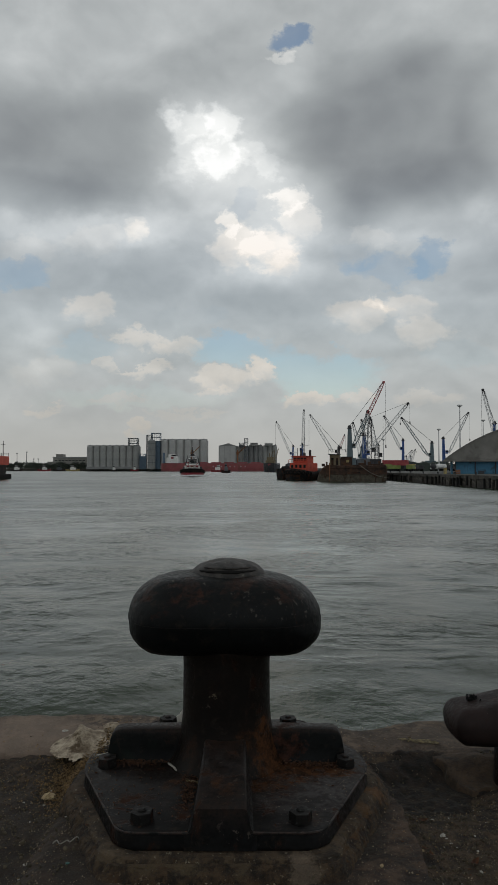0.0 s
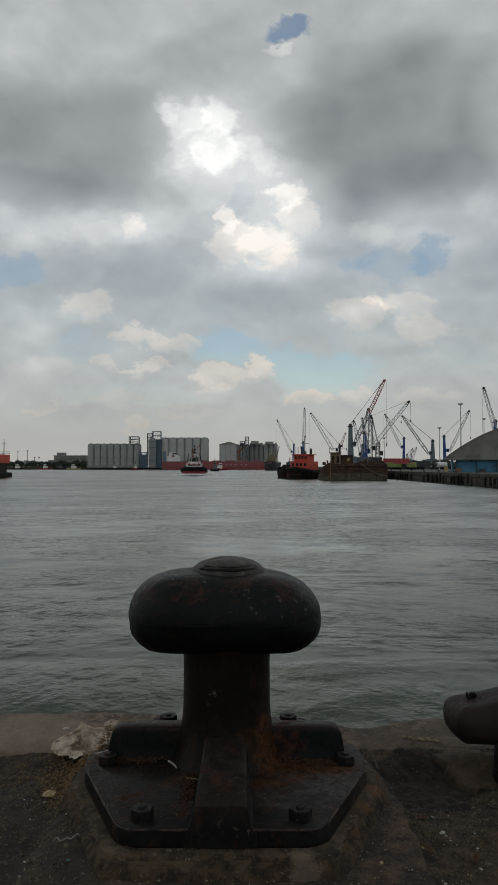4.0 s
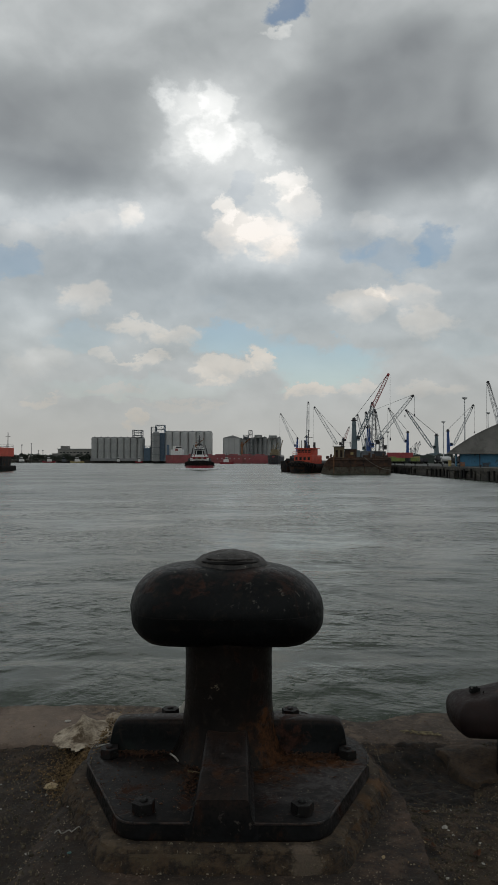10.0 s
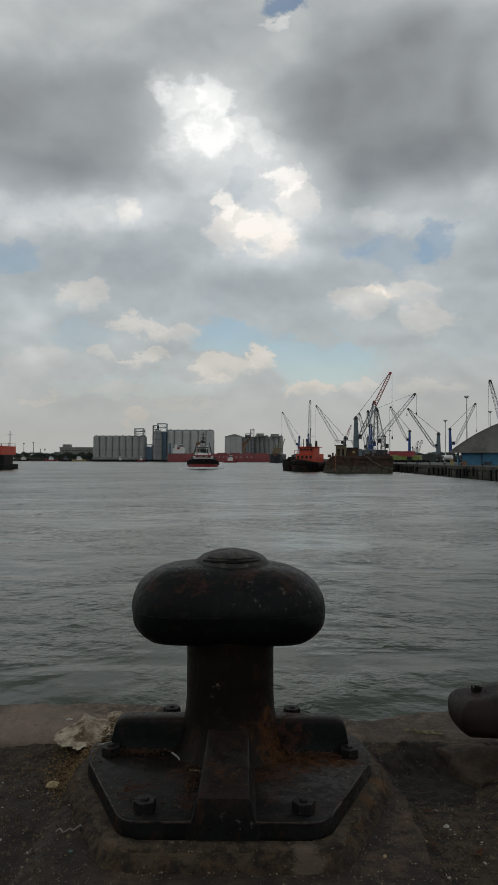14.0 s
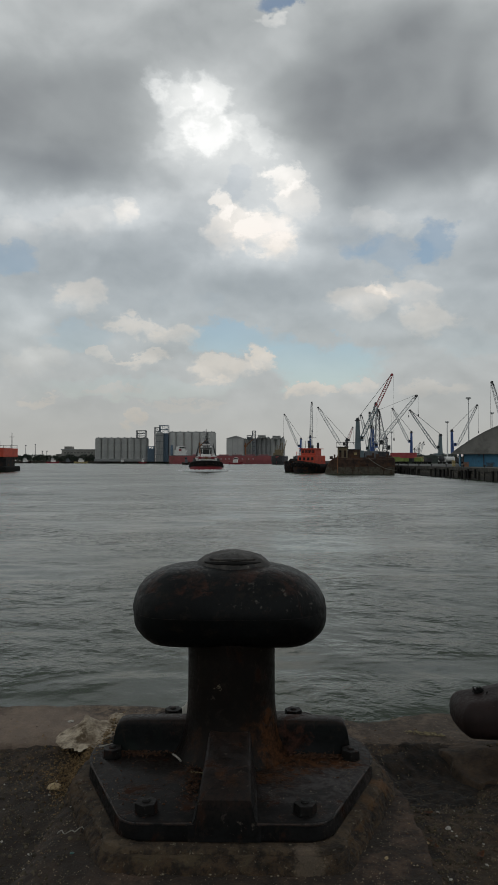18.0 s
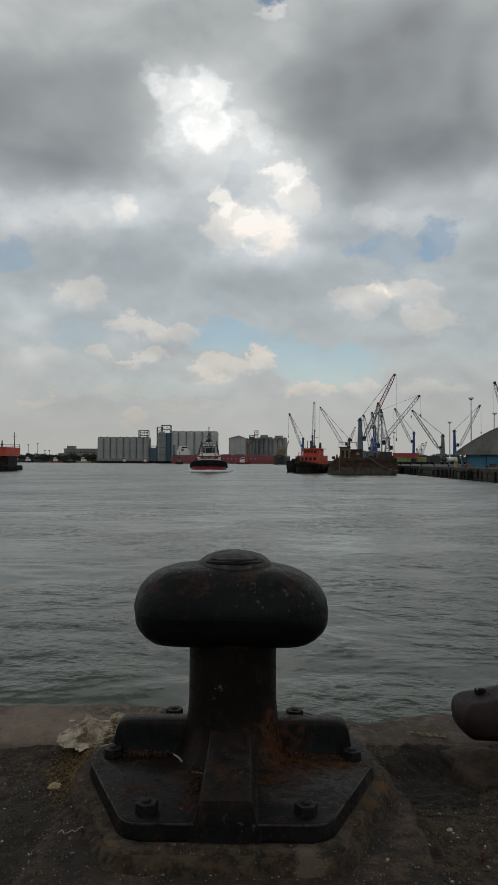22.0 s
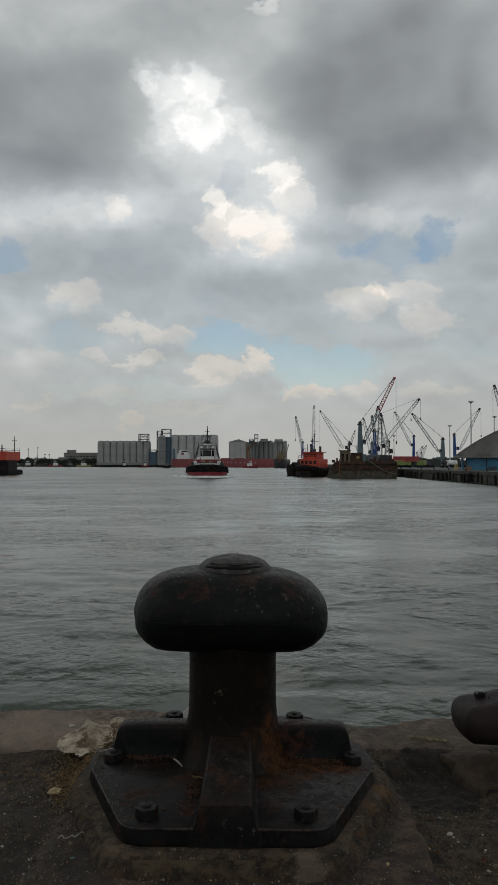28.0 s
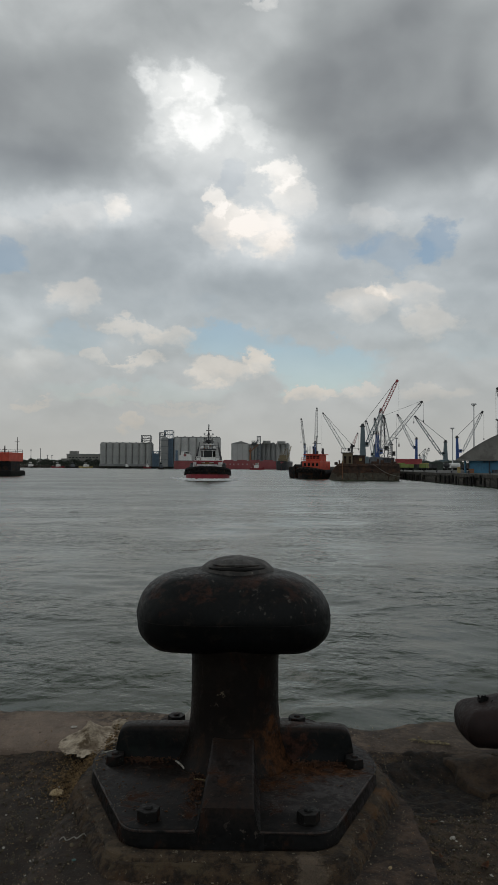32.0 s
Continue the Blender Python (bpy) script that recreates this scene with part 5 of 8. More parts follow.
def leaf_mass(bm, cx, cy, cz, rx, ry, rz, count, size, rng):
    """Many small leaf clumps filling an uneven crown."""
    for _ in range(count):
        a, u, r = rng.uniform(0, math.tau), rng.uniform(-0.6, 1), rng.uniform(0.45, 1.0)
        s = math.sqrt(max(0, 1 - u * u)) * r
        p = Vector((cx + rx * s * math.cos(a), cy + ry * s * math.sin(a), cz + rz * u * r))
        for _ in range(3):
            d = [Vector((rng.gauss(0, 1), rng.gauss(0, 1), rng.gauss(0, 0.7))).normalized() * size * rng.uniform(0.6, 1.2) for _ in range(3)]
            bm.faces.new([bm.verts.new(p + q) for q in d])


def tree(x, y, z, h, rng, group, label):
    t = thing("tree", x, y, z, label, "tree", group)
    bm = bmesh.new()
    rod(bm, (0, 0, 0), (0.2, 0, h * 0.5), 0.035 * h, 0.02 * h, 6)
    for k in range(5):
        a = rng.uniform(0, math.tau)
        rod(bm, (0.1, 0, h * (0.3 + 0.04 * k)), (0.28 * h * math.cos(a), 0.28 * h * math.sin(a), h * rng.uniform(0.6, 0.85)), 0.015 * h, 0.005 * h, 4)
    part("trunk", bm, BARK, t)
    bm = bmesh.new()
    for _ in range(6):
        a, r = rng.uniform(0, math.tau), rng.uniform(0.1, 0.32) * h
        leaf_mass(bm, r * math.cos(a), r * math.sin(a), h * rng.uniform(0.22, 0.78), h * 0.28, h * 0.24, h * 0.20, 40, h * 0.085, rng)
    me = part("crown", bm, FOLIAGE, t)
    return t


def shore_trees():
    rng = random.Random(5)
    kinds = [tree(-300 + 14 * k, 870, 0.3, 8 + k, rng, "trees on the far shore", "dark green leafy tree on the far shore") for k in range(3)]
    x = -345.0
    while x < -200:
        copy_thing(rng.choice(kinds), pose(x, rng.uniform(866, 874), 0.3, 0, 0, rng.uniform(0, 360)))
        x += rng.uniform(3.0, 4.6)


shore_trees()


def hedge(x0, x1, y, h, label):
    """A belt of low scrub."""
    rng = random.Random(31)
    bm = bmesh.new()
    x = x0
    while x < x1:
        leaf_mass(bm, x, y + rng.uniform(-2, 2), 0.3 + h * 0.3, 3.2, 2.5, h * rng.uniform(0.6, 1.0), 60, 1.0, rng)
        x += 2.6
    tagged(part("scrub", bm, FOLIAGE), label, "bushes", kind="stuff")


hedge(-360, -196, 868, 7.0, "belt of dark green scrub along the far shore")
hedge(95, 150, 415, 4.2, "belt of dark green scrub behind the parked lorries")


def far_mast(x, y, z, h):
    m = thing("light_mast", x, y, z, "tall thin floodlight mast on the far shore", "lamp", "floodlight masts")
    bm = bmesh.new()
    rod(bm, (0, 0, 0), (0, 0, h), 0.5, 0.28, 6)
    part("pole", bm, STEEL_DARK, m)
    bm = bmesh.new()
    box(bm, -0.8, 0.8, -0.5, 0.5, h - 0.8, h + 0.3)
    part("head", bm, STEEL_DARK, m)


for x, h in ((-290, 20), (-278, 21.5), (-269, 13), (-263.5, 13), (-306, 12)):
    far_mast(x, 868, 0.3, h)


def quay_wall_far():
    bm = bmesh.new()
    for k in range(44):
        x = -420 + k * 12
        box(bm, x + 0.15, x + 11.85, 866 - 3, 866, SEA - 1, 0.9)
        box(bm, x + 5.4, x + 6.6, 866 - 3.6, 866 - 3, SEA - 0.5, 0.4)
    ob = part("quay_wall_far", bm, QUAY_WALL)
    tagged(ob, "dark concrete quay wall of the far shore", "wall", kind="structure")


quay_wall_far()


# ---- hulls ----
def hull(bm, length, beam, deck, draft, bow=0.25, stern=0.12, rake=0.12, sheer=0.0, n=14):
    """A ship's hull along +y (bow), its waterline at z = 0."""
    rows = []
    for i in range(n + 1):
        s = i / n
        y = -length / 2 + length * s
        w = 1.0
        if s > 1 - bow:
            q = (s - (1 - bow)) / bow
            w = math.sqrt(max(0.0, 1 - q ** 2.2))
        elif s < stern:
            q = 1 - s / stern
            w = 1 - 0.35 * q ** 2
        w = max(w, 0.03)
        rise = sheer * (abs(2 * s - 1) ** 2.5)
        over = rake * length * max(0.0, (s - 0.8) / 0.2) ** 1.5
        half = beam / 2 * w
        rows.append([bm.verts.new(p) for p in ((-half, y + over, deck + rise), (-half * 0.97, y + over * 0.5, deck * 0.45), (-half * 0.90, y, 0.0), (-half * 0.8, y - over * 0.3, -draft), (half * 0.8, y - over * 0.3, -draft), (half * 0.90, y, 0.0), (half * 0.97, y + over * 0.5, deck * 0.45), (half, y + over, deck + rise))])
    for a, b in zip(rows, rows[1:]):
        for k in range(8):
            bm.faces.new((a[k], a[(k + 1) % 8], b[(k + 1) % 8], b[k]))
    bm.faces.new(rows[0])
    bm.faces.new(rows[-1][::-1])
    return bm


def red_freighter():
    s = thing("bulk_carrier", -37, 790, SEA, "long faded red bulk carrier moored before the silos", "ship", turn=-90)
    bm = bmesh.new()
    hull(bm, 124, 19, 9.0, 1.0, 0.12, 0.06, 0.03)
    part("hull", bm, HULL_RED, s)
    bm = bmesh.new()
    box(bm, -9, 9, -60, 52, 9.0, 9.35)
    part("deck", bm, STEEL_DARK, s)
    for k in range(6):
        bm = bmesh.new()
        box(bm, -6, 6, -36 + k * 15, -25 + k * 15, 9.3, 10.4, 0.2)
        part("hatch_cover", bm, HULL_RED, s)
    bm = bmesh.new()
    box(bm, -8, 8, -56, -43, 9.3, 15.5, 0.2)
    box(bm, -7, 7, -54, -45, 15.5, 19.5, 0.2)
    deckhouse = part("deckhouse", bm, TUG_WHITE, s, "white deckhouse")
    bm = bmesh.new()
    box(bm, -7.1, 7.1, -50.5, -44.9, 17.2, 18.6)
    part("window", bm, WINDOW, deckhouse)
    bm = bmesh.new()
    box(bm, 8.0, 8.15, -51, -48, 14.0, 16.5)
    part("funnel_mark", bm, HULL_RED, deckhouse)
    bm = bmesh.new()
    rod(bm, (0, -60, 9.3), (0, -60, 21), 1.6, 1.3, 10)
    part("funnel", bm, STEEL_BLUE, s, "blue funnel")
    # lettering on the side, unreadable at this distance: plain pale bars
    for k, y in enumerate((-4, 1, 5, 10, 15, 20, 27, 32)):
        bm = bmesh.new()
        box(bm, 9.52, 9.60, y, y + 1.5, 4.6, 6.2)
        part("lettering", bm, LETTER, s)
    for y, r in ((-28, 0.0), (24, 0.0)):
        bm = bmesh.new()
        rod(bm, (0, y, 9.3), (0, y, 24), 0.9, 0.7, 8)
        lattice(bm, (0, y, 20), (4, y + 9, 28), 1.0, 0.5, 6, 0.18)
        box(bm, -1.5, 1.5, y - 1.5, y + 1.5, 19, 21.5, 0.2)
        part("deck_crane", bm, ORANGE_RUST, s, "rust-orange deck crane")
    return s


red_freighter()


def small_freighter():
    s = thing("coaster", 20.8, 640, SEA, "small cargo ship with a dark hull and yellow deck gear", "ship", turn=172)
    bm = bmesh.new()
    hull(bm, 46, 12, 6.0, 1.0, 0.25, 0.1, 0.06, 1.5)
    part("hull", bm, HULL_RED, s, "dull red and dark blue hull")
    bm = bmesh.new()
    hull(bm, 46.3, 12.3, 6.8, -3.2, 0.25, 0.1, 0.06, 1.5)
    part("topside", bm, CRANE_DARK, s)
    bm = bmesh.new()
    box(bm, -4.0, 4.0, 4, 15, 7, 10.5, 0.3)
    box(bm, -3.0, 3.0, 6, 13, 10.5, 13.5, 0.3)
    part("deckhouse", bm, OCHRE, s, "dull ochre deckhouse")
    for x, y, h in ((-3, 2, 20), (3, -8, 18)):
        bm = bmesh.new()
        rod(bm, (x, y, 7), (x, y, h), 0.5, 0.3, 6)
        lattice(bm, (x, y, 9), (x - 3, y - 6, h + 2), 0.9, 0.5, 5, 0.16)
        part("derrick", bm, OCHRE, s)
    g = thing("grey_ship", 37, 560, SEA, "grey patrol ship with thin masts, moored", "ship", turn=175)
    bm = bmesh.new()
    hull(bm, 40, 9, 4.6, 1.0, 0.3, 0.1, 0.08, 1.2)
    part("hull", bm, CRANE_GREY, g)
    bm = bmesh.new()
    box(bm, -3.4, 3.4, -6, 8, 4.6, 8.2, 0.3)
    box(bm, -2.6, 2.6, -1, 6, 8.2, 10.6, 0.3)
    part("deckhouse", bm, CRANE_GREY, g)
    for y, h in ((2, 19), (-9, 15), (10, 14)):
        bm = bmesh.new()
        rod(bm, (0, y, 5), (0, y, h), 0.3, 0.16, 5)
        rod(bm, (-2.2, y, h - 3), (2.2, y, h - 3), 0.14, 0.14, 4)
        part("mast", bm, CRANE_GREY, g)


small_freighter()


def far_boat(x, y, length, colour, house, label, turn=80):
    b = thing("work_boat", x, y, SEA, label, "boat", turn=turn)
    bm = bmesh.new()
    hull(bm, length, length * 0.32, 1.6, 0.4, 0.4, 0.1, 0.06, 0.8)
    part("hull", bm, colour, b)
    bm = bmesh.new()
    box(bm, -length * 0.11, length * 0.11, -length * 0.2, length * 0.15, 1.5, 4.2, 0.15)
    box(bm, -length * 0.09, length * 0.09, -length * 0.08, length * 0.12, 4.2, 6.4, 0.15)
    cabin = part("cabin", bm, house, b)
    bm = bmesh.new()
    box(bm, -length * 0.095, length * 0.095, -length * 0.085, length * 0.125, 4.9, 5.8)
    part("window", bm, WINDOW, cabin)
    bm = bmesh.new()
    rod(bm, (0, 0, 6.3), (0, 0, 10.5), 0.2, 0.12, 5)
    rod(bm, (-0.9, 0, 9), (0.9, 0, 9), 0.1, 0.1, 4)
    part("mast", bm, CRANE_DARK, b)
    return b


far_boat(-281, 840, 15, HULL_BLACK, TUG_WHITE, "small black and white work boat at the far quay")
far_boat(-246, 835, 15, TUG_RED, TUG_WHITE, "white cabin boat with a red hull at the far quay", 95)
far_boat(-212, 835, 17, YELLOW, TUG_WHITE, "pale yellow work boat at the far quay")
far_boat(-163, 838, 9, HULL_BLACK, TUG_WHITE, "small dark boat before the grain silos")
far_boat(-138, 838, 9, TUG_RED, TUG_WHITE, "small red and white boat before the grain silos", 100)
far_boat(-230, 842, 14, HULL_BLACK, STEEL_DARK, "low dark boat at the far quay", 100)
red_boat = far_boat(-28, 640, 12.5, TUG_RED, TUG_WHITE, "small red and white boat under way", -100)
launch = far_boat(-16.5, 497, 6.5, HULL_BLACK, STEEL_DARK, "small dark launch crossing the harbour", 78)


# ---- the tug under way ----
def tyre(bm, x, y, z, r, axis):
    """A tyre hung flat against a hull; axis: the way it faces."""
    axis = Vector(axis).normalized()
    side = axis.orthogonal().normalized()
    up = axis.cross(side)
    rings = []
    for i in range(12):
        a = i * math.tau / 12
        c = Vector((x, y, z)) + (side * math.cos(a) + up * math.sin(a)) * r * 0.7
        out = (side * math.cos(a) + up * math.sin(a))
        rings.append([bm.verts.new(c + (out * math.cos(k * math.tau / 6) + axis * math.sin(k * math.tau / 6)) * r * 0.32) for k in range(6)])
    for i in range(12):
        for k in range(6):
            bm.faces.new((rings[i][k], rings[(i + 1) % 12][k], rings[(i + 1) % 12][(k + 1) % 6], rings[i][(k + 1) % 6]))
    return bm


def tugboat():
    """Bow along +y; 26 m long, 10.6 m over its fenders."""
    t = thing("tugboat", -23.7, 290, SEA, "black and red harbour tugboat with a white deckhouse, steaming ahead", "tugboat")
    bm = bmesh.new()
    hull(bm, 25, 9.9, 2.2, 1.5, 0.38, 0.15, 0.0, 0.9, 20)
    part("hull", bm, HULL_BLACK, t, "black hull", True)
    bm = bmesh.new()
    hull(bm, 25.1, 10.02, 1.45, 1.4, 0.38, 0.15, 0.0, 0.0, 20)
    part("boot_band", bm, TUG_RED, t, "bright red band at the waterline")
    bm = bmesh.new()
    box(bm, -4.2, 4.2, -11.5, 8, 2.15, 2.3)
    part("deck", bm, STEEL_DARK, t)
    # a row of tyres round the bow
    for k in range(15):
        a = radians(-84 + 12 * k)
        x, y = 5.0 * math.sin(a), 3.2 + 9.3 * max(0.0, math.cos(a)) ** 0.85
        bm = bmesh.new()
        tyre(bm, x, y, 1.65 + 0.85 * math.cos(a), 0.70, (math.sin(a), math.cos(a), 0.2))
        part("fender_tyre", bm, RUBBER, t)
    for s in (-1, 1):
        for k in range(5):
            bm = bmesh.new()
            tyre(bm, s * 5.05, 1.5 - k * 2.8, 1.9, 0.7, (s, 0, 0.1))
            part("fender_tyre", bm, RUBBER, t)
    bm = bmesh.new()
    for k in range(24):
        a0, a1 = radians(-92 + k * 184 / 24), radians(-92 + (k + 1) * 184 / 24)
        p, q = [(4.75 * math.sin(a), 3.2 + 9.0 * max(0.0, math.cos(a)) ** 0.85, 2.25 + 0.85 * math.cos(a)) for a in (a0, a1)]
        rod(bm, p, q, 0.34, 0.34, 8)
    part("bow_fender", bm, RUBBER, t, "thick black rubber bow fender")
    # white bulwark behind the fender, deckhouse, wheelhouse
    for name, mat, label, ks in (("bulwark", TUG_WHITE, "white bulwark", range(3, 13)), ("side_bulwark", CRANE_DARK, "dark side bulwark", range(0, 3)), ("side_bulwark", CRANE_DARK, "dark side bulwark", range(13, 16))):
        bm = bmesh.new()
        for k in ks:
            a0, a1 = radians(-80 + k * 10), radians(-80 + (k + 1) * 10)
            p, q = [(4.3 * math.sin(a), 3.0 + 8.0 * max(0.0, math.cos(a)) ** 0.85) for a in (a0, a1)]
            v = [bm.verts.new(c) for c in ((*p, 2.2), (*q, 2.2), (q[0] * 0.94, q[1] - 0.3, 3.9), (p[0] * 0.94, p[1] - 0.3, 3.9))]
            bm.faces.new(v)
        bmesh.ops.solidify(bm, geom=bm.faces[:], thickness=0.15)
        part(name, bm, mat, t, label)
    for x, w, mat, name in ((-1.9, 0.45, TUG_RED, "fire_locker"), (1.9, 0.45, TUG_RED, "fire_locker"), (0.0, 0.5, BROWN, "fairlead")):
        bm = bmesh.new()
        box(bm, x - w, x + w, 9.3 - abs(x) * 0.35, 10.2 - abs(x) * 0.35, 2.3, 4.6, 0.08)
        part(name, bm, mat, t)
    bm = bmesh.new()
    box(bm, -3.3, 3.3, -5.5, 5.2, 2.3, 5.0, 0.25)
    house = part("deckhouse", bm, TUG_WHITE, t, "white deckhouse")
    for x in (-2.4, -0.9, 0.9, 2.4):
        bm = bmesh.new()
        lathe(bm, [(0.26, 0), (0.26, 0.08)], 12)
        port = part("porthole", bm, WINDOW, house)
        port.matrix_basis = pose(x, 5.24, 4.0, 90, 0, 0)
    for s in (-1, 1):
        bm = bmesh.new()
        box(bm, s * 3.6 - 0.35, s * 3.6 + 0.35, -5, 2.5, 2.3, 4.3, 0.15)
        part("side_locker", bm, CRANE_DARK, t)
        bm = bmesh.new()
        rod(bm, (s * 3.0, -2.0, 5.0), (s * 2.9, -2.2, 9.0), 0.26, 0.22, 10)
        part("exhaust", bm, CRANE_DARK, t, "black exhaust stack")
    bm = bmesh.new()
    prism(bm, [(-2.0, -1.5), (2.0, -1.5), (2.0, 2.2), (1.25, 3.4), (-1.25, 3.4), (-2.0, 2.2)], 5.0, 8.0, -0.04, 0.08)
    wheel = part("wheelhouse", bm, TUG_WHITE, t, "white wheelhouse with raked windows")
    for x, y, w, turn in ((-0.62, 3.46, 1.20, 0), (0.62, 3.46, 1.20, 0), (-1.69, 2.86, 1.1, 58), (1.69, 2.86, 1.1, -58)):
        bm = bmesh.new()
        box(bm, -w / 2, w / 2, -0.05, 0.06, 5.95, 7.75, 0.02)
        pane = part("window", bm, WINDOW, wheel)
        pane.matrix_basis = pose(x, y, 0, 0, 0, turn)
    for s in (-1, 1):
        bm = bmesh.new()
        box(bm, s * 2.05 - 0.05, s * 2.05 + 0.05, -1.0, 1.8, 6.1, 7.6, 0.02)
        part("window", bm, WINDOW, wheel)
    bm = bmesh.new()
    prism(bm, [(-2.3, -1.9), (2.3, -1.9), (2.3, 2.5), (1.4, 3.9), (-1.4, 3.9), (-2.3, 2.5)], 8.0, 8.35, 0.0, 0.05)
    part("wheelhouse_roof", bm, CRANE_DARK, t, "dark wheelhouse roof")
    bm = bmesh.new()
    for x in (-2.7, 2.7):
        rod(bm, (x, 0.6, 8.3), (x, 0.6, 9.4), 0.06, 0.06, 4)
    for z in (8.9, 9.4):
        rod(bm, (-2.7, 0.6, z), (2.7, 0.6, z), 0.06, 0.06, 4)
    part("rail", bm, CRANE_DARK, t)
    for x in (-2.7, 2.7):
        bm = bmesh.new()
        rod(bm, (x, -1.8, 5), (x, -1.8, 10.4), 0.12, 0.12, 5)
        part("whip_post", bm, CRANE_DARK, t)
    bm = bmesh.new()
    rod(bm, (0, -0.5, 8.3), (0, -0.5, 15.6), 0.30, 0.12, 8)
    for z, w in ((10.2, 1.6), (12.2, 1.3), (13.8, 0.8)):
        rod(bm, (-w, -0.5, z), (w, -0.5, z), 0.10, 0.10, 5)
    box(bm, -0.75, 0.75, -0.9, -0.1, 10.3, 11.0, 0.08)
    mast = part("mast", bm, CRANE_DARK, t, "dark signal mast with yards")
    for sx in (-1, 1):
        bm = bmesh.new()
        rod(bm, (sx * 1.5, -1.0, 8.35), (sx * 0.12, -0.55, 13.2), 0.09, 0.07, 5)
        rod(bm, (sx * 0.85, -0.8, 10.7), (0, -0.5, 10.9), 0.06, 0.06, 4)
        part("mast_stay", bm, CRANE_DARK, mast)
    for x, z in ((-1.2, 12.5), (1.2, 12.5), (0, 14.9), (-1.5, 10.5), (1.5, 10.5)):
        bm = bmesh.new()
        lathe(bm, [(0.12, 0), (0.24, 0.1), (0.24, 0.4), (0.1, 0.55)], 10, x, -0.5)
        lamp = part("signal_light", bm, CRANE_GREY, mast)
        lamp.location.z = z
    bm = bmesh.new()
    rod(bm, (-1.5, 0.3, 9.7), (1.5, 0.3, 9.7), 0.14, 0.14, 6)
    rod(bm, (0, 0.3, 8.3), (0, 0.3, 9.7), 0.2, 0.2, 6)
    part("radar", bm, TUG_WHITE, t, "white radar bar")
    # dark gear against the white front of the deckhouse
    for x, w, z0, z1, mat, name in ((-2.6, 0.4, 2.4, 4.2, TUG_WHITE, "locker"), (2.6, 0.4, 2.4, 4.2, TUG_WHITE, "locker"), (0.0, 0.45, 2.4, 4.4, TUG_RED, "deck_door"), (-1.6, 0.22, 3.0, 4.8, TUG_RED, "hose_box"), (1.6, 0.22, 3.0, 4.8, TUG_RED, "hose_box")):
        bm = bmesh.new()
        box(bm, x - w, x + w, 5.2, 5.75, z0, z1, 0.05)
        part(name, bm, mat, t)
    for s in (-1, 1):
        bm = bmesh.new()
        rod(bm, (s * 3.0, 4.8, 5.0), (s * 3.0, 4.8, 6.1), 0.06, 0.06, 4)
        rod(bm, (s * 2.0, 4.8, 6.05), (s * 3.2, 4.8, 6.05), 0.07, 0.07, 4)
        rod(bm, (s * 3.2, 4.8, 6.05), (s * 3.2, -4.0, 6.05), 0.07, 0.07, 4)
        part("side_rail", bm, TUG_WHITE, t)
        bm = bmesh.new()
        lathe(bm, [(0.25, 0.0), (0.42, 0.15), (0.42, 0.5), (0.2, 0.7)], 12, s * 1.7, 2.2)
        lamp = part("searchlight", bm, TUG_WHITE, t)
        lamp.location.z = 8.35
    bm = bmesh.new()
    box(bm, -3.25, 3.25, 5.22, 5.34, 4.55, 4.95, 0.03)
    part("red_band", bm, TUG_RED, t, "red band round the deckhouse")
    for s in (-1, 1):
        bm = bmesh.new()
        box(bm, s * 2.75 - 0.45, s * 2.75 + 0.45, 3.6, 4.6, 5.0, 5.75, 0.12)
        part("life_raft", bm, TUG_WHITE, t, "white life raft canister")
    for deg in (-44, -22, 0, 22, 44):
        a = radians(deg)
        bm = bmesh.new()
        box(bm, -0.42, 0.42, -0.10, 0.06, 2.75, 3.45, 0.05)
        port = part("freeing_port", bm, CRANE_DARK, t)
        port.matrix_basis = pose(4.24 * math.sin(a), 3.0 + 7.95 * math.cos(a) ** 0.85, 0, 0, 0, -deg * 0.6)
    # winch and searchlights on the foredeck
    bm = bmesh.new()
    rod(bm, (-1.1, 7.2, 3.6), (1.1, 7.2, 3.6), 0.75, 0.75, 14)
    box(bm, -1.5, -1.1, 6.3, 8.1, 2.3, 4.3, 0.05)
    box(bm, 1.1, 1.5, 6.3, 8.1, 2.3, 4.3, 0.05)
    part("towing_winch", bm, BROWN, t, "brown towing winch")
    for s in (-1, 1):
        bm = bmesh.new()
        box(bm, s * 1.9 - 0.3, s * 1.9 + 0.3, 9.0, 9.6, 2.3, 4.1, 0.08)
        part("bitt", bm, CRANE_DARK, t)
    # bow wave
    rng = random.Random(11)
    bm = bmesh.new()
    for k in range(260):
        a = radians(rng.uniform(-80, 80))
        x, y = 5.1 * math.sin(a), 3.2 + 9.4 * max(0.0, math.cos(a)) ** 0.85
        s = rng.uniform(0.35, 0.85)
        out = rng.uniform(0.0, 0.8)
        bmesh.ops.create_icosphere(bm, subdivisions=1, radius=1, matrix=Matrix.Translation((x + out * math.sin(a), y + out * math.cos(a), 0.02)) @ Matrix.Diagonal((s * 1.5, s * 1.5, s * 0.75, 1)))
    tagged(part("bow_wave", bm, FOAM, t, "", True), "white foam curling off the bow", kind="stuff")
    bm = bmesh.new()
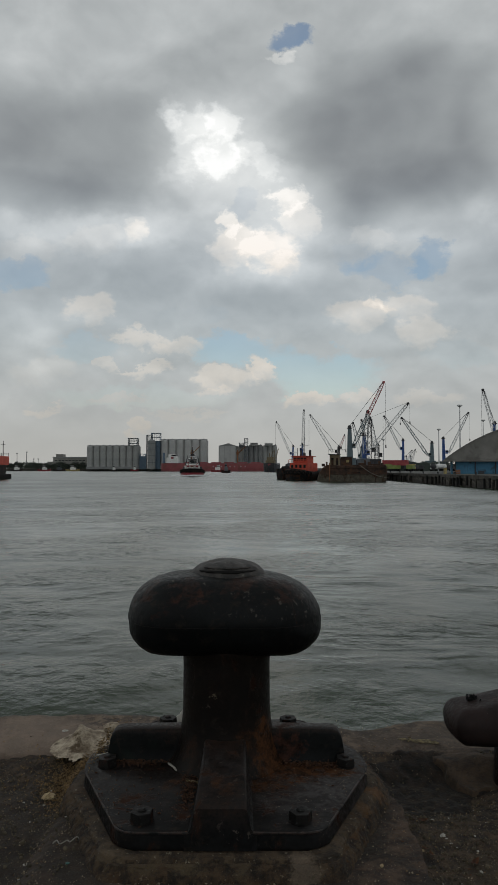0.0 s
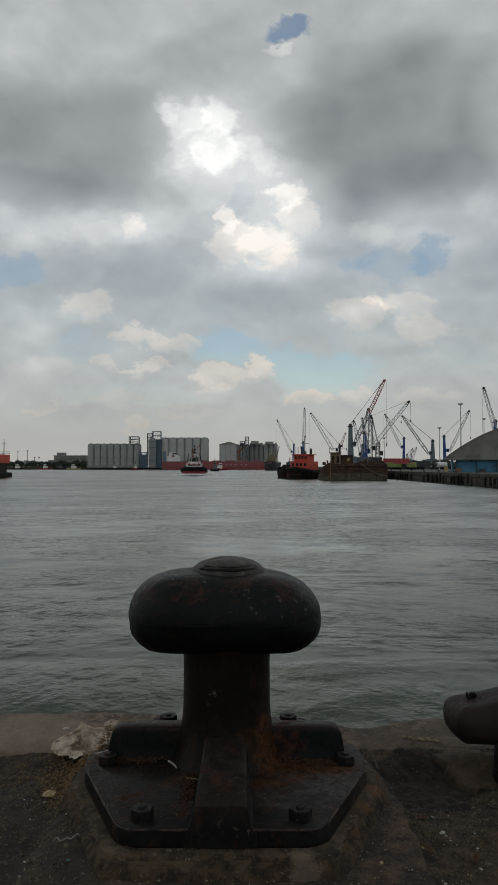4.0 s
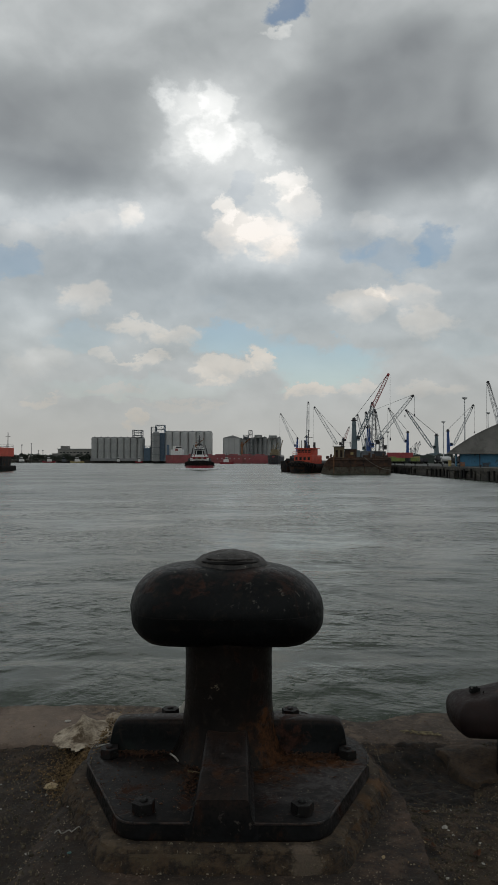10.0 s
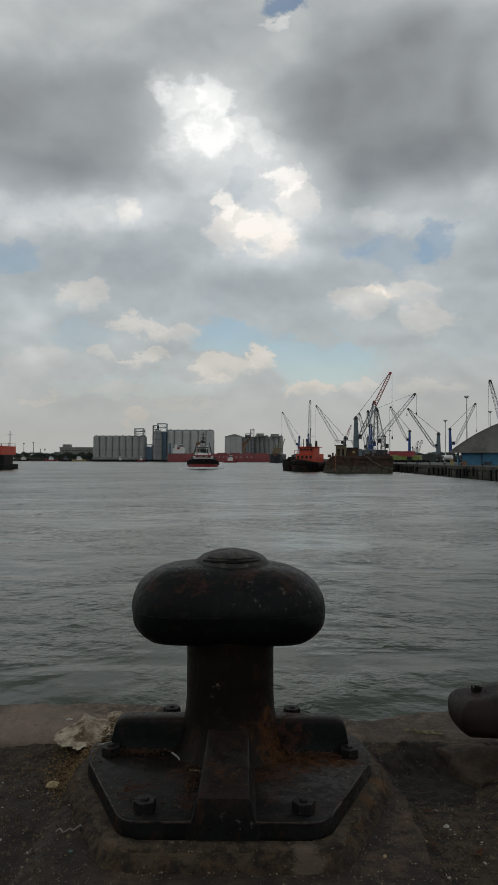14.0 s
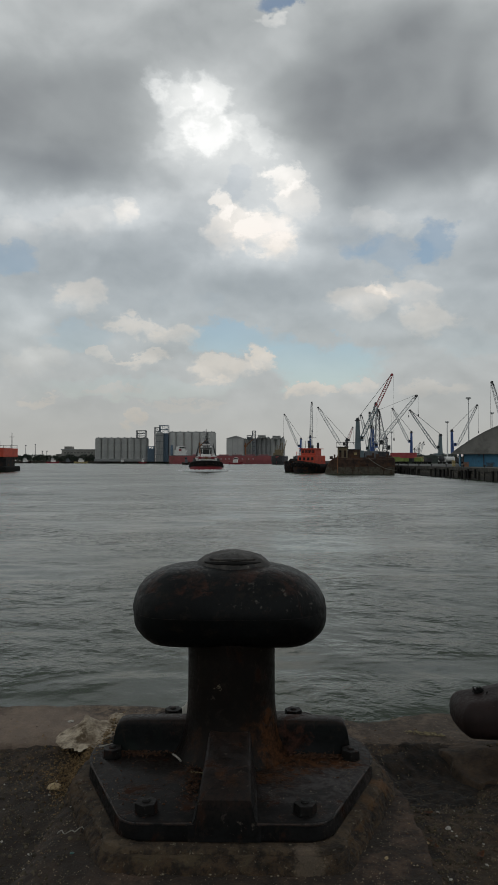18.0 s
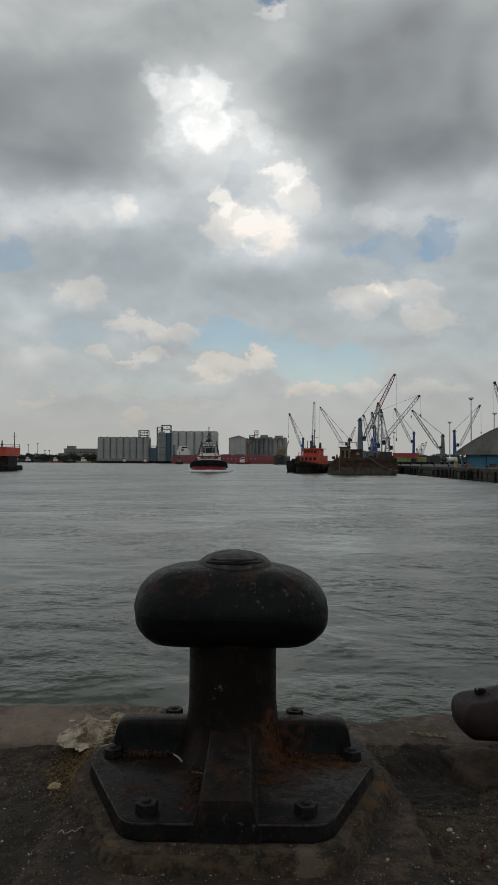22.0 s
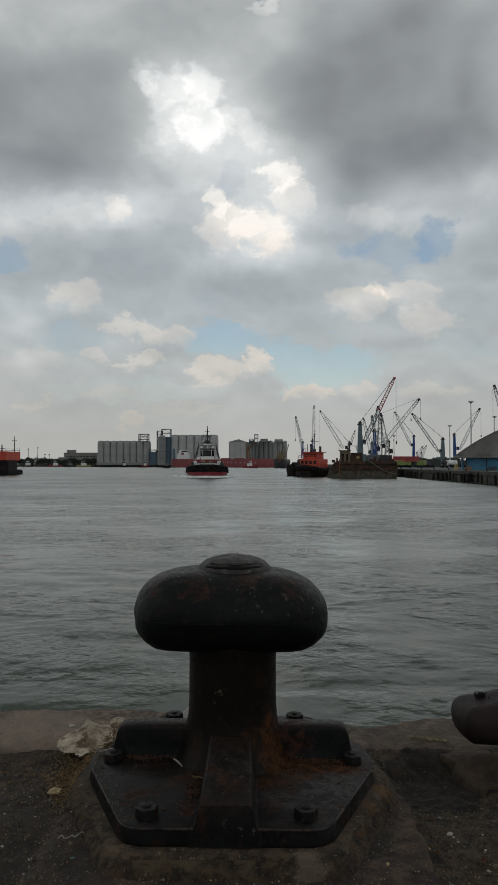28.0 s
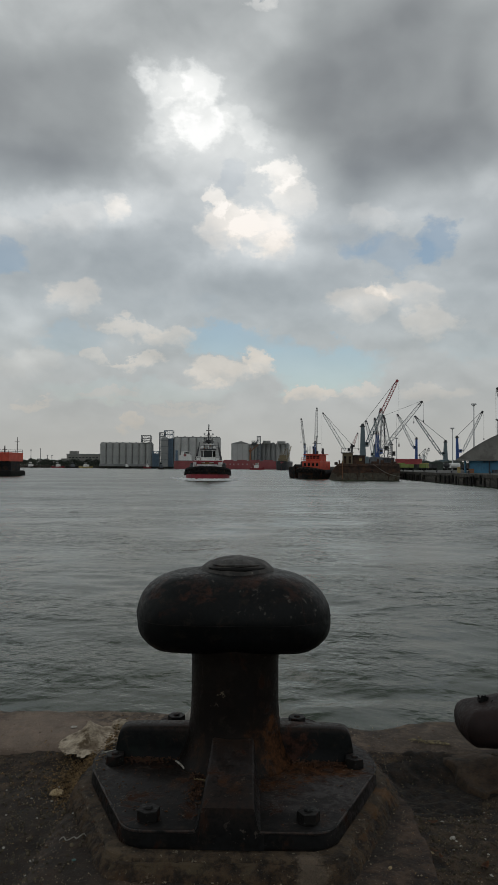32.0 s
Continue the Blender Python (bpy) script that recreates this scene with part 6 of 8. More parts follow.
    for s in (-1, 1):
        for k in range(60):
            q = k / 60
            x, y = s * (5.3 + 4.5 * q + rng.uniform(-0.5, 0.5)), 4 - 24 * q + rng.uniform(-1, 1)
            r = rng.uniform(0.15, 0.45) * (1 - 0.6 * q)
            bmesh.ops.create_icosphere(bm, subdivisions=1, radius=1, matrix=Matrix.Translation((x, y, 0.0)) @ Matrix.Diagonal((r * 2.2, r * 2.2, r * 0.35, 1)))
    tagged(part("wake", bm, FOAM, t), "low white wake beside the hull", kind="stuff")
    # the houses are low: keep the deck, bring what stands on it down
    for ob in t.children_recursive:
        base = ob.location.z
        slim = 0.80 if ob.location.x == 0 else 0.84
        ob.location.x *= 0.80 if not ob.name.startswith("porthole") else 1.0
        for v in ob.data.vertices:
            z = v.co.z + base
            if z > 5.05:
                v.co.x *= slim
            if ob.name.startswith("porthole"):
                continue
            if z > 2.4:
                v.co.z = 2.4 + (z - 2.4) * 0.79 - base
        if ob.name.startswith("porthole"):
            ob.location.z = 2.4 + (base - 2.4) * 0.79
    return t


tug = tugboat()


# ---- moored craft ----
def orange_tug():
    t = thing("orange_tugboat", 14.9, 188, SEA, "old tugboat with an orange deckhouse and black hull, moored", "tugboat", turn=156)
    bm = bmesh.new()
    hull(bm, 20, 6.6, 2.3, 0.8, 0.35, 0.2, 0.0, 0.9, 16)
    part("hull", bm, HULL_BLACK, t, "", True)
    for k in range(11):
        a = radians(-85 + 17 * k)
        bm = bmesh.new()
        tyre(bm, 3.35 * math.sin(a), 3.4 + 6.9 * max(0, math.cos(a)) ** 0.85, 1.7 + 0.5 * math.cos(a), 0.6, (math.sin(a), math.cos(a), 0))
        part("fender_tyre", bm, RUBBER, t)
    bm = bmesh.new()
    box(bm, -2.5, 2.5, -4, 4.5, 2.2, 4.6, 0.15)
    house = part("deckhouse", bm, ORANGE, t, "faded orange deckhouse")
    for x in (-1.7, -0.55, 0.6, 1.75):
        bm = bmesh.new()
        box(bm, x - 0.32, x + 0.32, 4.46, 4.56, 3.3, 4.1, 0.03)
        part("window", bm, WINDOW, house)
    bm = bmesh.new()
    box(bm, -2.0, 2.0, -2, 3.2, 4.6, 6.3, 0.15)
    wheel = part("wheelhouse", bm, ORANGE, t, "faded orange wheelhouse")
    for x in (-1.4, -0.47, 0.47, 1.4):
        bm = bmesh.new()
        box(bm, x - 0.36, x + 0.36, 3.16, 3.26, 5.25, 5.95, 0.03)
        part("window", bm, WINDOW, wheel)
    bm = bmesh.new()
    box(bm, -2.5, 2.5, -2.5, 3.7, 6.3, 6.5, 0.05)
    part("roof", bm, ORANGE, t)
    bm = bmesh.new()
    for x in (-2.7, -1.3, 0, 1.3, 2.7):
        rod(bm, (x, 4.7, 4.6), (x, 4.7, 5.5), 0.07, 0.07, 4)
    rod(bm, (-2.7, 4.7, 5.5), (2.7, 4.7, 5.5), 0.07, 0.07, 4)
    rod(bm, (-2.7, 4.7, 5.05), (2.7, 4.7, 5.05), 0.05, 0.05, 4)
    part("rail", bm, ORANGE, t)
    bm = bmesh.new()
    rod(bm, (0, 0, 6.4), (0, 0, 11.5), 0.16, 0.1, 6)
    rod(bm, (-1.2, 0, 9.4), (1.2, 0, 9.4), 0.08, 0.08, 4)
    rod(bm, (1.4, 1.5, 6.4), (1.4, 1.5, 8.6), 0.1, 0.08, 5)
    box(bm, -0.9, -0.3, 1.2, 1.8, 6.5, 7.3, 0.05)
    part("mast", bm, CRANE_DARK, t)
    for s in (-1, 1):
        bm = bmesh.new()
        rod(bm, (s * 1.3, -1.2, 6.3), (s * 1.3, -1.2, 8.1), 0.35, 0.32, 8)
        part("funnel", bm, CRANE_DARK, t)
    # a dark lighter alongside, behind it
    d = thing("lighter", 12.6, 205, SEA, "low black lighter moored behind the orange tug", "barge", turn=165)
    bm = bmesh.new()
    hull(bm, 24, 6.0, 2.4, 0.8, 0.25, 0.2, 0.04, 0.8)
    part("hull", bm, HULL_BLACK, d)
    bm = bmesh.new()
    prism(bm, [(-2.6, -9), (2.6, -9), (2.6, 6), (-2.6, 6)], 2.4, 3.8, 0.25)
    part("cargo_cover", bm, RUBBER, d, "dark tarpaulin over the hold")


orange_tug()


def rusty_barge():
    b = thing("rusty_barge", 24.6, 172, SEA, "rust-brown steel barge moored at the quay", "barge", turn=-7)
    # end-on: a wide box with a raked, rounded side
    bm = bmesh.new()
    sect = [(-7.7, 0.1), (-7.4, 1.2), (-6.9, 2.3), (-6.3, 3.2), (-5.5, 3.85), (-4.8, 4.0), (-1.0, 3.75), (4.0, 3.7), (8.0, 4.0), (8.8, 3.9), (9.0, 2.6), (8.9, 0.8), (8.6, -0.8), (-7.3, -0.8)]
    rows = []
    for y, g, up in ((-6.2, 0.985, 0.0), (-5.9, 1.0, 0.03), (20, 1.0, 0.0), (34, 0.97, 0.2)):
        rows.append([bm.verts.new((x * g, y, z + up * (z > 2) + 0.05 * lump(x, y, z, 1.3))) for x, z in sect])
    for a, c in zip(rows, rows[1:]):
        for k in range(len(sect)):
            bm.faces.new((a[k], a[(k + 1) % len(sect)], c[(k + 1) % len(sect)], c[k]))
    bm.faces.new(rows[0])
    bm.faces.new(rows[-1][::-1])
    part("hull", bm, HULL_RUST, b)
    bm = bmesh.new()
    low = [(-7.55, 0.1), (-7.3, 1.2), (-7.0, 1.72), (-3.0, 1.66), (2.0, 1.74), (8.8, 1.70), (8.75, 0.8), (8.5, -0.8), (-7.2, -0.8)]
    front = [bm.verts.new((x, -6.30, z)) for x, z in low]
    back = [bm.verts.new((x, -6.12, z)) for x, z in low]
    bm.faces.new(front)
    bm.faces.new(back[::-1])
    for k in range(len(low)):
        bm.faces.new((front[k], front[(k + 1) % len(low)], back[(k + 1) % len(low)], back[k]))
    part("lower_strake", bm, HULL_GREEN, b, "dull green weedy lower hull")
    bm = bmesh.new()
    box(bm, -5.6, 8.6, -6.45, -6.1, 3.2, 3.45, 0.05)
    box(bm, -7.0, 8.8, -6.4, -6.1, 1.75, 1.9, 0.03)
    part("rubbing_strake", bm, HULL_RUST, b)
    for x in (-4.6, -1.0, 2.6, 6.2):
        bm = bmesh.new()
        box(bm, x - 0.09, x + 0.09, -6.38, -6.1, 0.0, 3.6)
        part("frame_rib", bm, HULL_RUST, b)
    bm = bmesh.new()
    rod(bm, (-4.6, -6.5, 0.3), (-4.6, -6.5, 4.3), 0.09, 0.09, 6)
    part("draft_pipe", bm, ORANGE_RUST, b)
    bm = bmesh.new()
    box(bm, 1.0, 2.6, -6.42, -6.2, 1.95, 2.35, 0.04)
    part("hawse_plate", bm, HULL_BLACK, b)
    bm = bmesh.new()
    box(bm, -4.6, -2.2, -3.5, 2.0, 3.7, 6.5, 0.1)
    house = part("deckhouse", bm, OCHRE, b, "dull ochre deckhouse with dark doors")
    for x in (-4.2, -3.1):
        bm = bmesh.new()
        box(bm, x, x + 0.55, -3.58, -3.48, 4.0, 5.7, 0.03)
        part("door", bm, HULL_BLACK, house)
    bm = bmesh.new()
    box(bm, -4.9, -1.9, -4.0, 2.4, 6.5, 6.62)
    for x in (-4.8, -2.7, -0.6):
        rod(bm, (x, -3.9, 6.55), (x, -3.9, 7.7), 0.06, 0.06, 4)
    rod(bm, (-4.9, -3.9, 7.65), (-0.5, -3.9, 7.65), 0.07, 0.07, 4)
    part("roof_rail", bm, CRANE_DARK, house)
    bm = bmesh.new()
    box(bm, -2.0, 0.9, -2.5, 1.5, 3.7, 5.9, 0.1)
    winch = part("winch_house", bm, HULL_RUST, b, "dark brown winch house")
    bm = bmesh.new()
    box(bm, -0.6, 0.1, -2.58, -2.48, 4.6, 5.2, 0.03)
    part("window", bm, YELLOW, winch, "small yellowed window")
    bm = bmesh.new()
    box(bm, -2.1, 1.0, -2.7, 1.7, 5.9, 6.03)
    part("roof", bm, CRANE_DARK, winch)
    for x, w, h in ((3.0, 0.7, 1.0), (3.9, 0.25, 1.9), (4.9, 0.4, 1.4), (6.4, 1.1, 0.6), (7.2, 0.2, 1.6), (7.9, 0.35, 1.0), (-6.1, 0.4, 0.7), (-5.3, 0.2, 1.3)):
        bm = bmesh.new()
        box(bm, x - w, x + w, -4.5, -3.0, 3.6, 3.8 + h * 0.7, 0.06)
        part("deck_gear", bm, HULL_RUST, b)
    bm = bmesh.new()
    box(bm, -5.0, 8.5, 12, 30, 3.6, 4.1, 0.1)
    part("hold_coaming", bm, HULL_RUST, b)
    # a slack mooring line down the side
    bm = bmesh.new()
    line = [Vector((2.6 + 6.6 * q, -6.45 - 0.25 * q, 3.9 - 3.0 * q - 0.7 * math.sin(math.pi * q))) for q in [k / 8 for k in range(9)]]
    for p, q in zip(line, line[1:]):
        rod(bm, p, q, 0.05, 0.05, 5)
    part("mooring_line", bm, CORD, b, "pale slack mooring line")


rusty_barge()


def red_stern_ship():
    """The stern of a large orange and black ship, only its end in view."""
    s = thing("orange_ship", -82.0, 205, SEA, "black ship with an orange upper hull, moored, its end in view", "ship", turn=90)
    bm = bmesh.new()
    hull(bm, 18.0, 12, 6.6, 0.8, 0.03, 0.12, 0.0)
    part("hull", bm, HULL_BLACK, s)
    bm = bmesh.new()
    box(bm, -6.05, 6.05, -9.1, 8.9, 4.2, 6.8, 0.1)
    part("upper_hull", bm, ORANGE, s, "faded orange upper hull")
    bm = bmesh.new()
    box(bm, -6.3, 6.3, -9.9, 9.0, -0.3, 1.5, 0.5)
    part("fender_belt", bm, RUBBER, s, "thick dark fender belt at the waterline")
    for k in range(9):
        bm = bmesh.new()
        rod(bm, (5.9, -8.9 + k * 2.1, 6.7), (5.9, -8.9 + k * 2.1, 7.8), 0.07, 0.07, 4)
        part("stanchion", bm, CRANE_DARK, s)
    bm = bmesh.new()
    for z in (7.25, 7.75):
        rod(bm, (5.9, -8.9, z), (5.9, 8.2, z), 0.06, 0.06, 4)
    part("rail", bm, CRANE_DARK, s)
    for y, h, r in ((-7.8, 11.5, 0.14), (-4.0, 9.0, 0.25), (2.5, 17.5, 0.2)):
        bm = bmesh.new()
        rod(bm, (4.5, y, 6.6), (4.5, y, h), r, r * 0.6, 6)
        rod(bm, (4.5, y - 0.8, h - 1.2), (4.5, y + 0.8, h - 1.2), 0.07, 0.07, 4)
        part("mast", bm, CRANE_DARK, s)
    for k in range(3):
        bm = bmesh.new()
        box(bm, 6.04, 6.12, -8.6 + k * 0.8, -8.2 + k * 0.8, 4.5, 6.3)
        part("vent_slot", bm, HULL_BLACK, s)


red_stern_ship()

# ---- the quay opposite, to the north-east ----
def side_quay():
    rng = random.Random(4)
    bm = bmesh.new()
    box(bm, 36.9, 38.2, 3.0, 903, -0.62, 0.02, 0.04)
    cap = part("quay_cap", bm, QUAY_WALL)
    tagged(cap, "dark weathered concrete capping beam of the side quay", "wall", kind="structure")
    bm = bmesh.new()
    box(bm, 37.55, 39.0, 3.0, 903, SEA - 1.5, -0.6)
    wall = part("quay_wall_side", bm, QUAY_WALL)
    tagged(wall, "shadowed concrete wall under the side quay", "wall", kind="structure")
    bm = bmesh.new()
    box(bm, 36.95, 38.1, -0.55, 0.55, SEA - 1.2, -0.6, 0.05)
    pile = part("pile", bm, QUAY_WALL, cap)
    pile.location = (0, 80, 0)
    bm = bmesh.new()
    box(bm, 36.62, 36.9, -0.32, 0.32, SEA + 0.35, -0.1, 0.06)
    fender = part("fender_block", bm, RUBBER, cap)
    fender.location = (0, 80, 0)
    for k in range(1, 90):
        along, wide = 80 + k * 2.9 + rng.uniform(-0.5, 0.5), rng.uniform(1.7, 2.6)
        again("pile", pile, cap, Matrix.Translation((rng.uniform(-0.1, 0.35), along, rng.uniform(-0.15, 0.0))) @ Matrix.Diagonal((1, wide, 1, 1)))
        if rng.random() < 0.45:
            again("fender_block", fender, cap, Matrix.Translation((0.1, along + rng.uniform(-0.6, 0.6), rng.uniform(-0.5, 0.0))))
    for k in range(24):
        bm = bmesh.new()
        lathe(bm, [(0.20, 0.0), (0.14, 0.08), (0.13, 0.3), (0.24, 0.38), (0.22, 0.48)], 10)
        ob = part("quay_bollard", bm, CRANE_DARK)
        ob.location = (37.6, 92 + k * 11.6, 0.02)
        tagged(ob, "small dark bollard on the side quay", "bollard", "bollards on the side quay")


side_quay()


def harbour_crane(x, y, foot, tip, tower_top, boom_mat, tower_mat, label, red_tip=False, boom_w=1.7, hook=0.5, open_tower=False):
    """A mobile harbour crane: carriage on outriggers, slewing tower, lattice jib with its stays and hoist rope.
    foot, tip and tower_top: (x, height) in the plane across the view."""
    c = thing("harbour_crane", x, y, 0.0, label, "crane", "harbour cranes")
    fx, fz = foot[0] - x, foot[1]
    tx, tz = tip[0] - x, tip[1]
    bm = bmesh.new()
    box(bm, -6, 6, -3, 3, 1.0, 2.8, 0.15)
    part("carriage", bm, tower_mat, c)
    for sx in (-1, 1):
        for sy in (-1, 1):
            bm = bmesh.new()
            box(bm, sx * 6.5 - 1.2, sx * 6.5 + 1.2, sy * 4.5 - 1.2, sy * 4.5 + 1.2, 0.0, 0.4)
            rod(bm, (sx * 6.5, sy * 4.5, 0.3), (sx * 6.0, sy * 4.0, 2.2), 0.35, 0.35, 6)
            part("outrigger", bm, CRANE_DARK, c)
        for k in range(5):
            bm = bmesh.new()
            rod(bm, (-4 + k * 2, sx * 2.4, 0.75), (-4 + k * 2, sx * 3.0, 0.75), 0.75, 0.75, 12)
            part("wheel", bm, RUBBER, c)
    bm = bmesh.new()
    box(bm, -4.0, 2.6, -2.2, 2.2, 2.8, 6.4, 0.2)
    house = part("machinery_house", bm, STEEL_DARK if tower_mat is CRANE_BLUE else tower_mat, c)
    bm = bmesh.new()
    box(bm, -6.0, -4.0, -2.0, 2.0, 3.0, 5.6, 0.15)
    part("counterweight", bm, CRANE_DARK, house)
    wx, wz = tower_top[0] - x, tower_top[1]
    bm = bmesh.new()
    broad, slim = (1.45, 0.8) if tower_mat is CRANE_TEAL else (1.05, 0.70)
    if open_tower:
        lattice(bm, (wx * 0.4, 0, 5.5), (wx, 0, wz), 2.6, 1.7, 8, 0.15)
    else:
        rows = [[bm.verts.new((cx + sx * w, sy * w * 0.9, z)) for sx, sy in ((-1, -1), (1, -1), (1, 1), (-1, 1))] for cx, w, z in ((wx * 0.4, broad, 6.0), (wx, slim, wz))]
        for k in range(4):
            bm.faces.new((rows[0][k], rows[0][(k + 1) % 4], rows[1][(k + 1) % 4], rows[1][k]))
        bm.faces.new(rows[0])
        bm.faces.new(rows[1][::-1])
    part("tower", bm, tower_mat, house)
    bm = bmesh.new()
    rod(bm, (wx, -0.9, wz + 0.4), (wx, 0.9, wz + 0.4), 0.8, 0.8, 10)
    box(bm, wx - 1.3, wx + 1.3, -1.1, 1.1, wz - 0.5, wz - 0.1, 0.05)
    part("tower_head", bm, CRANE_DARK, house)
    bm = bmesh.new()
    side = 1 if fx > 0 else -1
    box(bm, wx * 0.6 + side * 1.0, wx * 0.6 + side * 2.6, -2.3, -0.6, fz - 0.5, fz + 1.9, 0.1)
    part("cab", bm, tower_mat, house)
    bm = bmesh.new()
    box(bm, wx * 0.6 + side * 1.1, wx * 0.6 + side * 2.5, -2.36, -2.25, fz + 0.4, fz + 1.6)
    part("cab_window", bm, WINDOW, house)
    # jib
    fpos, tpos = Vector((fx, -1.2, fz)), Vector((tx, -1.2, tz))
    long = (tpos - fpos).length
    bays = max(6, int(long / 2.6))
    knee = fpos.lerp(tpos, 0.16)
    nose = fpos.lerp(tpos, 0.92)
    bm = bmesh.new()
    lattice(bm, fpos, knee, boom_w * 0.5, boom_w, 2, 0.15)
    mid = knee.lerp(nose, 0.45) if red_tip else nose
    lattice(bm, knee, mid, boom_w, boom_w * (0.85 if red_tip else 0.7), bays, 0.14)
    part("jib", bm, boom_mat, house, "lattice jib")
    if red_tip:
        bm = bmesh.new()
        lattice(bm, mid, nose, boom_w * 0.85, boom_w * 0.7, bays, 0.15)
        part("jib_top", bm, CRANE_RED, house, "red upper jib")
    bm = bmesh.new()
    lattice(bm, nose, tpos, boom_w * 0.7, boom_w * 0.35, 2, 0.14)
    rod(bm, tpos + Vector((0, -0.7, 0)), tpos + Vector((0, 0.7, 0)), 0.65, 0.65, 10)
    box(bm, tx - 0.55, tx + 0.55, -1.7, -0.7, tz - 0.3, tz + 0.6, 0.1)
    part("jib_head", bm, CRANE_RED if red_tip else CRANE_DARK, house, "sheave block at the jib's tip")
    bm = bmesh.new()
    for dy in (-0.5, 0.5):
        rod(bm, (wx, dy, wz + 0.8), (tx, -1.2 + dy, tz + 0.6), 0.09, 0.09, 4, False)
    part("stay", bm, CABLE, house, "steel stays")
    bm = bmesh.new()
    low = tz - (tz - 4) * hook
    rod(bm, (tx + (0.9 if tx > fx else -0.9), -1.2, tz), (tx + (0.9 if tx > fx else -0.9), -1.2, low), 0.07, 0.07, 4, False)
    part("hoist_rope", bm, CABLE, house)
    bm = bmesh.new()
    hx = tx + (0.9 if tx > fx else -0.9)
    box(bm, hx - 0.32, hx + 0.32, -1.5, -0.9, low - 1.5, low, 0.08, 0.2)
    part("hook_block", bm, CRANE_DARK, house)
    return house


slewing_crane = harbour_crane(40.6, 660, (39.2, 14.8), (26.0, 45.4), (41.9, 22.3), CRANE_GREY, CRANE_BLUE, "blue mobile harbour crane with a pale raised jib")
harbour_crane(49.5, 640, (49.5, 18.0), (50.5, 55.0), (49.0, 23.8), CRANE_GREY, CRANE_BLUE, "blue harbour crane with its pale jib nearly upright", boom_w=2.6)
harbour_crane(70.5, 560, (67.4, 14.1), (49.2, 44.2), (72.4, 18.2), CRANE_GREY, CRANE_DARK, "harbour crane with a pale jib leaning west", boom_w=2.4, hook=0.75, open_tower=True)
harbour_crane(91.0, 700, (91.7, 21.4), (96.2, 35.0), (90.5, 23.6), CRANE_RED, CRANE_DARK, "small dark crane with a reddish jib")
harbour_crane(50.9, 350, (52.1, 11.8), (67.8, 44.5), (50.7, 21.8), CRANE_TEAL, CRANE_TEAL, "teal harbour crane with a jib red at the top", True, 1.9, 0.78)
harbour_crane(60.6, 366, (60.8, 8.6), (62.4, 31.4), (60.6, 18.8), CRANE_GREY, CRANE_BLUE, "blue harbour crane with a pale jib, nearly upright", boom_w=2.4, hook=0.2)
harbour_crane(70.2, 384, (70.6, 7.9), (66.8, 29.2), (71.0, 14.0), CRANE_GREY, CRANE_DARK, "harbour crane with a pale steep jib", boom_w=2.2, hook=0.3, open_tower=True)
harbour_crane(77.0, 480, (76.9, 9.1), (71.8, 32.6), (78.0, 16.0), CRANE_GREY, CRANE_TEAL, "pale teal harbour crane with a steep jib", boom_w=2.0, hook=0.4)
harbour_crane(74.6, 450, (75.8, 12.3), (72.8, 32.4), (74.3, 23.3), CRANE_TEAL, CRANE_BLUE, "deep blue harbour crane with a teal steep jib", hook=0.3)
harbour_crane(64.9, 378, (65.5, 10.6), (86.5, 36.5), (65.8, 28.0), CRANE_GREY, CRANE_DARK, "dark harbour crane with a long pale jib reaching east", boom_w=2.0, hook=0.3, open_tower=True)
harbour_crane(124.0, 560, (122.1, 16.4), (108.9, 43.3), (124.3, 24.1), CRANE_GREY, CRANE_BLUE, "blue harbour crane with a grey jib, its rope hanging", hook=0.55)
harbour_crane(123.5, 470, (120.8, 9.7), (103.2, 35.3), (123.8, 18.5), CRANE_TEAL, CRANE_TEAL, "teal harbour crane with a long low jib", hook=0.1)
harbour_crane(140.5, 500, (143.5, 12.3), (157.8, 41.2), (139.9, 22.9), CRANE_GREY, CRANE_BLUE, "deep blue harbour crane with a grey jib reaching east", hook=0.5)
harbour_crane(142.0, 400, (141.8, 19.2), (134.7, 46.5), (141.5, 27.3), CRANE_GREY, CRANE_BLUE, "blue harbour crane rising behind the warehouse", boom_w=2.0, hook=0.8)
harbour_crane(187.0, 800, (186.7, 8.6), (191.3, 23.0), (186.0, 15.0), CRANE_GREY, CRANE_GREY, "distant pale grey dockside crane", hook=0.1)
harbour_crane(182.0, 800, (181.7, 8.6), (187.3, 22.0), (181.0, 15.0), CRANE_GREY, CRANE_GREY, "distant pale grey dockside crane", hook=0.1)


def flood_mast(x, y, h, basket):
    m = thing("floodlight_mast", x, y, 0.0, "tall grey floodlight mast with a ring of lamps", "lamp", "floodlight masts")
    bm = bmesh.new()
    rod(bm, (0, 0, 0), (0, 0, h), 0.32, 0.16, 8)
    part("pole", bm, CRANE_GREY, m)
    bm = bmesh.new()
    for k in range(8):
        a, b = k * math.tau / 8, (k + 1) * math.tau / 8
        rod(bm, (basket * math.cos(a), basket * math.sin(a), h), (basket * math.cos(b), basket * math.sin(b), h), 0.12, 0.12, 4)
        rod(bm, (0, 0, h - basket * 0.9), (basket * math.cos(a), basket * math.sin(a), h), 0.08, 0.08, 4)
    part("lamp_ring", bm, CRANE_GREY, m)
    for k in range(8):
        a = k * math.tau / 8
        bm = bmesh.new()
        box(bm, basket * math.cos(a) - 0.3, basket * math.cos(a) + 0.3, basket * math.sin(a) - 0.3, basket * math.sin(a) + 0.3, h, h + 0.5, 0.05)
        part("floodlight", bm, CRANE_GREY, m)


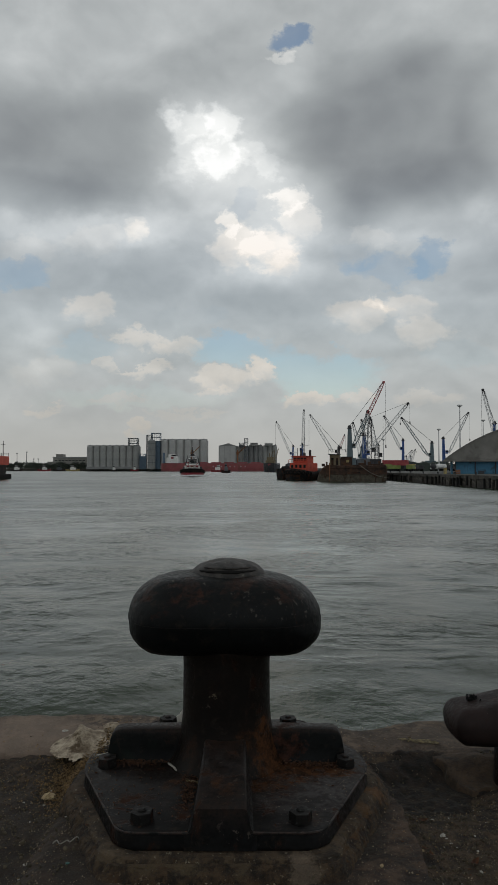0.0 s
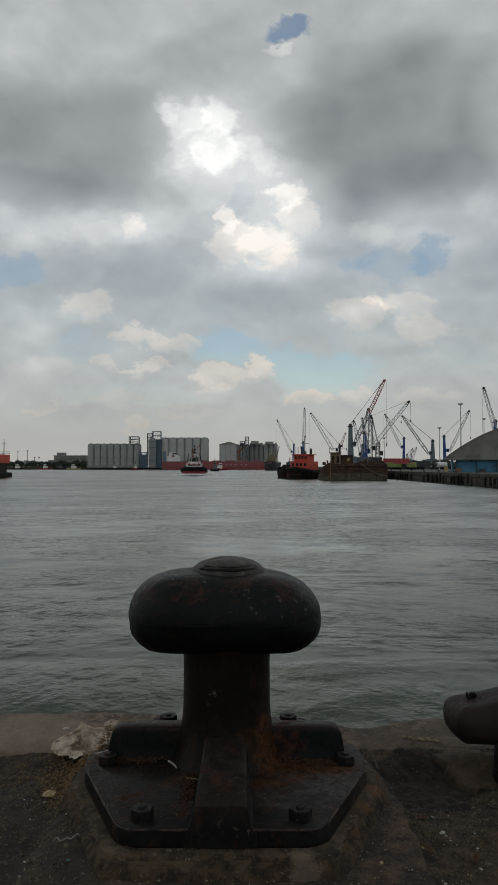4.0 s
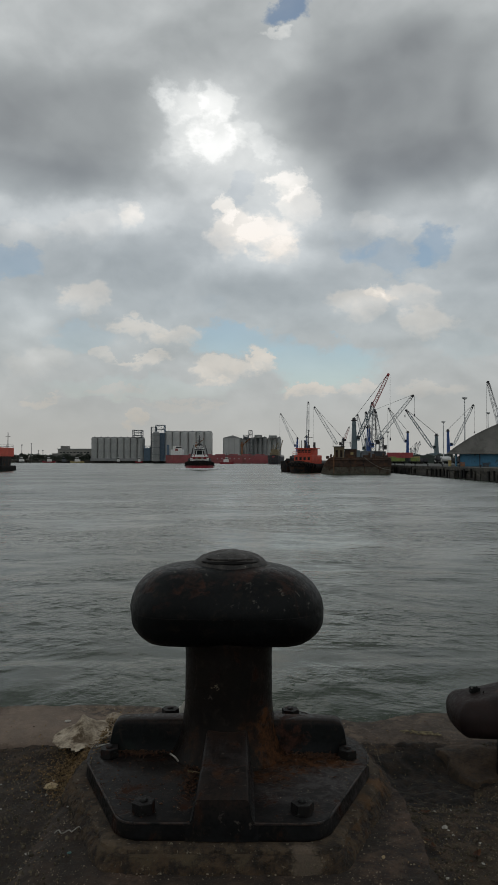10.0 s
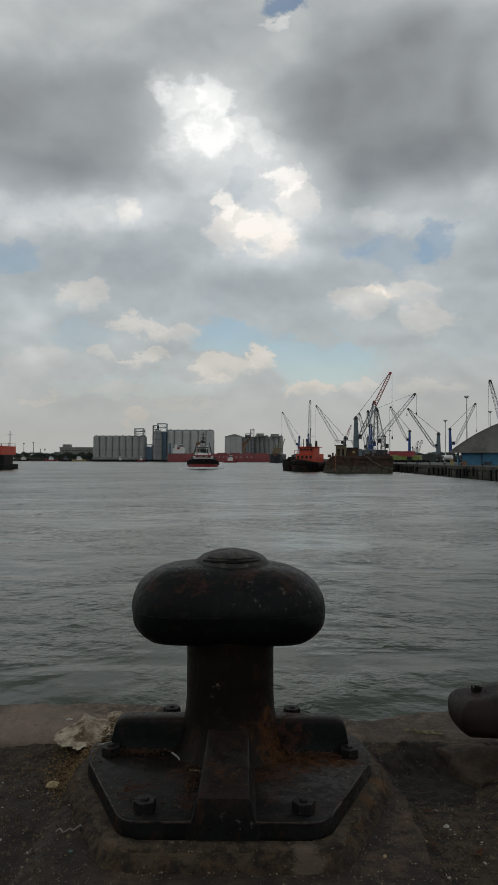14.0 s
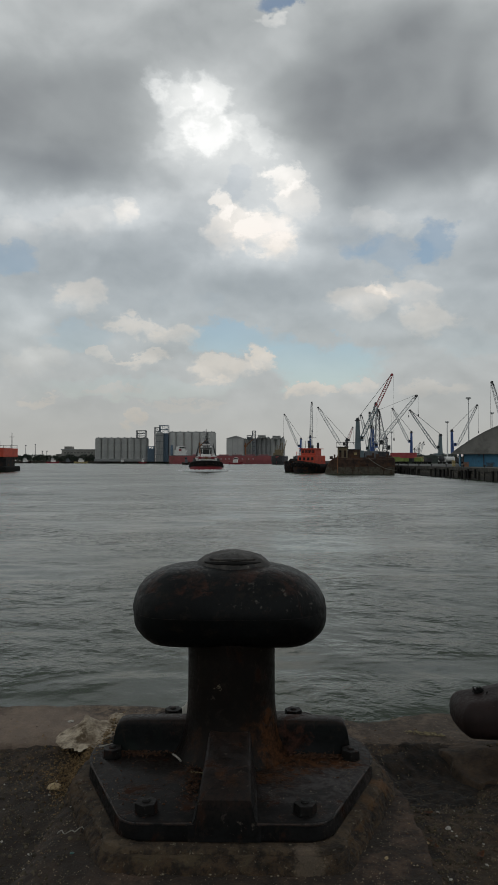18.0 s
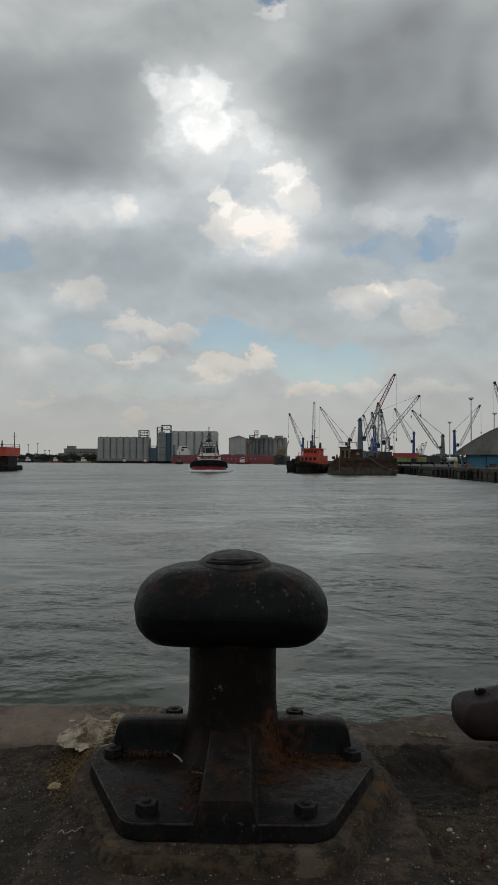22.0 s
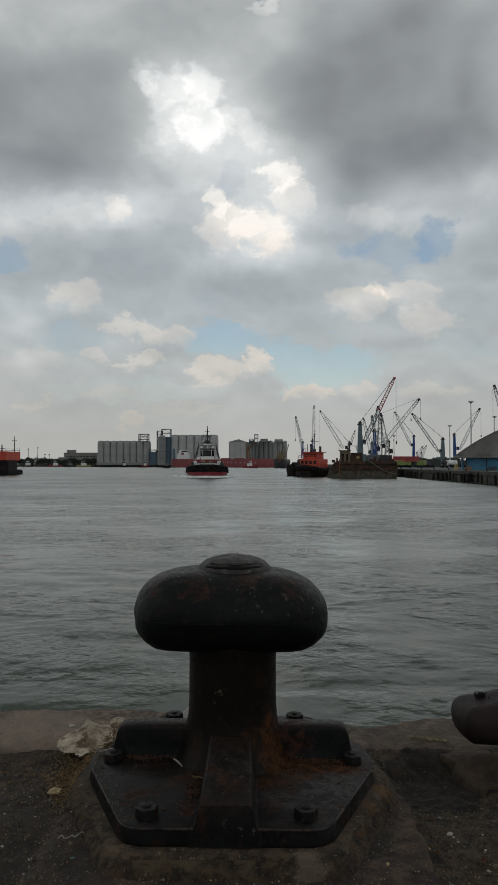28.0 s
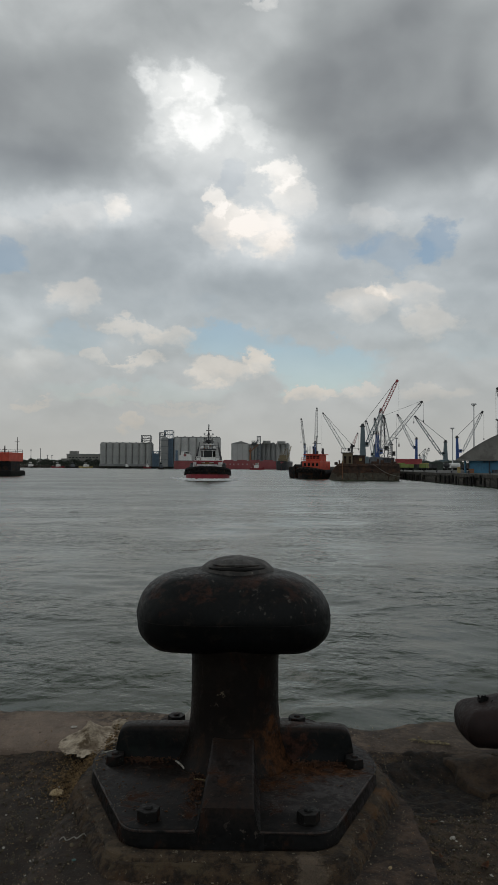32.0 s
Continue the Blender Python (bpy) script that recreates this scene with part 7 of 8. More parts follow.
flood_mast(76.0, 250, 23.6, 0.6)
flood_mast(82.0, 300, 17.8, 0.5)
flood_mast(111.4, 330, 23.8, 0.65)
flood_mast(81.3, 420, 18.4, 0.6)


# ---- warehouse with a barrel roof ----
def warehouse():
    w = thing("barrel_roof_warehouse", 59.6, 141.5, 0.0, "blue sheet-walled warehouse under a grey barrel roof", "warehouse", turn=-16)
    half, eave, rise, deep = 19.2, 3.0, 7.6, 70.0

    def arch(x):
        return eave + rise * (1 - (x / half) ** 2)

    n = 40
    xs = [-half + 2 * half * i / n for i in range(n + 1)]
    bm = bmesh.new()
    rows = [[bm.verts.new((x, y, arch(x) + dz)) for x in xs] for y, dz in ((-0.5, -0.22), (-0.5, 0.0), (deep, 0.0), (deep, -0.22))]
    for a, b in zip(rows, rows[1:] + rows[:1]):
        for k in range(n):
            bm.faces.new((a[k], a[k + 1], b[k + 1], b[k]))
    for k in (0, n):
        bm.faces.new([r[k] for r in rows])
    part("roof", bm, ROOF, w, "grey curved sheet roof", False)
    # sloping grey sheets that close the end under the arch
    panels = 10
    for k in range(panels):
        bm = bmesh.new()
        x0, x1 = -half + 2 * half * k / panels + 0.0, -half + 2 * half * (k + 1) / panels + 0.1
        lap = -0.35 - 0.03 * (k % 2)
        pts = [min(half, x0 + (x1 - x0) * i / 4) for i in range(5)]
        front = [bm.verts.new((x, lap, arch(x) - 0.15)) for x in pts] + [bm.verts.new((pts[-1], lap, eave - 0.25)), bm.verts.new((x0, lap, eave - 0.25))]
        back = [bm.verts.new(v.co + Vector((0, 0.2, 0))) for v in front]
        bm.faces.new(front)
        bm.faces.new(back[::-1])
        for i in range(7):
            bm.faces.new((front[i], front[(i + 1) % 7], back[(i + 1) % 7], back[i]))
        part("gable_sheet", bm, ROOF, w, "grey sheeted end under the arch")
    bm = bmesh.new()
    box(bm, -half - 0.2, half + 0.2, -1.5, 0.0, eave - 0.45, eave - 0.12, 0.04)
    part("canopy", bm, ROOF, w, "grey canopy edge")
    for k in range(9):
        bm = bmesh.new()
        x0 = -half + 2.3 + k * 4.0
        box(bm, x0 + 0.04, min(half - 0.3, x0 + 3.96), 0.0, 0.15, 0.0, eave - 0.3)
        part("wall_sheet", bm, BLUE_WALL, w)
    for k in range(10):
        bm = bmesh.new()
        box(bm, -half + 2.3 + k * 4.0 - 0.09, -half + 2.3 + k * 4.0 + 0.09, -0.30, 0.1, 0.0, eave - 0.3, 0.02)
        part("post", bm, CRANE_DARK, w)
    for s in (-1, 1):
        bm = bmesh.new()
        box(bm, s * (half - 1.65) - 0.15, s * (half - 1.65) + 0.15, 0.3, deep, 0.0, arch(half - 1.6) - 0.3)
        part("side_wall", bm, BLUE_WALL, w)
    bm = bmesh.new()
    box(bm, -half + 12.8, -half + 13.6, -0.33, -0.28, 0.9, 2.6)
    part("notice_board", bm, WALL_PALE, w, "pale board with faded marks")
    for z in (1.2, 1.6, 2.0, 2.3):
        bm = bmesh.new()
        box(bm, -half + 12.9, -half + 13.45, -0.345, -0.33, z, z + 0.12)
        part("notice_bar", bm, CRANE_DARK, w)


warehouse()


def yard_clutter():
    rng = random.Random(8)
    for x, y, w, h, mat, label in ((43.4, 144.6, 0.9, 0.9, ORANGE_RUST, "rusty steel drum rack by the warehouse"), (47.8, 143.2, 1.1, 0.7, CRANE_DARK, "dark stack of pallets by the warehouse"), (54.4, 141.5, 0.5, 1.0, CRANE_RED, "red bin by the warehouse wall"), (41.2, 146, 0.5, 1.3, YELLOW, "yellow barrier by the warehouse")):
        c = thing("yard_crate", x, y, 0.0, label, "crate")
        for k in range(3):
            bm = bmesh.new()
            box(bm, -w / 2, w / 2, -0.4, 0.4, h * k / 3 + 0.01, h * (k + 1) / 3 - 0.03, 0.02)
            part("slat", bm, mat, c)


yard_clutter()


def lorry(x, y, body, cab_mat, kind, label, turn=0.0):
    t = thing("lorry", x, y, 0.0, label, "lorry", "lorries parked on the quay", turn)
    bm = bmesh.new()
    box(bm, -3.4, 3.6, -0.5, 0.5, 0.75, 1.0)
    part("chassis", bm, CRANE_DARK, t)
    for wx in (-2.6, -1.6, 2.5):
        for s in (-1, 1):
            bm = bmesh.new()
            rod(bm, (wx, s * 0.85, 0.5), (wx, s * 1.2, 0.5), 0.5, 0.5, 12)
            part("wheel", bm, RUBBER, t)
    bm = bmesh.new()
    prism(bm, [(1.8, -1.2), (3.7, -1.2), (3.7, 1.2), (1.8, 1.2)], 0.9, 2.9, 0.06, 0.08)
    cab = part("cab", bm, cab_mat, t)
    bm = bmesh.new()
    box(bm, 2.5, 3.45, -1.24, -1.14, 1.9, 2.6)
    part("side_window", bm, WINDOW, cab)
    bm = bmesh.new()
    box(bm, 3.60, 3.72, -1.0, 1.0, 1.85, 2.65)
    part("windscreen", bm, WINDOW, cab)
    bm = bmesh.new()
    if kind == "tank":
        rod(bm, (-3.4, 0, 2.0), (1.6, 0, 2.0), 1.05, 1.05, 18)
        part("tank", bm, body, t, "round tank", True)
    elif kind == "box":
        box(bm, -3.5, 1.6, -1.25, 1.25, 1.0, 3.2, 0.06)
        part("cargo_box", bm, body, t)
    else:
        for p in ((-3.5, 1.6, -1.25, -1.15), (-3.5, 1.6, 1.15, 1.25), (-3.5, -3.4, -1.15, 1.15), (1.5, 1.6, -1.15, 1.15)):
            box(bm, *p, 1.0, 2.4)
        box(bm, -3.4, 1.5, -1.15, 1.15, 1.0, 1.15)
        part("tipper_body", bm, body, t)
    return t


LORRIES = ((40.5, 196, LIME, LIME, "tip", "lime green tipper lorry parked on the quay"), (44.3, 190, LIME, YELLOW, "tip", "lime green tipper lorry parked on the quay"), (47.9, 199, CRANE_DARK, LIME, "tip", "dark tipper lorry with a lime cab parked on the quay"),
           (51.5, 194, CRANE_DARK, TUG_WHITE, "tank", "dark tanker lorry with a white cab parked on the quay"), (55.4, 203, TUG_WHITE, TUG_WHITE, "tank", "white tanker lorry parked on the quay"), (59.5, 196, CRANE_GREY, CRANE_GREY, "tank", "pale grey tanker lorry parked on the quay"),
           (42.2, 215, BROWN, CRANE_DARK, "tip", "brown lorry in the second row"), (49.9, 218, CRANE_DARK, YELLOW, "tip", "dark tipper lorry with a yellow cab in the second row"), (61.5, 214, CRANE_DARK, BROWN, "tip", "brown tipper lorry in the second row"))
for k, (x, y, body, cab_mat, kind, label) in enumerate(LORRIES):
    lorry(x * 1.45, y * 1.45, body, cab_mat, kind, label, (118, 66, 112, 70, 124, 62, 115, 68, 121)[k])


def containers():
    first = thing("shipping_container", 60.2, 330, 0.0, "dark red corrugated shipping container", "container", "red containers")
    bm = bmesh.new()
    box(bm, -3.0, 3.0, -1.2, 1.2, 0, 2.55, 0.03)
    for i in range(18):
        box(bm, -2.85 + i * 0.33, -2.7 + i * 0.33, -1.26, -1.19, 0.1, 2.45)
    part("body", bm, CRANE_RED, first)
    for x in (-3.0, 2.85):
        bm = bmesh.new()
        box(bm, x, x + 0.15, -1.29, -1.2, 0, 2.55)
        part("corner_post", bm, CRANE_RED, first)
    copy_thing(first, pose(66.4 + 6.15, 330, 2.55))
    first.matrix_basis = pose(66.4, 330, 2.55)
    dark = thing("shipping_container", 66.4, 330, 0.0, "dark weathered shipping container under a red one", "container", "dark containers")
    bm = bmesh.new()
    box(bm, -3.0, 3.0, -1.2, 1.2, 0, 2.55, 0.03)
    for i in range(18):
        box(bm, -2.85 + i * 0.33, -2.7 + i * 0.33, -1.26, -1.19, 0.1, 2.45)
    part("body", bm, TARPAULIN, dark)
    for x in (-3.0, 2.85):
        bm = bmesh.new()
        box(bm, x, x + 0.15, -1.29, -1.2, 0, 2.55)
        part("corner_post", bm, TARPAULIN, dark)
    copy_thing(dark, pose(66.4 + 6.15, 330, 0))


containers()


def cargo_heap():
    """Bulk cargo under a dark tarpaulin behind the lorries."""
    bm = bmesh.new()

    def h(x, y):
        u, v = abs(x) / 11.5, abs(y) / 4.5
        return -0.2 + 4.3 * min(1.0, 2.2 * max(0.0, 1 - u), 1.8 * max(0.0, 1 - v)) * (1 + 0.20 * lump(x, y, 0, 0.35)) + 0.25 * lump(x, y, 2, 1.1)

    sheet(bm, -11.5, 11.5, -4.5, 4.5, 70, 30, h)
    ob = part("cargo_heap", bm, TARPAULIN, smooth=True)
    ob.location = (85.5, 345, 0)
    tagged(ob, "long heap of bulk cargo under a dark green tarpaulin", "heap")


cargo_heap()

# ---- small things on the quay ----
def rest(x, y):
    """The height of what lies under a place near the bollard."""
    lx, ly = x - BX, y - BY
    if abs(lx) < 0.46 and -0.50 < ly < 0.36 and abs(lx) < 0.285 + 0.19 * min(1, max(0, (ly + 0.505) / 0.4)):
        return 0.112
    if y > 2.745:
        return 0.012
    if -0.62 < x < 0.47 and y < 2.7:
        return 0.016
    return floor_height(x, y)


def pebble(x, y, size, mat, name, label, category, flat=0.6, seed=1.0):
    bm = bmesh.new()
    bmesh.ops.create_icosphere(bm, subdivisions=2, radius=size)
    for v in bm.verts:
        g = 1 + 0.45 * lump(v.co.x / size, v.co.y / size, v.co.z / size, 1.1, seed) + 0.35 * lump(v.co.x / size, v.co.y / size, v.co.z / size, 2.7, seed)
        v.co = Vector((v.co.x * g * 1.2, v.co.y * g, v.co.z * g * flat))
    ob = part(name, bm, mat)
    ob.matrix_basis = pose(x, y, rest(x, y) + size * flat * 0.6, 0, 0, seed * 77 % 360)
    return tagged(ob, label, category)


def cement_heap():
    """A torn, crumpled sack stiff with set cement, beside the plinth."""
    rng = random.Random(17)
    bm = bmesh.new()
    nx, ny = 48, 42
    pts = {}
    for i in range(nx + 1):
        for j in range(ny + 1):
            x, y = -0.86 + 0.42 * i / nx + rng.uniform(-0.0015, 0.0015), 2.58 + 0.42 * j / ny + rng.uniform(-0.0015, 0.0015)
            u, v = (x + 0.612) / 0.185, (y - 2.785) / 0.165
            d = u * u + v * v
            fold = 1 - 2.4 * abs(lump(x * 0.8 + y * 0.7, y - 0.5 * x, 0, 6.0))
            crease = 1 - 2.4 * abs(lump(x - y, x * 0.5 + y, 3, 15))
            peak = 0.052 * max(0.0, 1 - math.hypot((x + 0.662) / 0.060, (y - 2.785) / 0.085)) ** 1.3
            h = (0.022 + 0.018 * fold + 0.010 * crease) * math.exp(-d * 0.9) + peak + 0.012 - 0.008 * d
            pts[i, j] = (x, y, h, d + 0.45 * lump(x, y, 1, 8) + 0.10 * lump(x, y, 2, 34))
    made = {}

    def at(i, j):
        if (i, j) not in made:
            made[i, j] = bm.verts.new(pts[i, j][:3])
        return made[i, j]

    for i in range(nx):
        for j in range(ny):
            if pts[i, j][3] < 0.85:
                bm.faces.new((at(i, j), at(i + 1, j), at(i + 1, j + 1)))
                bm.faces.new((at(i, j), at(i + 1, j + 1), at(i, j + 1)))
    tagged(part("cement_sack", bm, CEMENT, smooth=True), "torn crumpled sack of set cement at the quay edge", "sack")
    for x, y, z, size, tall, mat, label in ((-0.250, 2.80, 0.085, 0.038, 1.5, CHIP, "white cement clod behind the bollard column"), (-0.56, 2.88, 0.05, 0.03, 0.7, CEMENT, "small jagged lump of cement")):
        bm = bmesh.new()
        bmesh.ops.create_icosphere(bm, subdivisions=3, radius=size)
        for v in bm.verts:
            g = 1 + 0.5 * (0.5 - abs(lump(v.co.x, v.co.y, v.co.z, 26, x))) + 0.3 * lump(v.co.x, v.co.y, v.co.z, 60)
            v.co = Vector((v.co.x * g, v.co.y * g, v.co.z * g * tall))
        ob = part("cement_lump", bm, mat, smooth=True)
        ob.location = (x, y, z)
        tagged(ob, label, "rubble")


cement_heap()


def twig(bm, x, y, z, long, r, turn, bend, lift=0.0):
    p = Vector((x, y, z))
    a = turn
    for k in range(4):
        q = p + Vector((math.cos(a), math.sin(a), lift)) * long / 4
        rod(bm, p, q, r, r * 0.9, 4)
        p, a = q, a + bend


def litter():
    rng = random.Random(21)
    bm = bmesh.new()
    for k in range(1500):
        x, y = rng.gauss(-0.615, 0.050), rng.gauss(2.54, 0.085)
        twig(bm, x, y, rest(x, y) + 0.004 + rng.uniform(0, 0.014), rng.uniform(0.003, 0.014) * (2.2 if rng.random() < 0.05 else 1), rng.uniform(0.0007, 0.0018), rng.uniform(0, 6.3), rng.uniform(-0.3, 0.3), rng.uniform(-0.1, 0.25))
    # husks and crumbs of grain in the same heap
    for k in range(3600):
        far = rng.random() < 0.12
        x, y = (rng.gauss(-0.69, 0.10), rng.gauss(2.60, 0.11)) if far else (rng.gauss(-0.615, 0.042), rng.gauss(2.545, 0.08))
        s = rng.uniform(0.0015, 0.0045) * (1.9 if rng.random() < 0.10 else 1)
        top = 0.0 if far else 0.022 * math.exp(-((x + 0.615) / 0.05) ** 2 - ((y - 2.545) / 0.09) ** 2)
        z = rest(x, y) + s * 0.5 + rng.uniform(0, 1) * top
        a = rng.uniform(0, 6.3)
        v = [bm.verts.new((x + s * (p * math.cos(a) - q * math.sin(a)), y + s * (p * math.sin(a) + q * math.cos(a)), z + s * r)) for p, q, r in ((1.4, 0, -0.3), (-0.6, 0.8, -0.4), (-0.5, -0.9, -0.2), (0.1, 0.1, 0.7))]
        for q in ((0, 1, 3), (1, 2, 3), (2, 0, 3), (0, 2, 1)):
            bm.faces.new([v[c] for c in q])
    tagged(part("straw_litter", bm, STRAW), "brown dry straw and chaff heaped by the plinth", "litter", kind="stuff")
    bm = bmesh.new()
    for cx, cy, sx, sy, count in ((-0.40, 2.40, 0.045, 0.016, 420), (-0.30, 2.405, 0.06, 0.012, 160), (-0.185, 2.24, 0.016, 0.09, 520), (0.14, 2.385, 0.09, 0.014, 200), (0.25, 2.37, 0.05, 0.015, 120), (0.04, 2.30, 0.10, 0.10, 120), (-0.36, 2.15, 0.10, 0.10, 100)):
        for _ in range(count):
            x, y = rng.gauss(cx, sx), rng.gauss(cy, sy)
            twig(bm, x, y, 0.113 + rng.uniform(0, 0.008), rng.uniform(0.002, 0.010), rng.uniform(0.0008, 0.0024), rng.uniform(0, 6.3), rng.uniform(-0.3, 0.3), rng.uniform(-0.1, 0.2))
    tagged(part("rust_flakes", bm, FLAKE), "rusty flakes and chaff on the base plate", "litter", kind="stuff")
    bm = bmesh.new()
    for _ in range(90):
        u = rng.uniform(-1, 1)
        x, y = 0.675 + 0.075 * u, 2.835 - 0.02 * u + rng.gauss(0, 0.010)
        twig(bm, x, y, rest(x, y) + 0.005, rng.uniform(0.004, 0.020), rng.uniform(0.0008, 0.0016), rng.gauss(-0.1, 0.4), rng.uniform(-0.2, 0.2), rng.uniform(-0.02, 0.1))
    tagged(part("straw_litter", bm, PALE_STRAW), "streak of pale straw on the coping", "litter", kind="stuff")
    # loose chaff blown over the ground
    for mat, count in ((STRAW, 420), (FLAKE, 380)):
        bm = bmesh.new()
        for _ in range(count):
            x = rng.uniform(0.42, 1.1) if rng.random() < 0.6 else rng.uniform(-1.1, -0.55)
            y = rng.uniform(1.75, 2.72)
            if rng.random() < 0.2:
                x, y = rng.uniform(-1.1, 1.0), rng.uniform(2.76, 3.0)
            twig(bm, x, y, rest(x, y) + 0.003, rng.uniform(0.002, 0.009), rng.uniform(0.0006, 0.0018), rng.uniform(0, 6.3), rng.uniform(-0.4, 0.4), rng.uniform(-0.05, 0.15))
        tagged(part("chaff", bm, mat), "bits of brown chaff scattered on the quay", "litter", kind="stuff")
    # gravel over the dirty ground
    bm = bmesh.new()
    for k in range(4200):
        x = rng.uniform(0.50, 1.15) if k % 3 else rng.uniform(-1.2, -0.5)
        y = rng.uniform(1.7, 2.72)
        s = rng.uniform(0.0012, 0.0045) * (1.7 if rng.random() < 0.06 else 1)
        bmesh.ops.create_icosphere(bm, subdivisions=1, radius=1, matrix=Matrix.Translation((x, y, rest(x, y) + s * 0.4)) @ Euler((rng.uniform(0, 6), rng.uniform(0, 6), 0)).to_matrix().to_4x4() @ Matrix.Diagonal((s * 1.3, s, s * 0.7, 1)))
        if len(bm.verts) > 2000:
            tagged(part("gravel", bm, GREY_STONE), "loose grey gravel and grit on the quay", "gravel", kind="stuff")
            bm = bmesh.new()
    tagged(part("gravel", bm, GREY_STONE), "loose grey gravel and grit on the quay", "gravel", kind="stuff")
    # finer tan grit, also on the coping and the apron
    for sx0, sx1, sy0, sy1, count in ((0.46, 1.1, 1.7, 2.75, 4200), (-1.2, -0.5, 1.7, 2.75, 3200), (-1.2, 1.1, 2.74, 3.02, 700), (0.28, 0.5, 1.75, 2.4, 500), (-0.66, -0.4, 1.75, 2.2, 450), (-0.5, 0.4, 1.72, 1.89, 500)):
        bm = bmesh.new()
        for _ in range(count):
            x, y, s = rng.uniform(sx0, sx1), rng.uniform(sy0, sy1), rng.uniform(0.0006, 0.0016) * (2.4 if rng.random() < 0.16 else 1)
            z = rest(x, y) + s * 0.3
            v = [bm.verts.new((x + s * a, y + s * b, z + s * c)) for a, b, c in ((1.2, 0, -0.4), (-0.6, 0.9, -0.4), (-0.5, -1.0, -0.4), (0.1, 0.1, 0.8))]
            for q in ((0, 1, 3), (1, 2, 3), (2, 0, 3)):
                bm.faces.new([v[i] for i in q])
        tagged(part("grit", bm, GRIT), "fine tan grit scattered on the quay", "grit", kind="stuff")
    # specks of sand on the base plate
    bm = bmesh.new()
    for _ in range(420):
        x, y, s = BX + rng.uniform(-0.40, 0.40), BY + rng.uniform(-0.46, -0.06), rng.uniform(0.0005, 0.0011) * (2.2 if rng.random() < 0.10 else 1)
        if abs(x - BX) > 0.27 + 0.19 * (y - BY + 0.46) / 0.4 or abs(x - BX) < 0.11:
            continue
        v = [bm.verts.new((x + s * a, y + s * b, 0.1125 + s * c)) for a, b, c in ((1.2, 0, -0.4), (-0.6, 0.9, -0.4), (-0.5, -1.0, -0.4), (0.1, 0.1, 0.8))]
        for q in ((0, 1, 3), (1, 2, 3), (2, 0, 3)):
            bm.faces.new([v[i] for i in q])
    tagged(part("grit", bm, GRIT), "specks of sand on the base plate", "grit", kind="stuff")
    # pale chips that can be told apart
    for k in range(46):
        x, y = (rng.uniform(0.52, 0.98), rng.uniform(1.85, 2.45)) if k < 26 else (rng.uniform(-1.0, -0.55), rng.uniform(1.9, 2.5))
        pebble(x, y, rng.uniform(0.0020, 0.0052), CHIP, "stone_chip", "small pale stone chip on the quay", "stone", 0.5, k + 0.3)["group"] = "pale stone chips"
    for k in range(16):
        pebble(rng.uniform(-0.36, 0.30), 1.865 + rng.uniform(-0.02, 0.012), rng.uniform(0.0013, 0.0034), GRIT, "stone_chip", "small tan stone chip at the foot of the plinth", "stone", 0.5, k + 60.3)["group"] = "pale stone chips"
    pebble(-0.690, 2.435, 0.020, PALE_ROCK, "stone", "yellowish flat stone on the dark asphalt", "stone", 0.5, 2.2)
    pebble(0.605, 2.215, 0.0075, CHIP, "stone", "white pebble on the dirty ground", "stone", 0.6, 5.1)
    pebble(0.365, 1.955, 0.0055, PALE_ROCK, "stone", "small yellow stone on the concrete apron", "stone", 0.6, 7.7)
    pebble(0.52, 2.13, 0.005, PALE_ROCK, "stone", "pale stone at the apron's broken edge", "stone", 0.6, 3.9)
    pebble(-0.503, 1.97, 0.006, TEAL_CHIP, "plastic_scrap", "flat teal scrap of plastic on the apron", "litter", 0.25, 4.4)
    for x, y in ((-0.77, 2.95), (-0.715, 2.93)):
        pebble(x, y, 0.011, CHIP, "paint_flake", "flat white flake on the coping", "litter", 0.18, 3.3 + x)
    # a white splinter and a bent straw on the base plate
    for x, y, long, turn, mat, name, label in ((-0.240, 2.325, 0.065, 1.95, CHIP, "splinter", "white splinter lying on the base plate"), (-0.160, 2.235, 0.045, 2.65, PALE_STRAW, "straw", "bent yellow straw on the base plate"), (-0.535, 2.44, 0.05, 0.35, CHIP, "splinter", "white splinter beside a bolt"), (-0.44, 2.455, 0.03, 2.8, CHIP, "splinter", "short white splinter beside a bolt")):
        bm = bmesh.new()
        twig(bm, 0, 0, 0, long, 0.0032, 0, 0.1)
        ob = part(name, bm, mat)
        ob.matrix_basis = pose(x, y, 0.118, 0, 0, math.degrees(turn))
        tagged(ob, label, "litter")
    # a bit of pale cord
    bm = bmesh.new()
    lie = rest(-0.53, 2.10) + 0.010
    pts = [Vector((-0.568 + 0.095 * q, 2.052 + 0.036 * q + 0.010 * math.sin(21 * q), lie + 0.003 * math.sin(13 * q))) for q in [k / 24 for k in range(25)]]
    pts += [pts[-1] + Vector((0.026 - 0.026 * math.cos(a), 0.014 * math.sin(a), 0.010)) for a in [k * 0.45 for k in range(1, 14)]]
    for p, q in zip(pts, pts[1:]):
        rod(bm, p, q, 0.0019, 0.0019, 5)
    tagged(part("cord", bm, CORD), "short frayed pale cord on the asphalt", "cord")
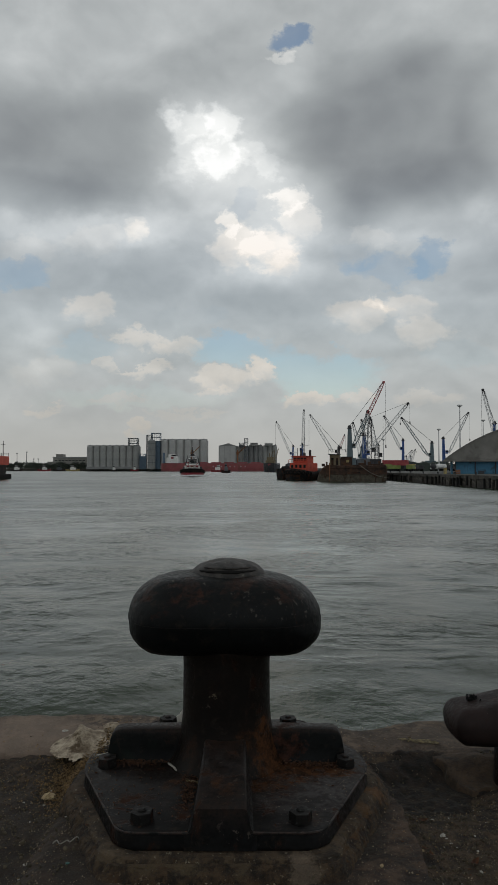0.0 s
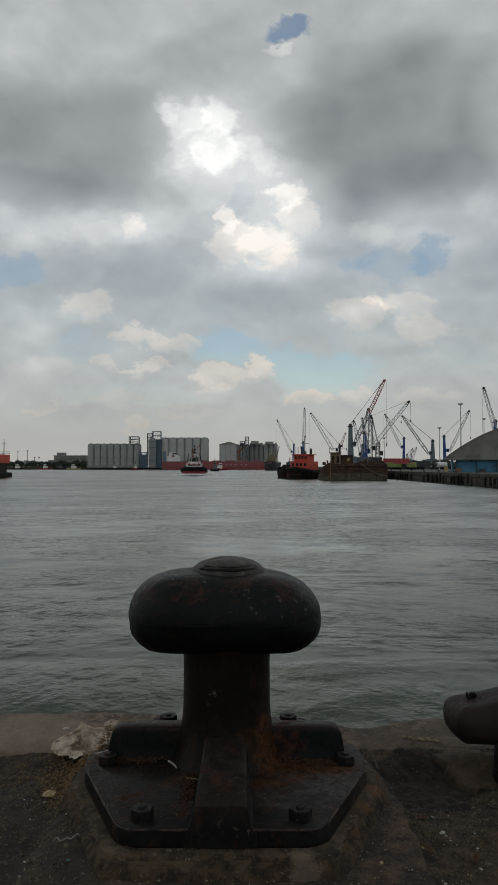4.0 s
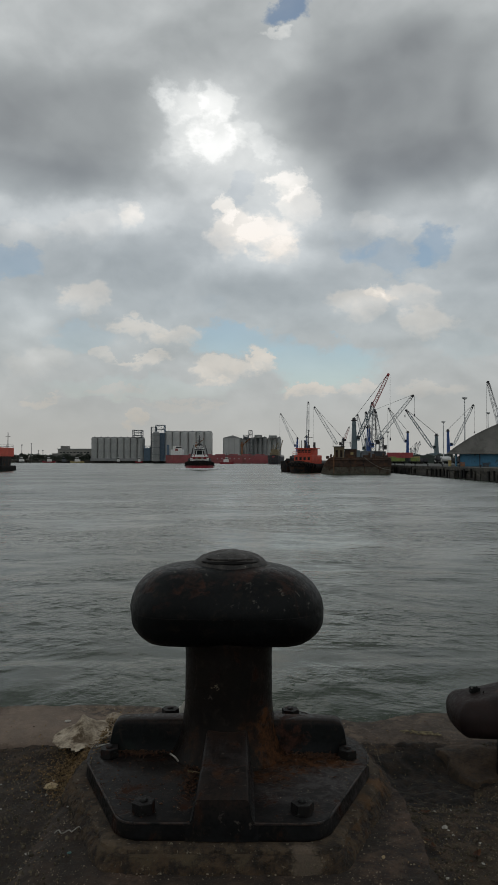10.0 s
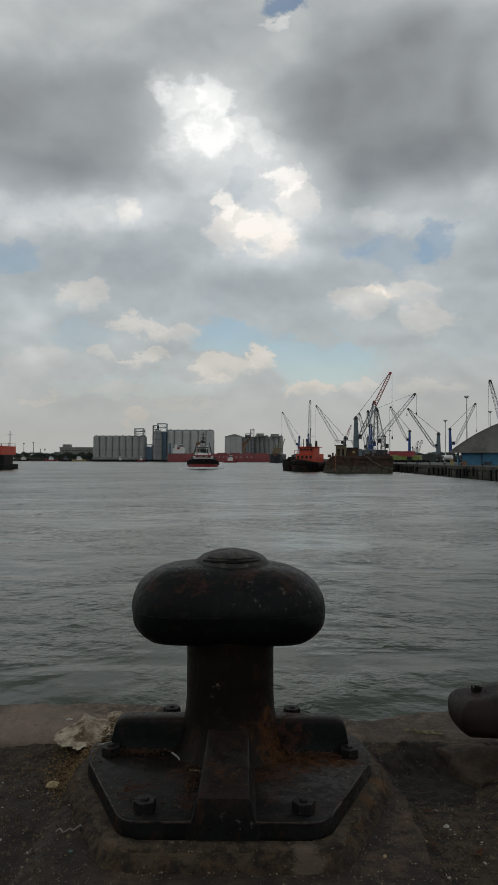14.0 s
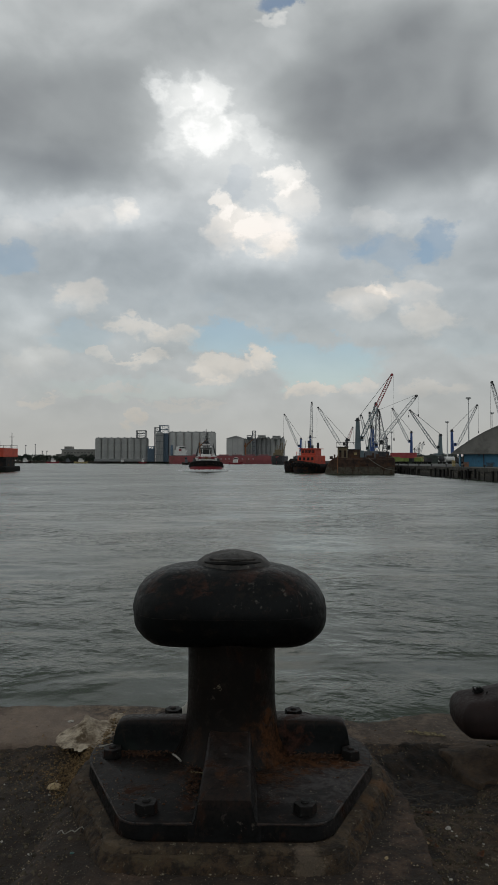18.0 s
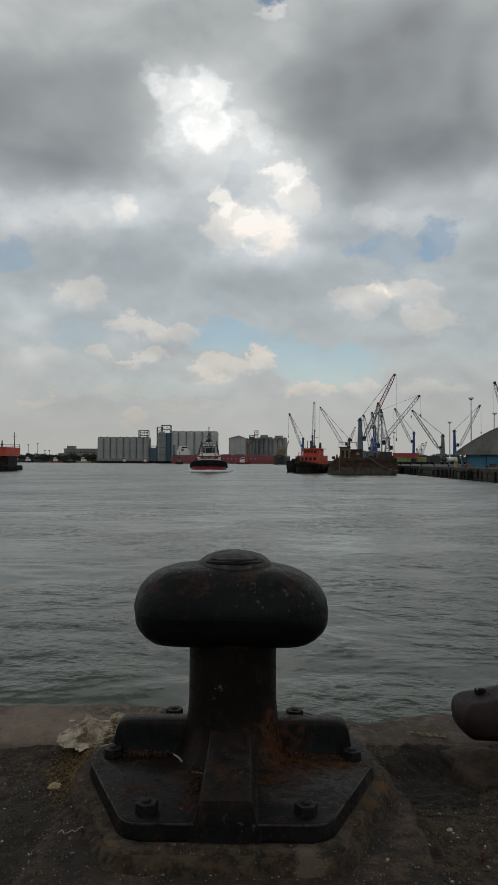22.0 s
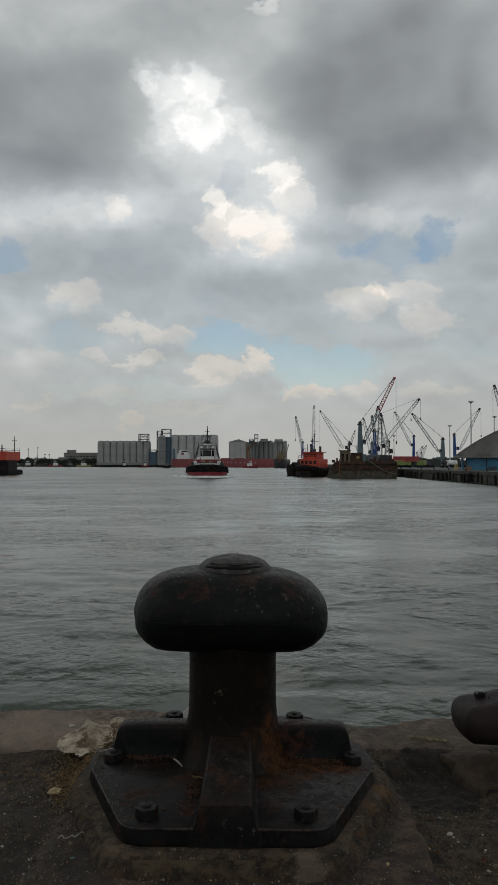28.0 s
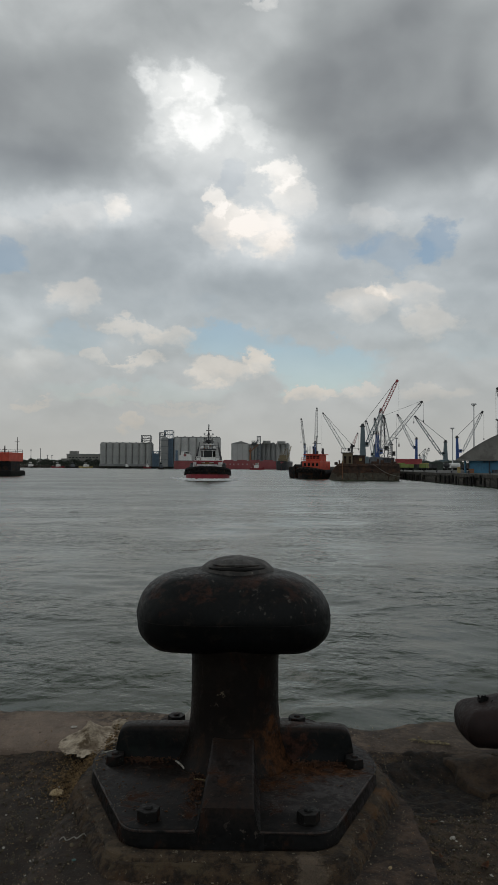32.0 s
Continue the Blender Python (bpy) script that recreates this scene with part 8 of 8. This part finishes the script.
    # dead leaves
    for k, (x, y, s) in enumerate(((0.565, 2.31, 0.016), (0.655, 2.06, 0.021), (0.54, 2.10, 0.014), (0.53, 2.13, 0.012))):
        bm = bmesh.new()
        rim = [(math.cos(a) * (1.0 + 0.2 * math.cos(3 * a)), math.sin(a) * 0.45 * (1 + 0.2 * math.sin(2 * a))) for a in [i * math.tau / 14 for i in range(14)]]
        top = [bm.verts.new((u * s, v * s, 0.25 * s * (u * u) + 0.1 * s * abs(v))) for u, v in rim]
        c = bm.verts.new((0, 0, 0))
        for i in range(14):
            bm.faces.new((c, top[i], top[(i + 1) % 14]))
        bmesh.ops.solidify(bm, geom=bm.faces[:], thickness=0.0012)
        ob = part("dead_leaf", bm, LEAF)
        ob.matrix_basis = pose(x, y, rest(x, y) + 0.008, 4, 6, 40 * k + 10)
        tagged(ob, "curled brown dead leaf on the ground", "leaf", "dead leaves")
    # a tuft of old rope yarn caught on the small bollard
    bm = bmesh.new()
    for k in range(70):
        twig(bm, 0.818 + rng.gauss(0, 0.008), 2.585 + rng.gauss(0, 0.007), 0.257 + rng.uniform(0, 0.005), rng.uniform(0.006, 0.013), 0.0016, rng.uniform(0, 6.3), rng.uniform(-0.6, 0.6), rng.uniform(0.4, 1.9))
    tagged(part("yarn_tuft", bm, RUBBER), "dark tuft of old yarn on the small bollard", "litter")


litter()


# ---- what moves ----
def motions():
    # the cloud drifts towards the quay on the wind
    walk(clouds, [(0, pose(0, 0, 1.1)), (8, pose(-22.5, -52.5, 1.1)), (16, pose(-45, -105, 1.1)), (24, pose(-67.5, -157.5, 1.1)), (32, pose(-90, -210, 1.1))])
    # ripples drift slowly along the quay
    walk(sea, [(0, pose(0, 0, SEA)), (8, pose(1.6, -0.5, SEA + 0.01)), (16, pose(3.2, -1.0, SEA - 0.01)), (24, pose(4.8, -1.5, SEA + 0.01)), (32, pose(6.4, -2.0, SEA))])
    # the tug comes on, heaving a little
    way = ((0, -24.0, 295.0, 184), (3, -22.6, 281.0, 184), (6, -21.1, 267.0, 184), (10, -19.2, 248.0, 184.5), (13, -17.8, 235.0, 185), (17, -16.1, 218.0, 185), (19, -15.2, 209.0, 185), (24, -13.9, 190.0, 185), (28, -13.0, 174.0, 184), (30, -12.65, 167.0, 184), (32, -12.3, 160.0, 183))
    walk(tug, [(t, pose(x, y, SEA + 0.06 * math.sin(t * 1.3), 0.5 * math.sin(t * 1.1), 0.5 * math.sin(t * 0.9), turn)) for t, x, y, turn in way])
    # one crane slews its jib towards the water
    walk(slewing_crane, [(t, pose(0, 0, 0, 0, 0, a)) for t, a in ((0, 0), (9, 0), (17, 1), (20, 15), (23, 35), (25, 49), (28, 59), (32, 70))])
    # two small craft cross, one to the east and one to the west
    walk(red_boat, [(0, pose(-28.6, 640, SEA, 0, 0, -100)), (3, pose(-27.6, 640, SEA, 0.4, 0.8, -100)), (10, pose(-24.8, 640, SEA, 0, -0.8, -100)), (17, pose(-20.4, 640, SEA, 0.4, 0.8, -100)), (25, pose(-11.7, 640, SEA, 0, -0.8, -100)), (32, pose(-4.5, 640, SEA, 0, 0, -100))])
    walk(launch, [(0, pose(-16.5, 497, SEA, 0, 0, 78)), (3, pose(-23.4, 505, SEA, 0.5, 1, 78)), (12, pose(-44.0, 542, SEA, 0, -1, 78)), (25, pose(-74.5, 598, SEA, 0.5, 1, 78)), (32, pose(-91.0, 628, SEA, 0, 0, 78))])


motions()
